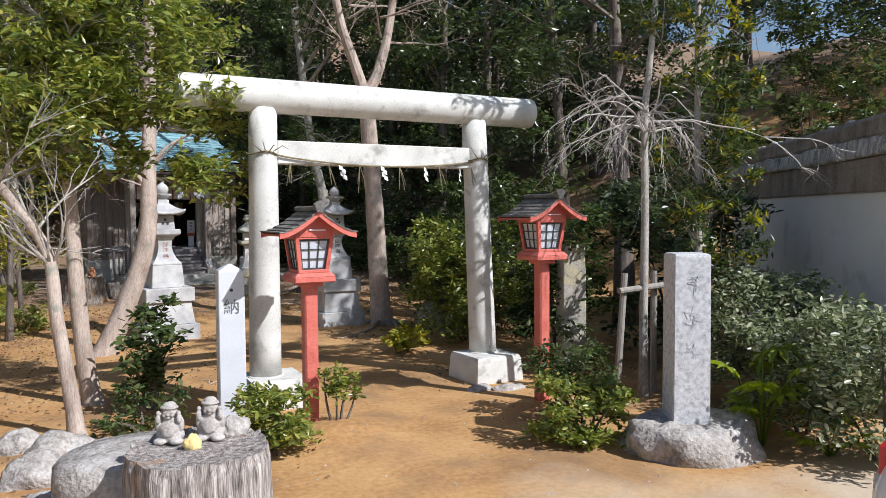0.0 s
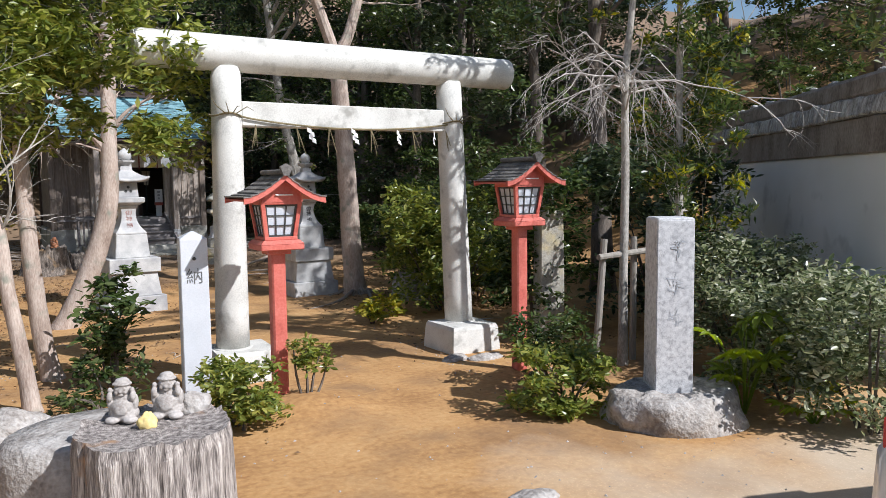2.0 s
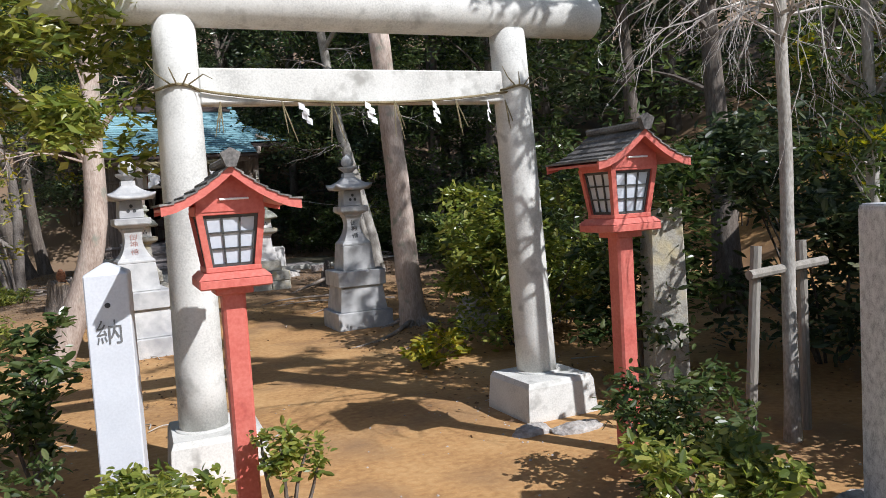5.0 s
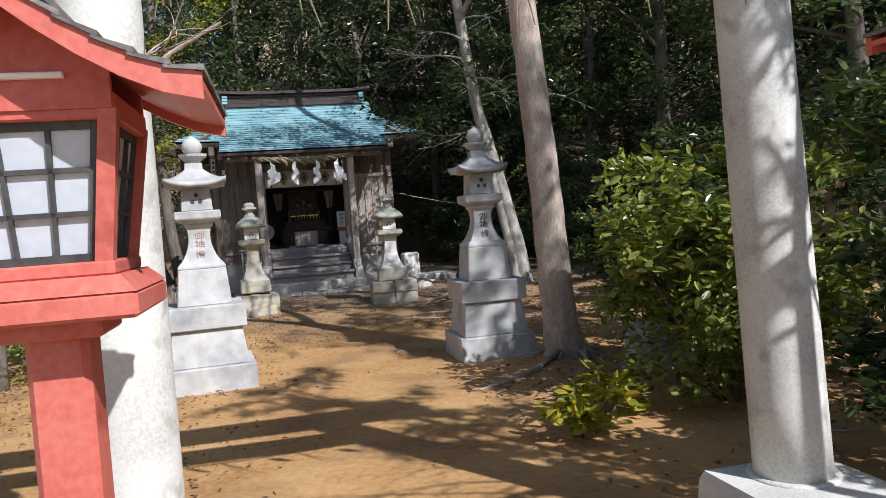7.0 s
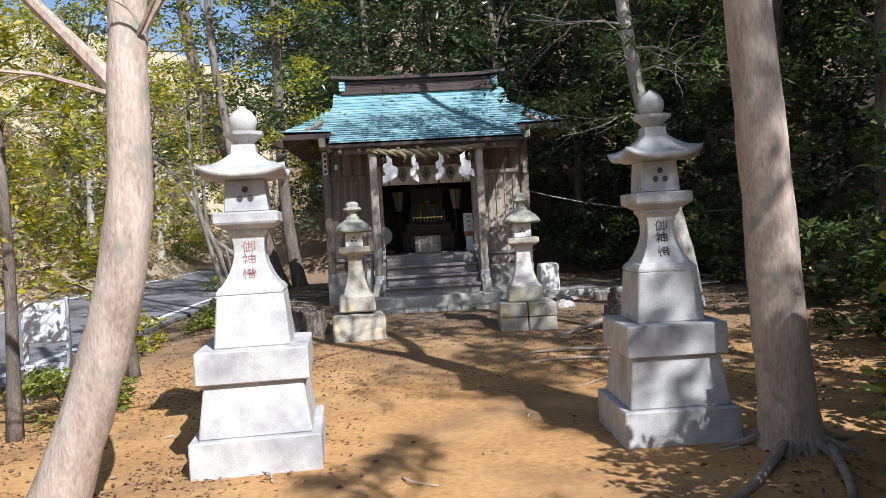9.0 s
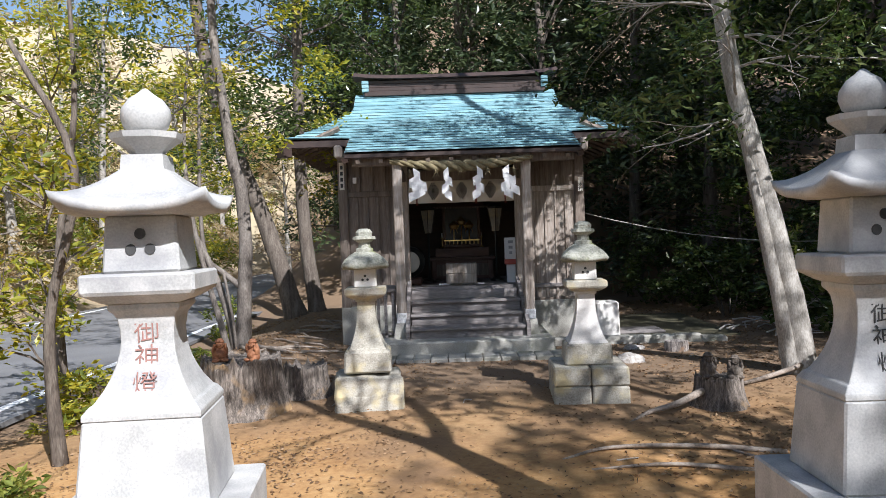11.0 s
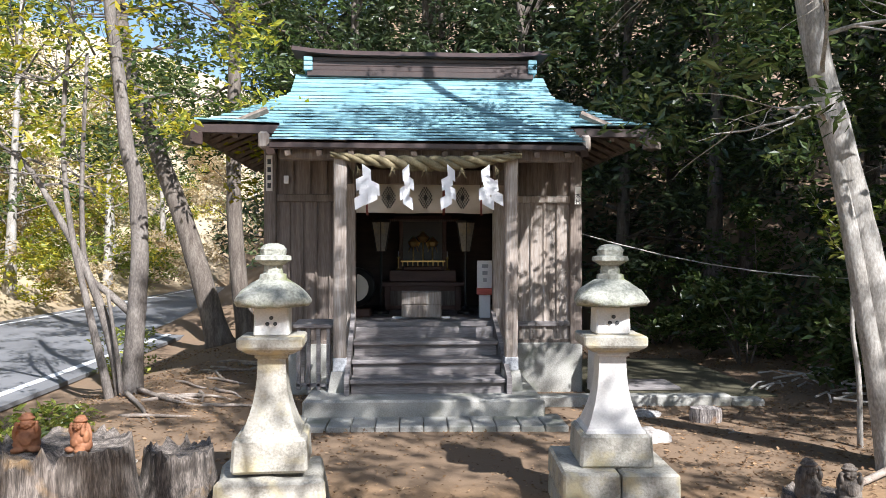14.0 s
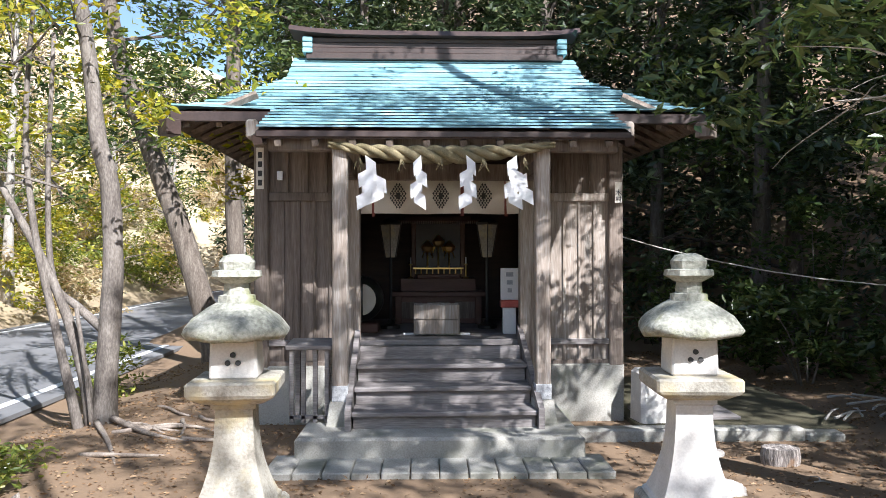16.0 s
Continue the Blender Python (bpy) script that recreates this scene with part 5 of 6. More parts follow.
        part("foliage", leaf_mesh(cluster_points(blobs_in(rng, 90, 2.8, 2.2, 2.9, 8.0, 0.3, 0.6), 52, nr, 0.3) + np.array([path[-2][0] * 0.8, 0, 0]), 0.15, nr, 0.4, 0.1), L_MID, g)
    # two pale stems with a leafy crown near the basin
    for at, path, r, lab in (((0.10, 6.4, 0), [(0.02, 0, -0.1), (-0.02, 0, 0.3), (-0.10, 0, 0.9), (-0.13, 0, 1.3), (-0.22, 0.05, 1.55), (-0.45, 0.1, 1.9)], 0.062, "slim brown branching tree with bare twigs"), ((0.27, 7.4, 0), [(0.05, 0, -0.1), (-0.02, 0, 0.3), (-0.07, 0, 0.9), (-0.10, 0, 1.6), (-0.10, 0, 2.2), (0.0, 0, 3.4)], 0.085, "pale tree with a dense leafy crown near the gate")):
        g = thing("garden_tree", at, 0, lab, "tree")
        part("trunk", stem(path, r, r * 0.55, None, 12, 5, 0.05, rng), M_BARK, g, "", True)
        bm = bmesh.new()
        if r < 0.07:
            for k in range(12):
                i = rng.choice((3, 3, 4, 5))
                twigs(bm, path[i], (rng.uniform(-1, 0.7), rng.uniform(-0.8, 0.8), rng.uniform(0.1, 1.0)), rng.uniform(0.5, 0.9), 0.013, 3, rng, -0.01)
            part("branchwork", bm, M_BARKGREY, g)["kind"] = "stuff"
        else:
            for k in range(14):
                twigs(bm, (-0.08, 0, rng.uniform(1.7, 3.2)), (rng.uniform(-1, 1), rng.uniform(-1, 1), 0.4), rng.uniform(0.6, 1.0), 0.02, 2, rng, 0.02)
            part("branchwork", bm, M_BARKGREY, g)["kind"] = "stuff"
            nr = np.random.default_rng(33)
            bl = [(x + 0.1, y - 0.45, z - 0.12 * x, q) for x, y, z, q in blobs_in(rng, 150, 1.15, 0.75, 2.0, 3.9, 0.14, 0.28)]
            part("foliage", leaf_mesh(cluster_points(bl, 120, nr, 0.3), 0.095, nr, 0.38, 0.25), L_BRIGHT, g)
    # bare weeping tree tied between stakes
    g = thing("bare_tree", (4.65, 5.15, 0), 0, "slim bare tree with drooping pale twigs", "tree")
    part("trunk", stem([(0.0, 0, -0.1), (0.0, 0, 0.8), (0.01, 0, 1.6), (0.0, 0, 2.5), (0.06, 0, 3.0), (0.13, 0, 3.7), (0.15, 0, 5.0)], 0.042, 0.022, None, 9, 5, 0.02, rng), M_BARKGREY, g, "", True)
    bm = bmesh.new()
    for k in range(15):
        a = rng.uniform(2.2, 4.6) if k % 3 else rng.uniform(0, math.tau)
        twigs(bm, (0.0, 0, rng.uniform(2.2, 2.75)), (math.cos(a), 0.7 * math.sin(a), rng.uniform(0.0, 0.7)), rng.uniform(0.6, 1.25), 0.012, 3, rng, 0.11, 4, 0.6)
    part("branchwork", bm, M_TWIG, g)["kind"] = "stuff"
    for x, y, dx in ((-0.28, 0.05, 0.10), (0.22, 0.10, 0.0)):
        gg = thing("support_stake", (4.65 + x, 5.15 + y, 0), 0, "grey round wooden stake propping a bare tree", "stake", "tree stakes")
        part("pole", stem([(0, 0, -0.1), (dx, 0, 1.12)], 0.032, 0.03, None, 9, 2), M_STAKE, gg)
    bm = bmesh.new()
    tube(bm, [(-0.28, -0.03, 0.97), (0.30, -0.03, 1.0)], [0.028, 0.028], 9)
    solo("stake_crossbar", bm, M_STAKE, (4.65, 5.19, 0), "grey wooden crossbar tied to two stakes", "crossbar")
    # slim evergreen with yellow tips
    g = thing("slim_evergreen", (5.22, 5.05, 0), 0, "slim evergreen tree with yellow leaf tips", "tree")
    part("trunk", stem([(0, 0, -0.1), (0, 0, 1.4), (-0.02, 0, 2.4), (-0.03, 0, 3.6), (0, 0, 5.8)], 0.04, 0.02, None, 9, 4), M_BARKGREY, g, "", True)
    bm = bmesh.new()
    tips = []
    for k in range(52):
        z = 0.7 + 4.9 * (k + rng.random()) / 52
        p = twigs(bm, (0, 0, z), (rng.uniform(-1, 1), rng.uniform(-1, 0.6), 0.5), rng.uniform(0.4, 0.95), 0.011, 1, rng, -0.03, 4, 0.6, 2)
        tips += [(q.x, q.y, q.z, 0.12) for q in p[2:]]
    part("branchwork", bm, M_BARKGREY, g)["kind"] = "stuff"
    nr = np.random.default_rng(34)
    part("foliage", leaf_mesh(cluster_points(tips, 30, nr, 0.1), 0.085, nr, 0.34, -0.1, 0.7), L_MID, g)
    part("yellow_foliage", leaf_mesh(cluster_points(tips[::3] + [(0.15, -0.05, 3.65, 0.22), (0.3, -0.05, 3.6, 0.2), (0.45, 0, 3.5, 0.18)], 34, nr, 0.1), 0.08, nr, 0.36, -0.1, 0.7), L_GOLD, g)
    # slim dark trees with yellow leaves on the verge
    for k, (x, y, h) in enumerate(((-1.0, 12.2, 4.2), (-0.42, 11.6, 3.6), (-1.15, 15.2, 4.0), (-0.25, 13.4, 3.0))):
        g = thing("slim_verge_tree", (x, y, 0), 0, "slim dark tree with sparse yellow-green leaves on the verge", "tree", "slim verge trees")
        path = [(0, 0, -0.1), (rng.uniform(-0.1, 0.1), 0, h * 0.35), (rng.uniform(-0.2, 0.2), 0, h * 0.7), (rng.uniform(-0.3, 0.3), 0, h)]
        part("trunk", stem(path, 0.045, 0.018, None, 8, 4, 0.02, rng), M_BARKDARK, g, "", True)
        bm, tips = bmesh.new(), []
        for j in range(16):
            p = twigs(bm, (path[1][0], 0, rng.uniform(0.7, h * 0.9)), (rng.uniform(-1, 1), rng.uniform(-1, 1), 0.5), rng.uniform(0.4, 0.9), 0.012, 1, rng, 0.0, 4, 0.6, 2)
            tips += [(q.x, q.y, q.z, 0.16) for q in p[2:]]
        part("branchwork", bm, M_BARKDARK, g)["kind"] = "stuff"
        nr = np.random.default_rng(300 + k)
        part("foliage", leaf_mesh(cluster_points(tips, 16, nr, 0.1), 0.09, nr, 0.4), L_GOLD, g)


plant_named_trees()


def plant_bushes():
    r = random.Random(17)
    B = lambda n, rx, ry, z0, z1, a, b: blobs_in(r, n, rx, ry, z0, z1, a, b)
    bush("bright_bush", (3.36, 4.36, 0), B(28, 0.36, 0.3, 0.06, 0.46, 0.08, 0.15), 80, 0.06, L_BRIGHT, "low bright green bush at the foot of a red lantern", 41)
    bush("bright_bush", (3.72, 4.95, 0), B(26, 0.34, 0.34, 0.08, 0.55, 0.1, 0.18), 70, 0.06, L_MID, "dark low bush beside the stone pillar", 42)
    bush("bright_bush", (1.28, 5.22, 0), B(30, 0.31, 0.25, 0.06, 0.42, 0.08, 0.13), 75, 0.058, L_BRIGHT, "low bright green bush at the foot of a white post", 43)
    bush("sprig", (1.86, 5.50, 0.02), B(12, 0.17, 0.1, 0.24, 0.50, 0.05, 0.09), 40, 0.052, L_BRIGHT, "small leafy sprig beside a red post", 44, stems=4)
    bush("shrub", (0.72, 6.95, 0), B(22, 0.24, 0.24, 0.15, 0.95, 0.08, 0.15), 44, 0.085, L_MID, "thin dark green shrub behind carved stones", 45)
    bush("shrub", (0.55, 6.2, 0), B(12, 0.3, 0.25, 0.05, 0.4, 0.08, 0.15), 40, 0.07, L_MID, "low green shrub on bare ground", 46)
    bush("large_bush", (4.80, 8.45, 0), B(80, 0.68, 0.65, 0.15, 1.55, 0.13, 0.26), 105, 0.08, L_BRIGHT, "large leafy evergreen bush beside the path", 47, stems=14)
    bush("large_bush", (5.8, 9.3, 0), B(50, 0.8, 0.8, 0.2, 1.5, 0.2, 0.3), 90, 0.10, L_DARK, "dark evergreen bush beside the path", 48, stems=10)
    bush("large_bush", (4.95, 6.75, 0), B(60, 0.55, 0.5, 0.2, 1.7, 0.14, 0.25), 80, 0.085, L_MID, "tall leafy bush behind a red lantern", 49, stems=10)
    bush("low_sprout", (3.9, 8.45, 0), B(9, 0.25, 0.2, 0.06, 0.25, 0.06, 0.1), 30, 0.085, L_GOLD, "bright yellow-green sprout below a bush", 91)
    bush("low_sprout", (3.66, 8.15, 0), B(7, 0.22, 0.2, 0.08, 0.3, 0.06, 0.1), 30, 0.085, L_GOLD, "bright yellow-green sprout at the path edge", 50)
    bush("hedge_bush", (4.95, 3.75, 0), B(70, 0.55, 0.45, 0.15, 0.85, 0.12, 0.2), 100, 0.058, L_HEDGE, "pale-edged evergreen hedge bush before the white wall", 51, stems=10)
    bush("hedge_bush", (5.35, 4.5, 0), B(70, 0.6, 0.5, 0.2, 1.1, 0.13, 0.22), 100, 0.058, L_HEDGE, "pale-edged evergreen hedge bush before the white wall", 52, stems=10)
    bush("hedge_bush", (4.75, 3.0, 0), B(60, 0.45, 0.45, 0.15, 1.0, 0.12, 0.2), 100, 0.058, L_HEDGE, "pale-edged evergreen hedge bush before the white wall", 53, stems=10)
    bush("hedge_bush", (6.4, 6.3, 0), B(60, 0.9, 0.8, 0.2, 2.0, 0.2, 0.32), 90, 0.10, L_DARK, "dark evergreen bush below the wood", 54, stems=10)
    for i, (x, y, h) in enumerate(((6.9, 14.6, 0.9), (7.2, 17.4, 0.8), (6.6, 19.8, 1.0), (6.7, 12.4, 1.2), (6.3, 22.0, 1.3), (6.1, 10.6, 1.6), (7.9, 13.6, 2.0), (8.2, 16.6, 2.2), (7.8, 19.0, 2.0), (7.4, 21.0, 2.2), (7.6, 11.4, 2.2), (8.8, 14.8, 2.4), (10.6, 9.6, 2.8), (11.8, 10.8, 3.0), (12.6, 9.0, 3.2), (11.2, 7.6, 2.8), (13.8, 10.0, 3.2), (9.8, 10.6, 2.4))):
        bush("undergrowth_bush", (x, y, ground_z(x, y)), B(40, 0.8, 0.9, 0.05, h, 0.14, 0.26), 60, 0.12, L_MID, "dark broad-leaved undergrowth at the wood's edge", 60 + i)
    for i, (x, y, h) in enumerate(((-0.9, 8.2, 0.7), (-1.0, 10.4, 0.9), (-0.3, 12.2, 0.45), (-0.7, 14.6, 0.5), (-0.35, 16.6, 0.35), (-0.9, 6.6, 1.0), (-1.2, 20.5, 0.6))):
        bush("verge_bush", (x, y, 0), B(26, 0.35, 0.6, 0.05, h, 0.09, 0.18), 40, 0.08, L_GOLD if i % 2 else L_BRIGHT, "straggly yellow-green bush on the road verge", 80 + i)
    bush("near_bush", (5.0, 9.55, 0), B(34, 0.38, 0.4, 0.45, 1.3, 0.12, 0.2), 70, 0.11, L_BRIGHT, "bright broad-leaved bush beside the path", 90, stems=8)


plant_bushes()


def fatsia(at, count, height, size, seed, label):
    """A plant with long stalks, each ending in one broad lobed leaf."""
    rng = random.Random(seed)
    g = thing("fatsia", at, 0, label, "plant", "broad-leaved plants")
    for k in range(count):
        a = math.tau * k / count + rng.uniform(-0.4, 0.4)
        h, q = height * rng.uniform(0.25, 1.0), rng.uniform(0.10, 0.30)
        tip = Vector((q * math.cos(a), q * math.sin(a), h))
        part("stalk", stem([(0, 0, -0.03), (tip.x * 0.5, tip.y * 0.5, h * 0.75), tip], 0.008, 0.005, None, 6, 3), L_FATSIA, g)
        bm = bmesh.new()
        hub = bm.verts.new((0, 0, 0))
        L = size * rng.uniform(0.7, 1.1)
        for j in range(8):
            b = radians(-140 + 40 * j) + rng.uniform(-0.05, 0.05)
            r = L * (1.0 - 0.10 * abs(j - 3.5)) * rng.uniform(0.9, 1.05)
            ring = [Vector((r * t * math.cos(b + w), r * t * math.sin(b + w), -0.28 * r * t * t + (0.02 if w else 0))) for t, w in ((0.42, -0.30), (0.68, -0.22), (1.0, 0.0), (0.68, 0.22), (0.42, 0.30))]
            mid = bm.verts.new((r * 0.6 * math.cos(b), r * 0.6 * math.sin(b), -0.10 * r))
            vs = [bm.verts.new(p) for p in ring]
            for m, n in ((hub, vs[0]), (vs[0], vs[1]), (vs[1], vs[2]), (vs[2], vs[3]), (vs[3], vs[4]), (vs[4], hub)):
                bm.faces.new((mid, m, n))
        ob = part("leaf", bm, L_FATSIA, g, "broad lobed yellow-green leaf", True)
        ob.matrix_basis = pose(*tip, rng.uniform(8, 30), rng.uniform(-12, 12), math.degrees(a) + 90 + 180)
    return g


fatsia((4.36, 3.66, 0), 11, 0.72, 0.20, 55, "broad-leaved yellow-green plant behind a boulder")
fatsia((4.58, 3.28, 0), 7, 0.30, 0.17, 56, "low broad-leaved plant beside a boulder")


# ---- rope, paper, curtain and the inside of the shrine ----
def streamer(at, w, parent, k):
    """Paper cut and folded to and fro; the wider ones carry a second tail."""
    for tail in range(2 if k in (0, 3) else 1):
        bm = bmesh.new()
        h, x0, z = 0.105, 0.0, -0.02
        if tail:
            x0, z = 0.06, -0.15
        for i in range(4 - 2 * tail):
            side = (-1) ** (i + k)
            ww = w * (0.8 if i == 0 and not tail else 1.15)
            x, y = x0 + 0.016 * side, -0.006 * i - 0.004 * tail
            dz = 0.028 * side
            q = [(x - ww / 2, z + dz), (x + ww / 2, z - dz), (x + ww / 2 + 0.006, z - h - dz), (x - ww / 2 + 0.006, z - h + dz)]
            loft(bm, [[(a, y + d, b) for a, b in q] for d in (0.0, 0.0016)])
            z -= h * 0.80
            x0 += 0.012 * (1 if tail else -0.4)
        ob = part("paper_streamer", bm, M_SHIDE, parent, "white zigzag paper streamer")
        ob.matrix_basis = pose(*at, 0, 0, 6 * (k - 1.5))


def build_rope():
    g = thing("straw_rope", (CX, Y_EAVE + 0.02, 0), 0, "thick twisted straw rope with white paper streamers", "sacred rope")
    n, half = 120, 0.86
    for s in range(3):
        pts, rad = [], []
        for i in range(n + 1):
            t = i / n
            u = 2 * t - 1
            thick = 0.018 + 0.034 * (1 - abs(u) ** 1.6)
            a = t * 26 + s * math.tau / 3
            z = 2.485 - 0.085 * (1 - u * u)
            pts.append((u * half, thick * 0.75 * math.cos(a), z + thick * 0.75 * math.sin(a)))
            rad.append(thick * 0.72)
        part("strand", tube(bmesh.new(), pts, rad, 7), M_STRAW, g, "", True)
    rng = random.Random(2)
    for k in range(5):
        x = -0.62 + 0.31 * k
        bm = bmesh.new()
        for j in range(5):
            tube(bm, [(x, -0.04, 2.38), (x + rng.uniform(-0.03, 0.03), -0.06, 2.33), (x + rng.uniform(-0.05, 0.05), -0.06, 2.27)], [0.003, 0.003, 0.001], 4)
        part("loose_straw", bm, M_STRAW, g)["kind"] = "stuff"
    for k, (x, w) in enumerate(((-0.55, 0.10), (-0.17, 0.075), (0.20, 0.085), (0.54, 0.095))):
        streamer((x, -0.07, 2.385), w, g, k)


build_rope()


def build_curtain():
    g = thing("door_curtain", (CX, Y_WALL - 0.03, 0), 1.5, "cream cloth valance with dark diamond crests over the doorway", "curtain")
    n = 60
    def wave(x):
        return 0.012 * math.sin(x * 16) + 0.006 * math.sin(x * 37)
    xs = np.linspace(-0.70, 0.70, n)
    bm = bmesh.new()
    loft(bm, [[(x, wave(x) * 0.4, 2.33), (x, wave(x), 2.01 + 0.006 * math.sin(x * 9)), (x, wave(x) + 0.004, 2.01), (x, wave(x) * 0.4 + 0.004, 2.33)] for x in xs])
    part("cloth", bm, M_CLOTH, g, "", True)
    for x in (-0.60, 0.18, 0.57):
        bm = bmesh.new()
        loft(bm, [[(x + d, wave(x) - 0.006, 2.33), (x + d, wave(x) - 0.008, 1.985), (x + d, wave(x) - 0.004, 1.985), (x + d, wave(x) - 0.002, 2.33)] for d in (0, 0.028)])
        part("band", bm, M_CLOTHRED, g, "maroon cloth band")
    for x in (-0.37, 0.005, 0.385):
        bm = bmesh.new()
        for i in range(-3, 4):
            for j in range(-3, 4):
                u, v = (i + j) * 0.0130, (i - j) * 0.0200
                if abs(i) + abs(j) <= 5 and not (i == 0 and j == 0):
                    q = [(u, v + 0.0140), (u + 0.0088, v), (u, v - 0.0140), (u - 0.0088, v)]
                    vs = [bm.verts.new((x + a, wave(x + a) - 0.0125, 2.165 + b)) for a, b in q]
                    bm.faces.new(vs)
                    vs2 = [bm.verts.new((x + a, wave(x + a) - 0.0095, 2.165 + b)) for a, b in q]
                    bm.faces.new(vs2[::-1])
        for w in (0.022,):
            q = [(0, w * 1.5), (w, 0), (0, -w * 1.5), (-w, 0)]
            loft(bm, [[(x + a, wave(x) - 0.013, 2.165 + b) for a, b in q], [(x + a, wave(x) - 0.010, 2.165 + b) for a, b in q]])
        part("crest", bm, M_INK, g, "dark diamond crest")


build_curtain()


def build_inside():
    f = FLOOR
    g = thing("offering_box", (CX - 0.03, 18.72, f), 0, "pale weathered wooden offering box on the shrine floor", "offering box")
    for k in range(2):
        part("front_board", boxm((0.42, 0.022, 0.132), (0, -0.14, 0.02 + 0.135 * k), bevel=0.004), M_WOODPALE, g)
        part("back_board", boxm((0.42, 0.022, 0.132), (0, 0.14, 0.02 + 0.135 * k), bevel=0.004), M_WOODPALE, g)
    for s in (-1, 1):
        part("side_board", boxm((0.02, 0.28, 0.26), (s * 0.2, 0, 0.02), bevel=0.004), M_WOODPALE, g)
    for k in range(6):
        part("slat", boxm((0.38, 0.018, 0.02), (0, -0.115 + 0.045 * k, 0.26), bevel=0.003), M_WOODPALE, g)
    part("base_rail", boxm((0.62, 0.04, 0.02), (0, -0.02, 0.0), bevel=0.003), M_SHIDE, g)
    g = thing("altar", (CX + 0.0, 20.0, f), 0, "brown wooden altar with tiers in the dark hall", "altar")
    part("tabletop", boxm((1.02, 0.5, 0.05), (0, 0, 0.30), bevel=0.006), M_ALTAR, g)
    part("front_panel", boxm((0.92, 0.04, 0.29), (0, -0.16, 0.01), bevel=0.004), M_ALTAR, g)
    for x in (-0.3, 0.0, 0.3):
        part("inset_panel", boxm((0.24, 0.012, 0.18), (x, -0.186, 0.06), bevel=0.004), M_WOOD, g)
    for s in (-1, 1):
        part("leg", boxm((0.07, 0.40, 0.30), (s * 0.43, 0, 0.0), bevel=0.006), M_ALTAR, g)
    part("upper_tier", boxm((0.82, 0.36, 0.14), (0, 0.07, 0.35), bevel=0.006), M_ALTAR, g)
    part("inner_shrine", boxm((0.56, 0.26, 0.62), (0, 0.16, 0.49), bevel=0.01), M_BLACK, g)
    part("cornice", boxm((0.72, 0.34, 0.06), (0, 0.14, 1.11), bevel=0.01), M_ALTAR, g)
    part("canopy_rail", boxm((0.98, 0.03, 0.025), (0, -0.10, 1.10), bevel=0.004), M_ALTAR, g)
    for k in range(40):
        part("fringe_bead", boxm((0.012, 0.014, 0.03), (-0.47 + 0.0241 * k, -0.122, 1.085), bevel=0.003), M_WOODPALE, g)
    for s in (-1, 1):
        part("pillar", boxm((0.05, 0.05, 0.62), (s * 0.27, 0.0, 0.49), bevel=0.006), M_ALTAR, g)
    g = thing("brass_ornament", (CX + 0.0, 19.86, f + 0.49), 0, "brass altar ornament with three gilded wands", "ornament")
    g.scale = (1.3, 1.0, 1.0)
    part("stand", boxm((0.36, 0.10, 0.05), (0, 0, 0), bevel=0.01), M_ALTAR, g)
    part("gallery", boxm((0.42, 0.12, 0.02), (0, 0, 0.10), bevel=0.004), M_GOLD, g)
    for k in range(9):
        bm = bmesh.new()
        tube(bm, [(-0.19 + 0.0475 * k, -0.04, 0.05), (-0.19 + 0.0475 * k, -0.04, 0.10)], [0.006, 0.006], 6)
        part("baluster", bm, M_GOLD, g)
    for x, h in ((-0.09, 0.28), (0.0, 0.34), (0.09, 0.28)):
        bm = bmesh.new()
        tube(bm, [(x, 0, 0.12), (x, 0, h)], [0.008, 0.008], 7)
        loft(bm, [ngon(6, r, h + z, 0, (x, 0)) for r, z in ((0.012, 0.0), (0.04, 0.02), (0.055, 0.06), (0.026, 0.10), (0.005, 0.13))])
        for s in (-1, 1):
            tube(bm, [(x, 0, h + 0.03), (x + s * 0.03, 0, h + 0.0), (x + s * 0.045, 0, h - 0.06)], [0.006, 0.005, 0.003], 5)
        part("wand", bm, M_GOLD, g)
    for s in (-1, 1):
        c = thing("candle_stand", (CX + s * 0.30, 19.88, f + 0.49), 0, "small brass candle stand on the altar", "candle stand", "altar candle stands")
        part("stick", turned([(0.035, 0), (0.03, 0.012), (0.008, 0.02), (0.008, 0.14), (0.022, 0.15), (0.022, 0.158)], 10), M_GOLD, c)
        part("candle", turned([(0.008, 0.158), (0.008, 0.23)], 8), M_SHIDE, c)
        l = thing("standing_lamp", (CX + s * 0.49, 19.35, f), 0, "black standing lamp with a hexagonal paper shade", "floor lamp", "pair of standing lamps")
        part("foot", turned([(0.10, 0), (0.10, 0.03), (0.05, 0.05), (0.02, 0.09)], 12), M_BLACK, l)
        part("pole", turned([(0.016, 0.08), (0.016, 0.72)], 10), M_BLACK, l)
        part("shade", turned([(0.055, 0.72), (0.115, 1.05)], 6), M_OLDSTONE, l, "dim paper shade")
        part("cap", turned([(0.125, 1.05), (0.125, 1.075), (0.03, 1.12)], 6), M_BLACK, l)
        for k in range(6):
            a = math.tau * k / 6 + math.pi / 6
            bm = bmesh.new()
            tube(bm, [(0.058 * math.cos(a), 0.058 * math.sin(a), 0.72), (0.119 * math.cos(a), 0.119 * math.sin(a), 1.05)], [0.006, 0.006], 5)
            part("rib", bm, M_BLACK, l)
    g = thing("drum", (CX - 0.76, 19.05, f), 0, "black drum on a low stand inside the shrine", "drum")
    bm = bmesh.new()
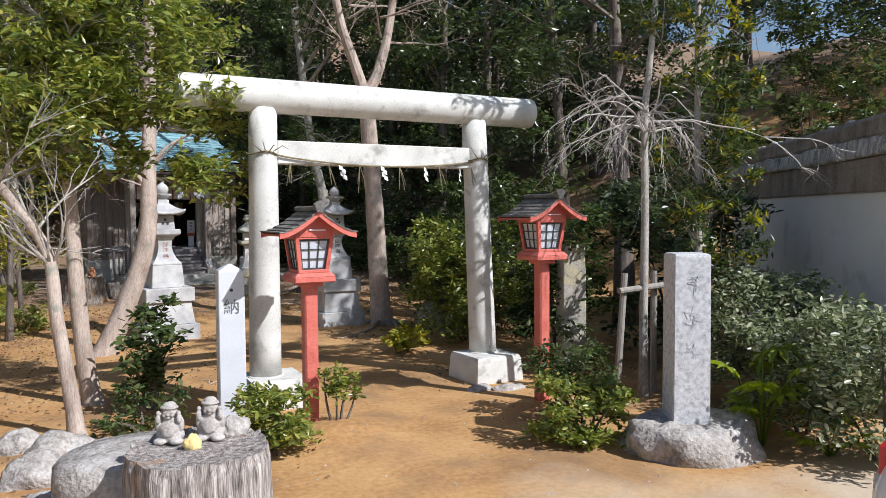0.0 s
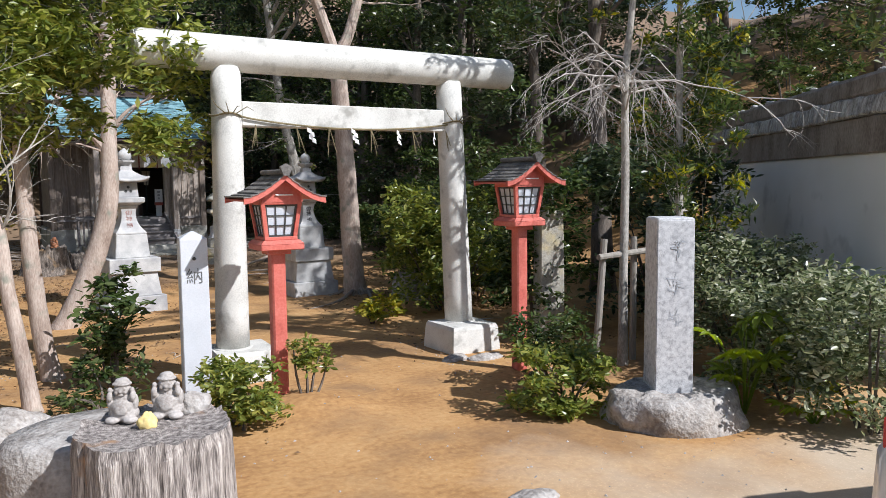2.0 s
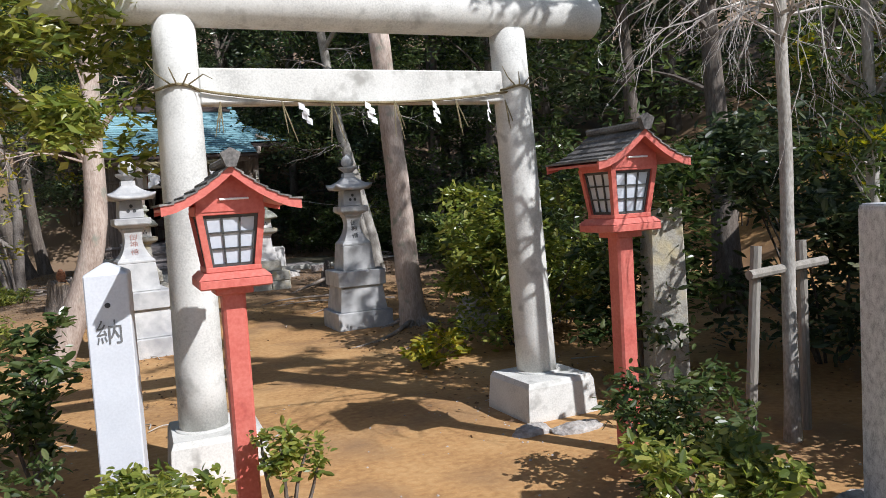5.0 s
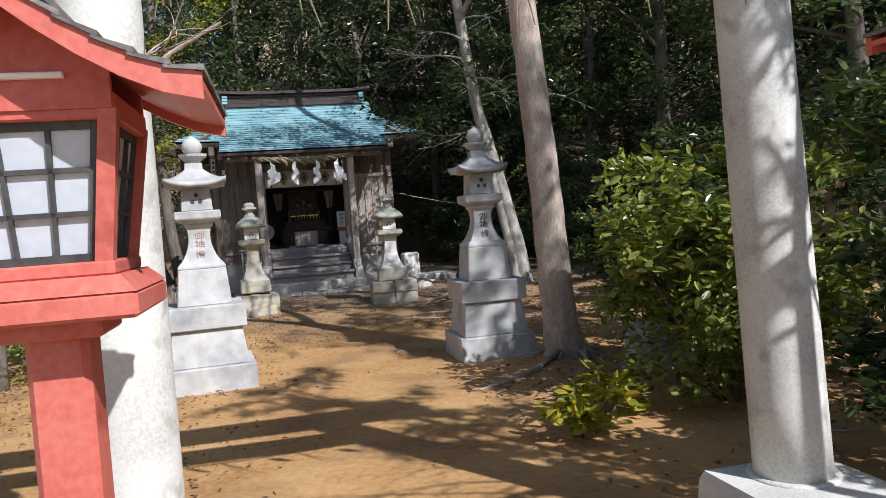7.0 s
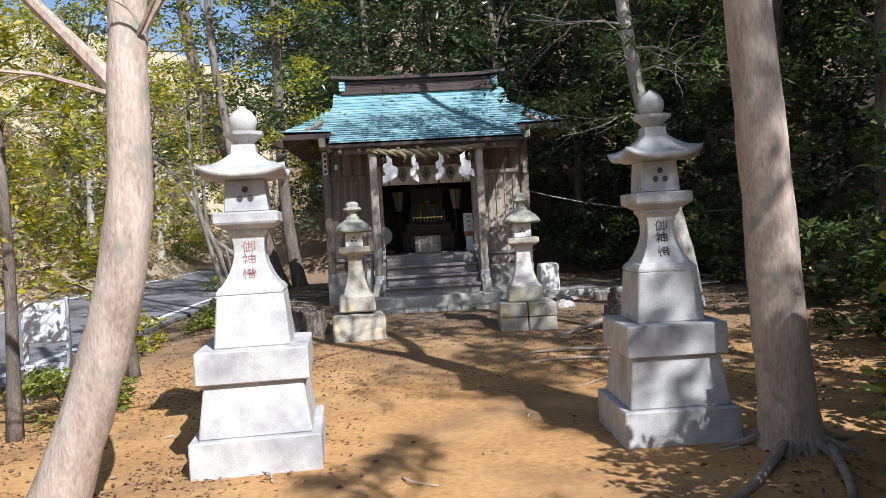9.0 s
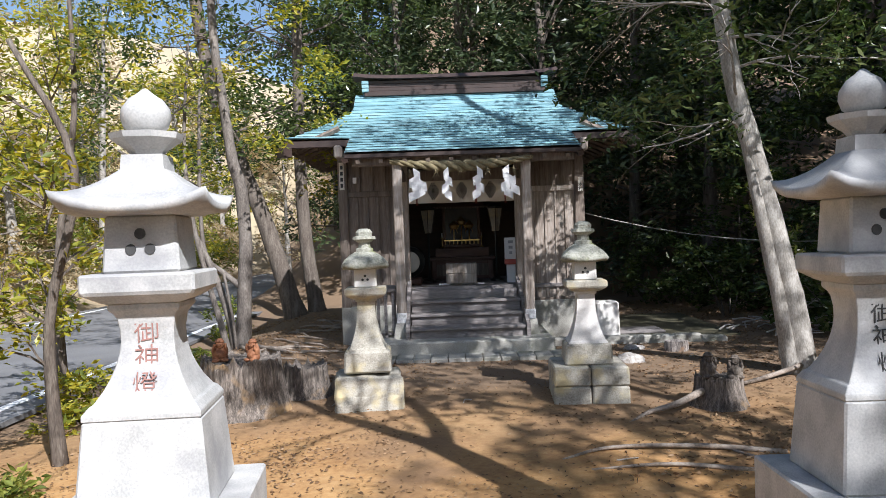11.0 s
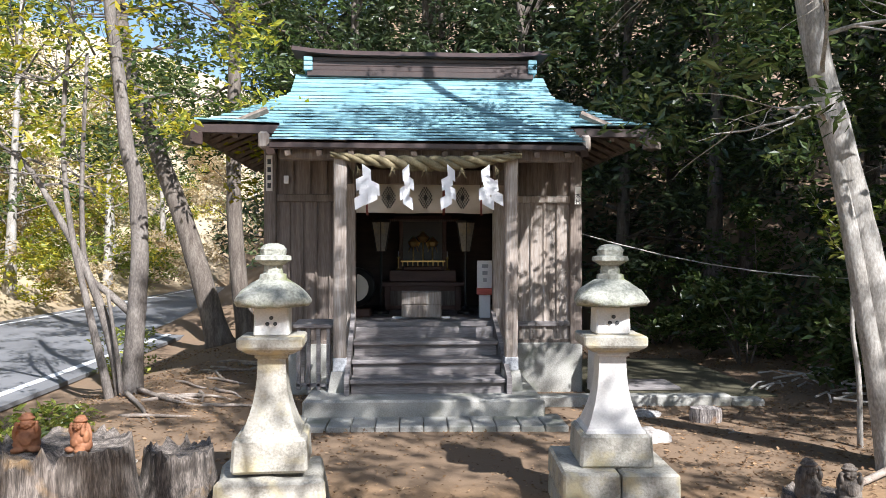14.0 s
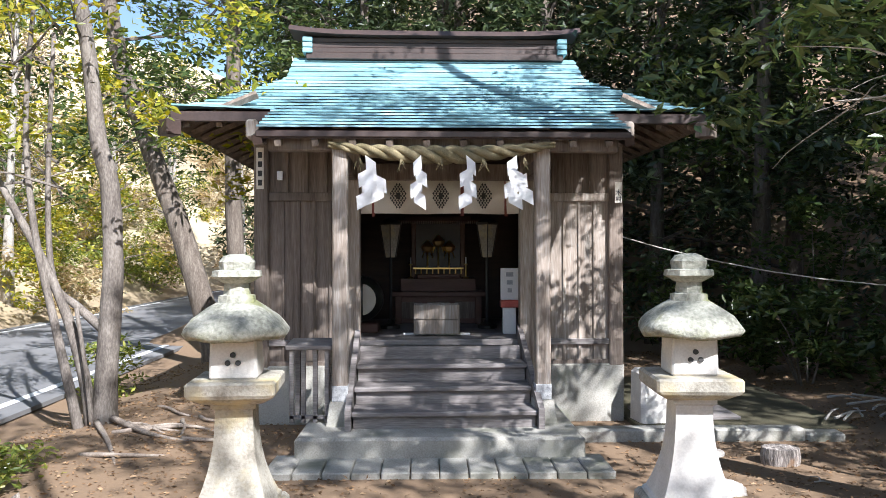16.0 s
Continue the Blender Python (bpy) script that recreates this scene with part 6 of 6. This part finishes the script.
    tube(bm, [(0.05, -0.17, 0.32), (0.0, -0.1, 0.32), (0.0, 0.1, 0.32), (0.05, 0.17, 0.32)], [0.19, 0.22, 0.22, 0.19], 24)
    part("shell", bm, M_BLACK, g, "", True)
    bm = bmesh.new()
    tube(bm, [(0.0, -0.185, 0.32), (0.0, -0.172, 0.32)], [0.15, 0.155], 24)
    part("skin", bm, M_CLOTH, g, "pale drum skin")
    part("stand", boxm((0.34, 0.30, 0.09), (0, 0, 0), bevel=0.01), M_ALTAR, g)
    g = thing("notice_board", (CX + 0.66, 18.78, f), 0, "white notice with dark writing and a red box below", "notice")
    part("board", boxm((0.17, 0.02, 0.30), (0, 0, 0.32), bevel=0.004), M_SHIDE, g)
    for k in range(3):
        part("writing", boxm((0.07 - 0.015 * k, 0.003, 0.04), (0.0, -0.0125, 0.54 - 0.075 * k), bevel=0), M_GREYINK, g)
    part("red_box", boxm((0.17, 0.14, 0.07), (0, 0.02, 0.25), bevel=0.006), M_RED, g)
    part("stand", boxm((0.12, 0.10, 0.25), (0, 0.03, 0.0), bevel=0.006), M_SHIDE, g)
    # slatted box beside the steps
    g = thing("slatted_stand", (CX - 1.02, 17.62, 0.355), 0, "small grey slatted wooden stand with a sloping lid", "stand")
    part("lid", boxm((0.36, 0.34, 0.035), (0, 0, 0.575), (4, 0, 0), bevel=0.006), M_STEP, g)
    for k in range(4):
        part("slat", boxm((0.035, 0.03, 0.575), (-0.135 + 0.09 * k, -0.13, 0), bevel=0.003), M_STEP, g)
    for s in (-1, 1):
        part("back_leg", boxm((0.04, 0.04, 0.575), (s * 0.13, 0.12, 0), bevel=0.003), M_STEP, g)
    part("bottom_rail", boxm((0.31, 0.03, 0.03), (0, -0.13, 0.03), bevel=0.003), M_STEP, g)
    # name strips on the corner posts
    g = thing("name_strip", (CX - 1.565, Y_WALL - 0.11, 2.22), 1.5, "narrow wooden name strip on the shrine post", "sign")
    part("strip", boxm((0.065, 0.012, 0.36), (0, 0, 0), bevel=0.003), M_CLOTH, g)
    for k in range(4):
        part("writing", boxm((0.035, 0.003, 0.05), (0, -0.0075, 0.03 + 0.08 * k), bevel=0), M_INK, g)
    g = thing("name_strip", (CX + 1.56, Y_WALL - 0.11, 2.10), 1.5, "small paper name strip on the shrine post", "sign")
    part("strip", boxm((0.06, 0.006, 0.18), (0, 0, 0), bevel=0.0), M_CLOTH, g)
    for k, ch in enumerate("木村"):
        letters("writing", ch, 0.06, M_INK, g, (0, -0.006, 0.085 - 0.06 * k))
    g = thing("switch_box", (CX - 1.40, Y_WALL - 0.075, 2.30), 1.5, "small white switch box on the plank wall", "switch box")
    part("case", boxm((0.05, 0.03, 0.08), (0, 0, 0), bevel=0.006), M_SHIDE, g)


build_inside()


# ---- stumps, basin, carved stones, rocks ----
def stump(name, at, r, h, label, seed, teeth=0.05, flare=0.25, wood=M_STUMP):
    rng = random.Random(seed)
    bm = bmesh.new()
    rings = []
    n = 72
    for j in range(11):
        t = j / 10
        ring = []
        for i in range(n):
            a = math.tau * i / n
            groove = 0.05 * noise.noise((math.cos(a) * 9, math.sin(a) * 9, t * 1.2 + seed)) + 0.035 * noise.noise((math.cos(a) * 22, math.sin(a) * 22, t * 2 + seed))
            lobes = 0.10 * noise.noise((math.cos(a) * 2.2, math.sin(a) * 2.2, seed))
            rr = r * (1 + flare * (1 - t) ** 2.2 + groove + lobes)
            z = -0.05 + (h + 0.05) * t
            if j == 10:
                z += teeth * noise.noise((math.cos(a) * 6, math.sin(a) * 6, seed))
                rr *= 0.97
            ring.append((rr * math.cos(a), rr * math.sin(a), z))
        rings.append(ring)
    for s, dz in ((0.88, -0.012), (0.5, -0.02), (0.05, -0.015)):
        rings.append([(x * s / 0.97, y * s / 0.97, h + dz + (z - h) * s * 0.5) for x, y, z in rings[10]])
    loft(bm, rings)
    return solo(name, bm, wood, at, label, "tree stump", smooth=False)


def figure(name, at, s, material, label, seed, rz=0):
    """A small squat carved figure, one plain mesh of merged lumps."""
    lumps = [((0, 0.02, 0.20), (0.33, 0.24, 0.22)), ((0, -0.02, 0.36), (0.27, 0.22, 0.22)), ((0, 0.02, 0.52), (0.24, 0.17, 0.17)), ((0, -0.04, 0.74), (0.165, 0.15, 0.16)), ((0, -0.02, 0.86), (0.21, 0.18, 0.055)), ((0, 0.0, 0.91), (0.15, 0.14, 0.085)), ((0, -0.185, 0.71), (0.035, 0.03, 0.03)), ((0, -0.155, 0.635), (0.075, 0.035, 0.03)), ((0, -0.22, 0.30), (0.14, 0.05, 0.11)), ((0, 0.12, 0.42), (0.28, 0.10, 0.40))]
    for sx in (-1, 1):
        lumps += [((sx * 0.26, -0.03, 0.46), (0.075, 0.10, 0.19)), ((sx * 0.24, -0.12, 0.60), (0.065, 0.075, 0.12)), ((sx * 0.23, -0.10, 0.74), (0.055, 0.06, 0.06)), ((sx * 0.19, -0.18, 0.09), (0.16, 0.13, 0.085)), ((sx * 0.075, -0.165, 0.765), (0.045, 0.02, 0.018)), ((sx * 0.09, -0.16, 0.69), (0.045, 0.035, 0.04)), ((sx * 0.16, -0.02, 0.72), (0.03, 0.04, 0.065))]
    bm = bmesh.new()
    for c, rad in lumps:
        made = bmesh.ops.create_icosphere(bm, subdivisions=3, radius=1)["verts"]
        for v in made:
            d = v.co.copy()
            p = Vector((c[0] + d.x * rad[0], c[1] + d.y * rad[1], c[2] + d.z * rad[2]))
            v.co = p + d * 0.012 * noise.noise(p * 9 + Vector((seed, 0, 0)))
            v.co.z = max(v.co.z, 0)
    bmesh.ops.scale(bm, vec=(s, s, s), verts=bm.verts)
    ob = solo(name, bm, material, at, label, "statue", smooth=True)
    fuse = ob.modifiers.new("fuse", "REMESH")
    fuse.mode, fuse.voxel_size, fuse.use_smooth_shade = "VOXEL", 0.017 * s, True
    me = bpy.data.meshes.new_from_object(ob.evaluated_get(bpy.context.evaluated_depsgraph_get()))
    ob.modifiers.clear()
    ob.data = me
    ob.rotation_euler[2] = radians(rz)
    return ob


def rock(at, size, seed, label="rough pale rock on the ground", mat=None):
    bm = bmesh.new()
    bmesh.ops.create_icosphere(bm, subdivisions=4, radius=1)
    for v in bm.verts:
        d = v.co.copy()
        f = 1 + 0.28 * noise.noise(d * 1.3 + Vector((seed, 2, 0))) + 0.10 * noise.noise(d * 3.3 + Vector((0, seed, 0))) + 0.03 * noise.noise(d * 9)
        v.co = Vector((d.x * size[0] * f, d.y * size[1] * f, max(d.z * size[2] * f, -0.3 * size[2])))
    return solo("rock", bm, mat or M_BOULDER, (at[0], at[1], at[2] + 0.0), label, "rock", "rocks on the ground", smooth=True)


stump("tree_stump", (0.50, 3.72, 0), 0.33, 0.585, "grey split tree stump with carved stones on it", 5, 0.03, 0.12)
figure("carved_figure", (0.40, 3.90, 0.565), 0.205, M_STATUE, "small smiling squat stone figure on a stump", 1, -24)
figure("carved_figure", (0.585, 3.86, 0.565), 0.215, M_STATUE, "small squat stone figure with a cap on a stump", 7, -24)
rock((0.475, 3.74, 0.585), (0.04, 0.032, 0.05), 9, "small yellow stone on a stump", M_YELLOW)
rock((0.71, 3.90, 0.585), (0.085, 0.06, 0.075), 4, "pale rough stone beside two figures")


def build_basin():
    bm = bmesh.new()
    n = 40
    def ring(s, z):
        return [((0.38 * s + 0.02 * math.sin(3 * math.tau * i / n)) * math.cos(math.tau * i / n), 0.31 * s * math.sin(math.tau * i / n), z) for i in range(n)]
    loft(bm, [ring(0.92, -0.05), ring(0.98, 0.08), ring(1.0, 0.30), ring(0.98, 0.40), ring(0.90, 0.435), ring(0.5, 0.44), ring(0.1, 0.445)])
    ob = solo("stone_block", bm, M_BOULDER, (0.27, 4.36, 0), "rounded worn grey stone block beside a stump", "stone block", smooth=True)
    ob.rotation_euler[2] = radians(25)


build_basin()
for i, (x, y, sx, sy, sz) in enumerate(((-0.18, 5.45, 0.20, 0.16, 0.17), (-0.02, 5.95, 0.22, 0.17, 0.14), (-0.28, 6.2, 0.15, 0.13, 0.15), (0.30, 5.9, 0.18, 0.12, 0.08), (-0.15, 4.85, 0.14, 0.12, 0.12), (0.62, 5.35, 0.12, 0.1, 0.06), (3.78, 6.02, 0.18, 0.08, 0.05), (3.52, 6.12, 0.14, 0.08, 0.05), (4.30, 16.3, 0.14, 0.11, 0.09), (4.85, 9.4, 0.34, 0.28, 0.40), (4.55, 17.2, 0.12, 0.1, 0.05), (2.25, 3.3, 0.14, 0.10, 0.035))):
    rock((x, y, ground_z(x, y)), (sx, sy, sz), 20 + i)
bm = bmesh.new()
loft(bm, [ngon(4, s, z, math.pi / 4) for s, z in ((0.13, -0.05), (0.125, 0.9), (0.115, 1.32))])
bmesh.ops.bevel(bm, geom=bm.edges[:], offset=0.01, segments=1, affect="EDGES")
solo("old_stone_post", bm, M_OLDSTONE, (4.86, 6.45, 0), "old grey squared stone post among bushes", "post").rotation_euler[2] = radians(-20)

stump("tree_stump", (0.66, 14.62, 0.1), 0.33, 0.50, "old grey cracked tree stump with a carved piece on it", 8, 0.09, 0.35, M_STUMPOLD)
figure("wood_carving", (0.52, 14.50, 0.585), 0.20, M_RUSTY, "small reddish brown wood carving on a stump", 12, 20)
figure("wood_carving", (0.80, 14.48, 0.585), 0.19, M_RUSTY, "small reddish brown wood carving on a stump", 13, -30)
stump("tree_stump", (1.10, 15.12, 0.1), 0.20, 0.34, "low dark rotten stump beside a larger one", 21, 0.08, 0.5, M_STUMPOLD)
stump("tree_stump", (4.56, 14.35, 0.1), 0.18, 0.28, "low mossy grey stump with spreading roots", 15, 0.04, 0.55, M_STUMPOLD)
figure("wood_carving", (4.46, 14.28, 0.37), 0.21, M_BARKDARK, "small dark brown wood carving on a low stump", 17, 15)
figure("wood_carving", (4.67, 14.28, 0.36), 0.19, M_BARKDARK, "small dark brown wood carving on a low stump", 18, -10)


# ---- roots, twigs and leaf litter on the ground ----
def build_ground_clutter():
    rng = random.Random(23)
    def lying(name, pts, r0, r1, mat, label, cat):
        bm = bmesh.new()
        P = spline([(x, y, ground_z(x, y) + z) for x, y, z in pts], 5)
        tube(bm, P, [r0 + (r1 - r0) * i / (len(P) - 1) for i in range(len(P))], 7)
        solo(name, bm, mat, (0, 0, 0), label, cat, smooth=True)
    for pts, r0 in (([(4.45, 14.3, 0.14), (4.15, 14.1, 0.08), (3.95, 14.12, 0.02), (3.7, 13.9, -0.02)], 0.032), ([(5.7, 15.4, 0.08), (5.2, 15.1, 0.03), (4.8, 14.9, 0.01), (4.4, 15.0, -0.02)], 0.026), ([(4.6, 13.2, 0.0), (4.1, 13.3, 0.025), (3.5, 13.35, 0.02), (3.15, 13.2, 0.0)], 0.022), ([(4.3, 12.9, 0.0), (3.8, 13.0, 0.02), (3.3, 13.0, 0.0)], 0.018), ([(5.0, 12.6, 0.0), (4.5, 12.9, 0.02), (4.2, 13.4, 0.0)], 0.02), ([(4.3, 10.2, 0.05), (3.8, 9.6, 0.01), (3.3, 9.4, -0.01)], 0.03), ([(4.5, 10.1, 0.05), (4.2, 9.4, 0.02), (3.7, 8.9, -0.01)], 0.03), ([(-0.3, 18.4, 0.05), (0.2, 17.9, 0.02), (0.6, 17.7, -0.01)], 0.03), ([(-0.4, 18.3, 0.04), (0.0, 17.6, 0.02), (0.3, 17.0, -0.01)], 0.028), ([(4.6, 12.2, 0), (4.0, 12.3, 0.02), (3.6, 12.1, 0.0)], 0.016)):
        lying("surface_root", pts, r0, r0 * 0.35, M_ROOT, "bare grey-brown root lying on the earth", "root")
    for k in range(46):
        x, y = rng.uniform(-0.2, 5.4), rng.uniform(6.8, 17.0)
        if 1.9 < x < 3.4 and rng.random() < 0.6:
            continue
        a, L = rng.uniform(0, math.tau), rng.uniform(0.08, 0.28)
        lying("fallen_twig", [(x, y, 0.006), (x + L * 0.5 * math.cos(a), y + L * 0.5 * math.sin(a), 0.02), (x + L * math.cos(a + 0.4), y + L * math.sin(a + 0.4), 0.008)], 0.006, 0.003, M_TWIG, "dry fallen twig on bare earth", "twig")
    nr = np.random.default_rng(50)
    pts = []
    while len(pts) < 20000:
        x, y = nr.uniform(-1.2, 7.5), nr.uniform(4.5, 23)
        path = abs(x - 2.65 - 0.05 * (y - 9))
        p = min(max((path - 0.5) / 1.3, 0.015), 1) * min(max((y - 4) / 6, 0.15), 1) * (0.35 + 0.9 * max(noise.noise((x * 0.8, y * 0.8, 4)), -0.3))
        if nr.random() < p:
            pts.append((x, y, ground_z(x, y) + nr.uniform(0.003, 0.018)))
    ob = part("leaf_litter", leaf_mesh(pts, 0.04, nr, 0.45, 0.0, 0.12), L_LITTER)
    tagged(ob, "scattered dry brown leaves over the earth", "leaf litter", kind="stuff")
    peb_v, peb_f = [], []
    for k in range(900):
        x, y = nr.uniform(-1.2, 5.0), nr.uniform(1.5, 8.0)
        if nr.random() < 0.5 and 1.6 < x < 3.4 and y > 4:
            continue
        s = nr.uniform(0.004, 0.011)
        c = np.array([x, y, ground_z(x, y)])
        i = len(peb_v)
        for dx, dy, dz in ((1, 0, 0), (0, 1, 0), (-1, 0, 0), (0, -1, 0), (0, 0, 0.8)):
            peb_v.append((c + np.array([dx, dy, dz]) * s * nr.uniform(0.7, 1.3)).tolist())
        peb_f += [(i, i + 1, i + 4), (i + 1, i + 2, i + 4), (i + 2, i + 3, i + 4), (i + 3, i, i + 4)]
    tagged(part("pebbles", (peb_v, [], peb_f), M_BOULDER), "loose pale pebbles on the sandy ground", "pebbles", kind="stuff")
    # overhead wire beside the shrine
    bm = bmesh.new()
    tube(bm, [(4.2 + 0.5 * i, 18.9 - 0.05 * i, 1.86 - 0.16 * i + 0.012 * i * i) for i in range(10)], [0.006] * 10, 5)
    solo("wire", bm, M_TWIG, (0, 0, 0), "thin pale wire strung between shrine and trees", "wire")


build_ground_clutter()


def build_roadside_board():
    g = thing("roadside_board", (-0.80, 12.9, 0), 12, "greyish white roadside board on posts on the verge", "board")
    part("panel", boxm((0.34, 0.03, 0.34), (0, 0, 0.52), bevel=0.006), M_PAPER, g)
    part("lower_panel", boxm((0.34, 0.03, 0.2), (0, 0, 0.14), bevel=0.006), M_PAPER, g)
    for s in (-1, 1):
        part("post", boxm((0.04, 0.04, 0.95), (s * 0.17, 0.03, -0.05), bevel=0.006), M_PAPER, g)


build_roadside_board()


def build_yard_clutter():
    rng = random.Random(77)
    bm = bmesh.new()
    rings = []
    for j, (r, z) in enumerate(((0.10, -0.02), (0.105, 0.05), (0.10, 0.115), (0.06, 0.122), (0.005, 0.12))):
        rings.append([(r * (1.3 + 0.12 * noise.noise((math.cos(a) * 3, math.sin(a) * 3, j))) * math.cos(a), r * math.sin(a), z) for a in (math.tau * i / 20 for i in range(20))])
    loft(bm, rings)
    solo("cut_log", bm, M_STUMP, (4.98, 16.95, ground_z(4.98, 16.95)), "short pale cut log standing on bare earth", "log")
    g = thing("sapling", (5.76, 16.0, ground_z(5.76, 16.0)), 0, "thin pale sapling with few leaves in the yard", "sapling")
    part("trunk", stem([(0, 0, -0.05), (-0.01, 0, 0.5), (-0.06, 0, 0.9), (-0.05, 0, 1.4), (-0.09, 0.02, 2.0)], 0.022, 0.010, None, 8, 4), M_BARKGREY, g, "", True)
    bm, tips = bmesh.new(), []
    for k in range(7):
        p = twigs(bm, (-0.05, 0, rng.uniform(0.9, 1.9)), (rng.uniform(-1, 1), rng.uniform(-1, 0.5), 0.5), rng.uniform(0.3, 0.5), 0.006, 1, rng, 0.0, 4, 0.6, 2)
        tips += [(q.x, q.y, q.z, 0.07) for q in p[2:]]
    part("branchwork", bm, M_BARKGREY, g)["kind"] = "stuff"
    part("foliage", leaf_mesh(cluster_points(tips, 7, np.random.default_rng(5), 0.1), 0.085, np.random.default_rng(6), 0.4, 0.0, 0.6), L_BRIGHT, g)
    bm = bmesh.new()
    for k in range(90):
        x, y = rng.gauss(0, 0.42), rng.gauss(0, 0.3)
        z, a, L = max(0.02, 0.26 - 0.3 * (abs(x) + abs(y)) + rng.uniform(-0.08, 0.1)), rng.gauss(0.2, 0.7), rng.uniform(0.25, 0.6)
        tube(bm, [(x - L / 2 * math.cos(a), y - L / 2 * math.sin(a), max(z + rng.uniform(-0.08, 0.05), 0.01)), (x, y, z + 0.02), (x + L / 2 * math.cos(a), y + L / 2 * math.sin(a), max(z + rng.uniform(-0.1, 0.06), 0.01))], [0.012, 0.010, 0.005], 5)
    solo("dead_brush", bm, M_TWIG, (7.0, 17.9, ground_z(7.0, 17.9)), "low pile of dry cut branches at the wood's edge", "brush", kind="stuff")
    for k in range(22):
        x, y = rng.uniform(-0.3, 1.1), rng.uniform(17.2, 22.0)
        if x > 0.55 and y > 18.0:
            x -= 0.6
        a = rng.gauss(-0.35, 0.5)
        bm = bmesh.new()
        pts = [(x + d * math.cos(a) , y + d * math.sin(a) + 0.06 * math.sin(d * 9 + k), ground_z(x + d * math.cos(a), y + d * math.sin(a)) + h) for d, h in ((0, 0.0), (0.2, 0.022), (0.45, 0.018), (0.7, -0.012))]
        P = spline(pts, 4)
        tube(bm, P, [0.022 - 0.014 * i / len(P) for i in range(len(P))], 6)
        solo("surface_root", bm, M_ROOT, (0, 0, 0), "bare grey-brown root lying on the earth", "root", smooth=True)
    nr = np.random.default_rng(52)
    pts = []
    while len(pts) < 14000:
        x, y = nr.uniform(-0.3, 7.2), nr.uniform(12.0, 22)
        if nr.random() < 0.25 + max(noise.noise((x * 1.3, y * 1.3, 9)), 0) and not (1.3 < x < 3.9 and y > 16.6):
            pts.append((x, y, ground_z(x, y) + nr.uniform(0.003, 0.016)))
    tagged(part("leaf_litter", leaf_mesh(pts, 0.032, nr, 0.35, 0.0, 0.12), L_LITTER), "fine dry brown leaf litter in the shrine yard", "leaf litter", kind="stuff")


build_yard_clutter()


def build_car():
    paint = surf("white_car_paint", [(0.70, 0.70, 0.71), (0.76, 0.76, 0.77)], 2, 0.18, 0.0)
    lens = surf("red_lamp_lens", [(0.45, 0.02, 0.02), (0.55, 0.03, 0.03)], 8, 0.12, 0.0)
    glass = surf("dark_car_glass", [(0.015, 0.017, 0.02), (0.025, 0.028, 0.03)], 4, 0.05, 0.0)
    g = thing("car", (2.19, 0.86, 0), 0, "small white parked car with red tail lamps", "car")
    def skin(rows):
        bm = bmesh.new()
        rings = []
        for x, hw, z0, z1 in rows:
            ring = []
            for i in range(24):
                a = math.tau * i / 24
                c, s = math.cos(a), math.sin(a)
                ring.append((x, hw * math.copysign(abs(c) ** 0.45, c), (z0 + z1) / 2 + (z1 - z0) / 2 * math.copysign(abs(s) ** 0.45, s)))
            rings.append(ring)
        loft(bm, rings)
        return bm
    part("body", skin([(0.0, 0.58, 0.36, 0.80), (0.04, 0.68, 0.26, 0.88), (0.14, 0.76, 0.20, 0.93), (0.6, 0.79, 0.18, 0.95), (2.4, 0.79, 0.18, 0.93), (3.0, 0.77, 0.18, 0.86), (3.3, 0.70, 0.22, 0.78), (3.38, 0.60, 0.32, 0.66)]), paint, g, "white paint", True)
    part("cabin", skin([(0.16, 0.58, 0.88, 1.02), (0.42, 0.62, 0.88, 1.26), (0.9, 0.62, 0.88, 1.34), (1.9, 0.61, 0.88, 1.34), (2.6, 0.60, 0.86, 0.96)]), glass, g, "dark window glass", True)
    part("roof", skin([(0.40, 0.58, 1.25, 1.29), (0.9, 0.60, 1.32, 1.37), (1.8, 0.59, 1.32, 1.37), (2.05, 0.55, 1.27, 1.31)]), paint, g, "", True)
    for s in (-1, 1):
        part("tail_lamp", boxm((0.10, 0.06, 0.15), (0.15, s * 0.69, 0.76), (0, 0, -s * 25), bevel=0.03), lens, g, "red tail lamp")
        for x in (0.62, 2.75):
            w = part("wheel", turned([(0.0, -0.08), (0.22, -0.08), (0.27, -0.05), (0.27, 0.05), (0.22, 0.08), (0.0, 0.08)], 24), M_BLACK, g, "black tyre")
            w.matrix_basis = pose(x, s * 0.735, 0.265, 90, 0, 0)
            r = part("rim", turned([(0.0, -0.09), (0.15, -0.09), (0.17, -0.07), (0.17, 0.07), (0.15, 0.09), (0.0, 0.09)], 20), M_PAPER, w, "silver rim")
    part("bumper_strip", boxm((0.03, 1.0, 0.06), (-0.005, 0, 0.45), bevel=0.012), M_BLACK, g)


build_car()
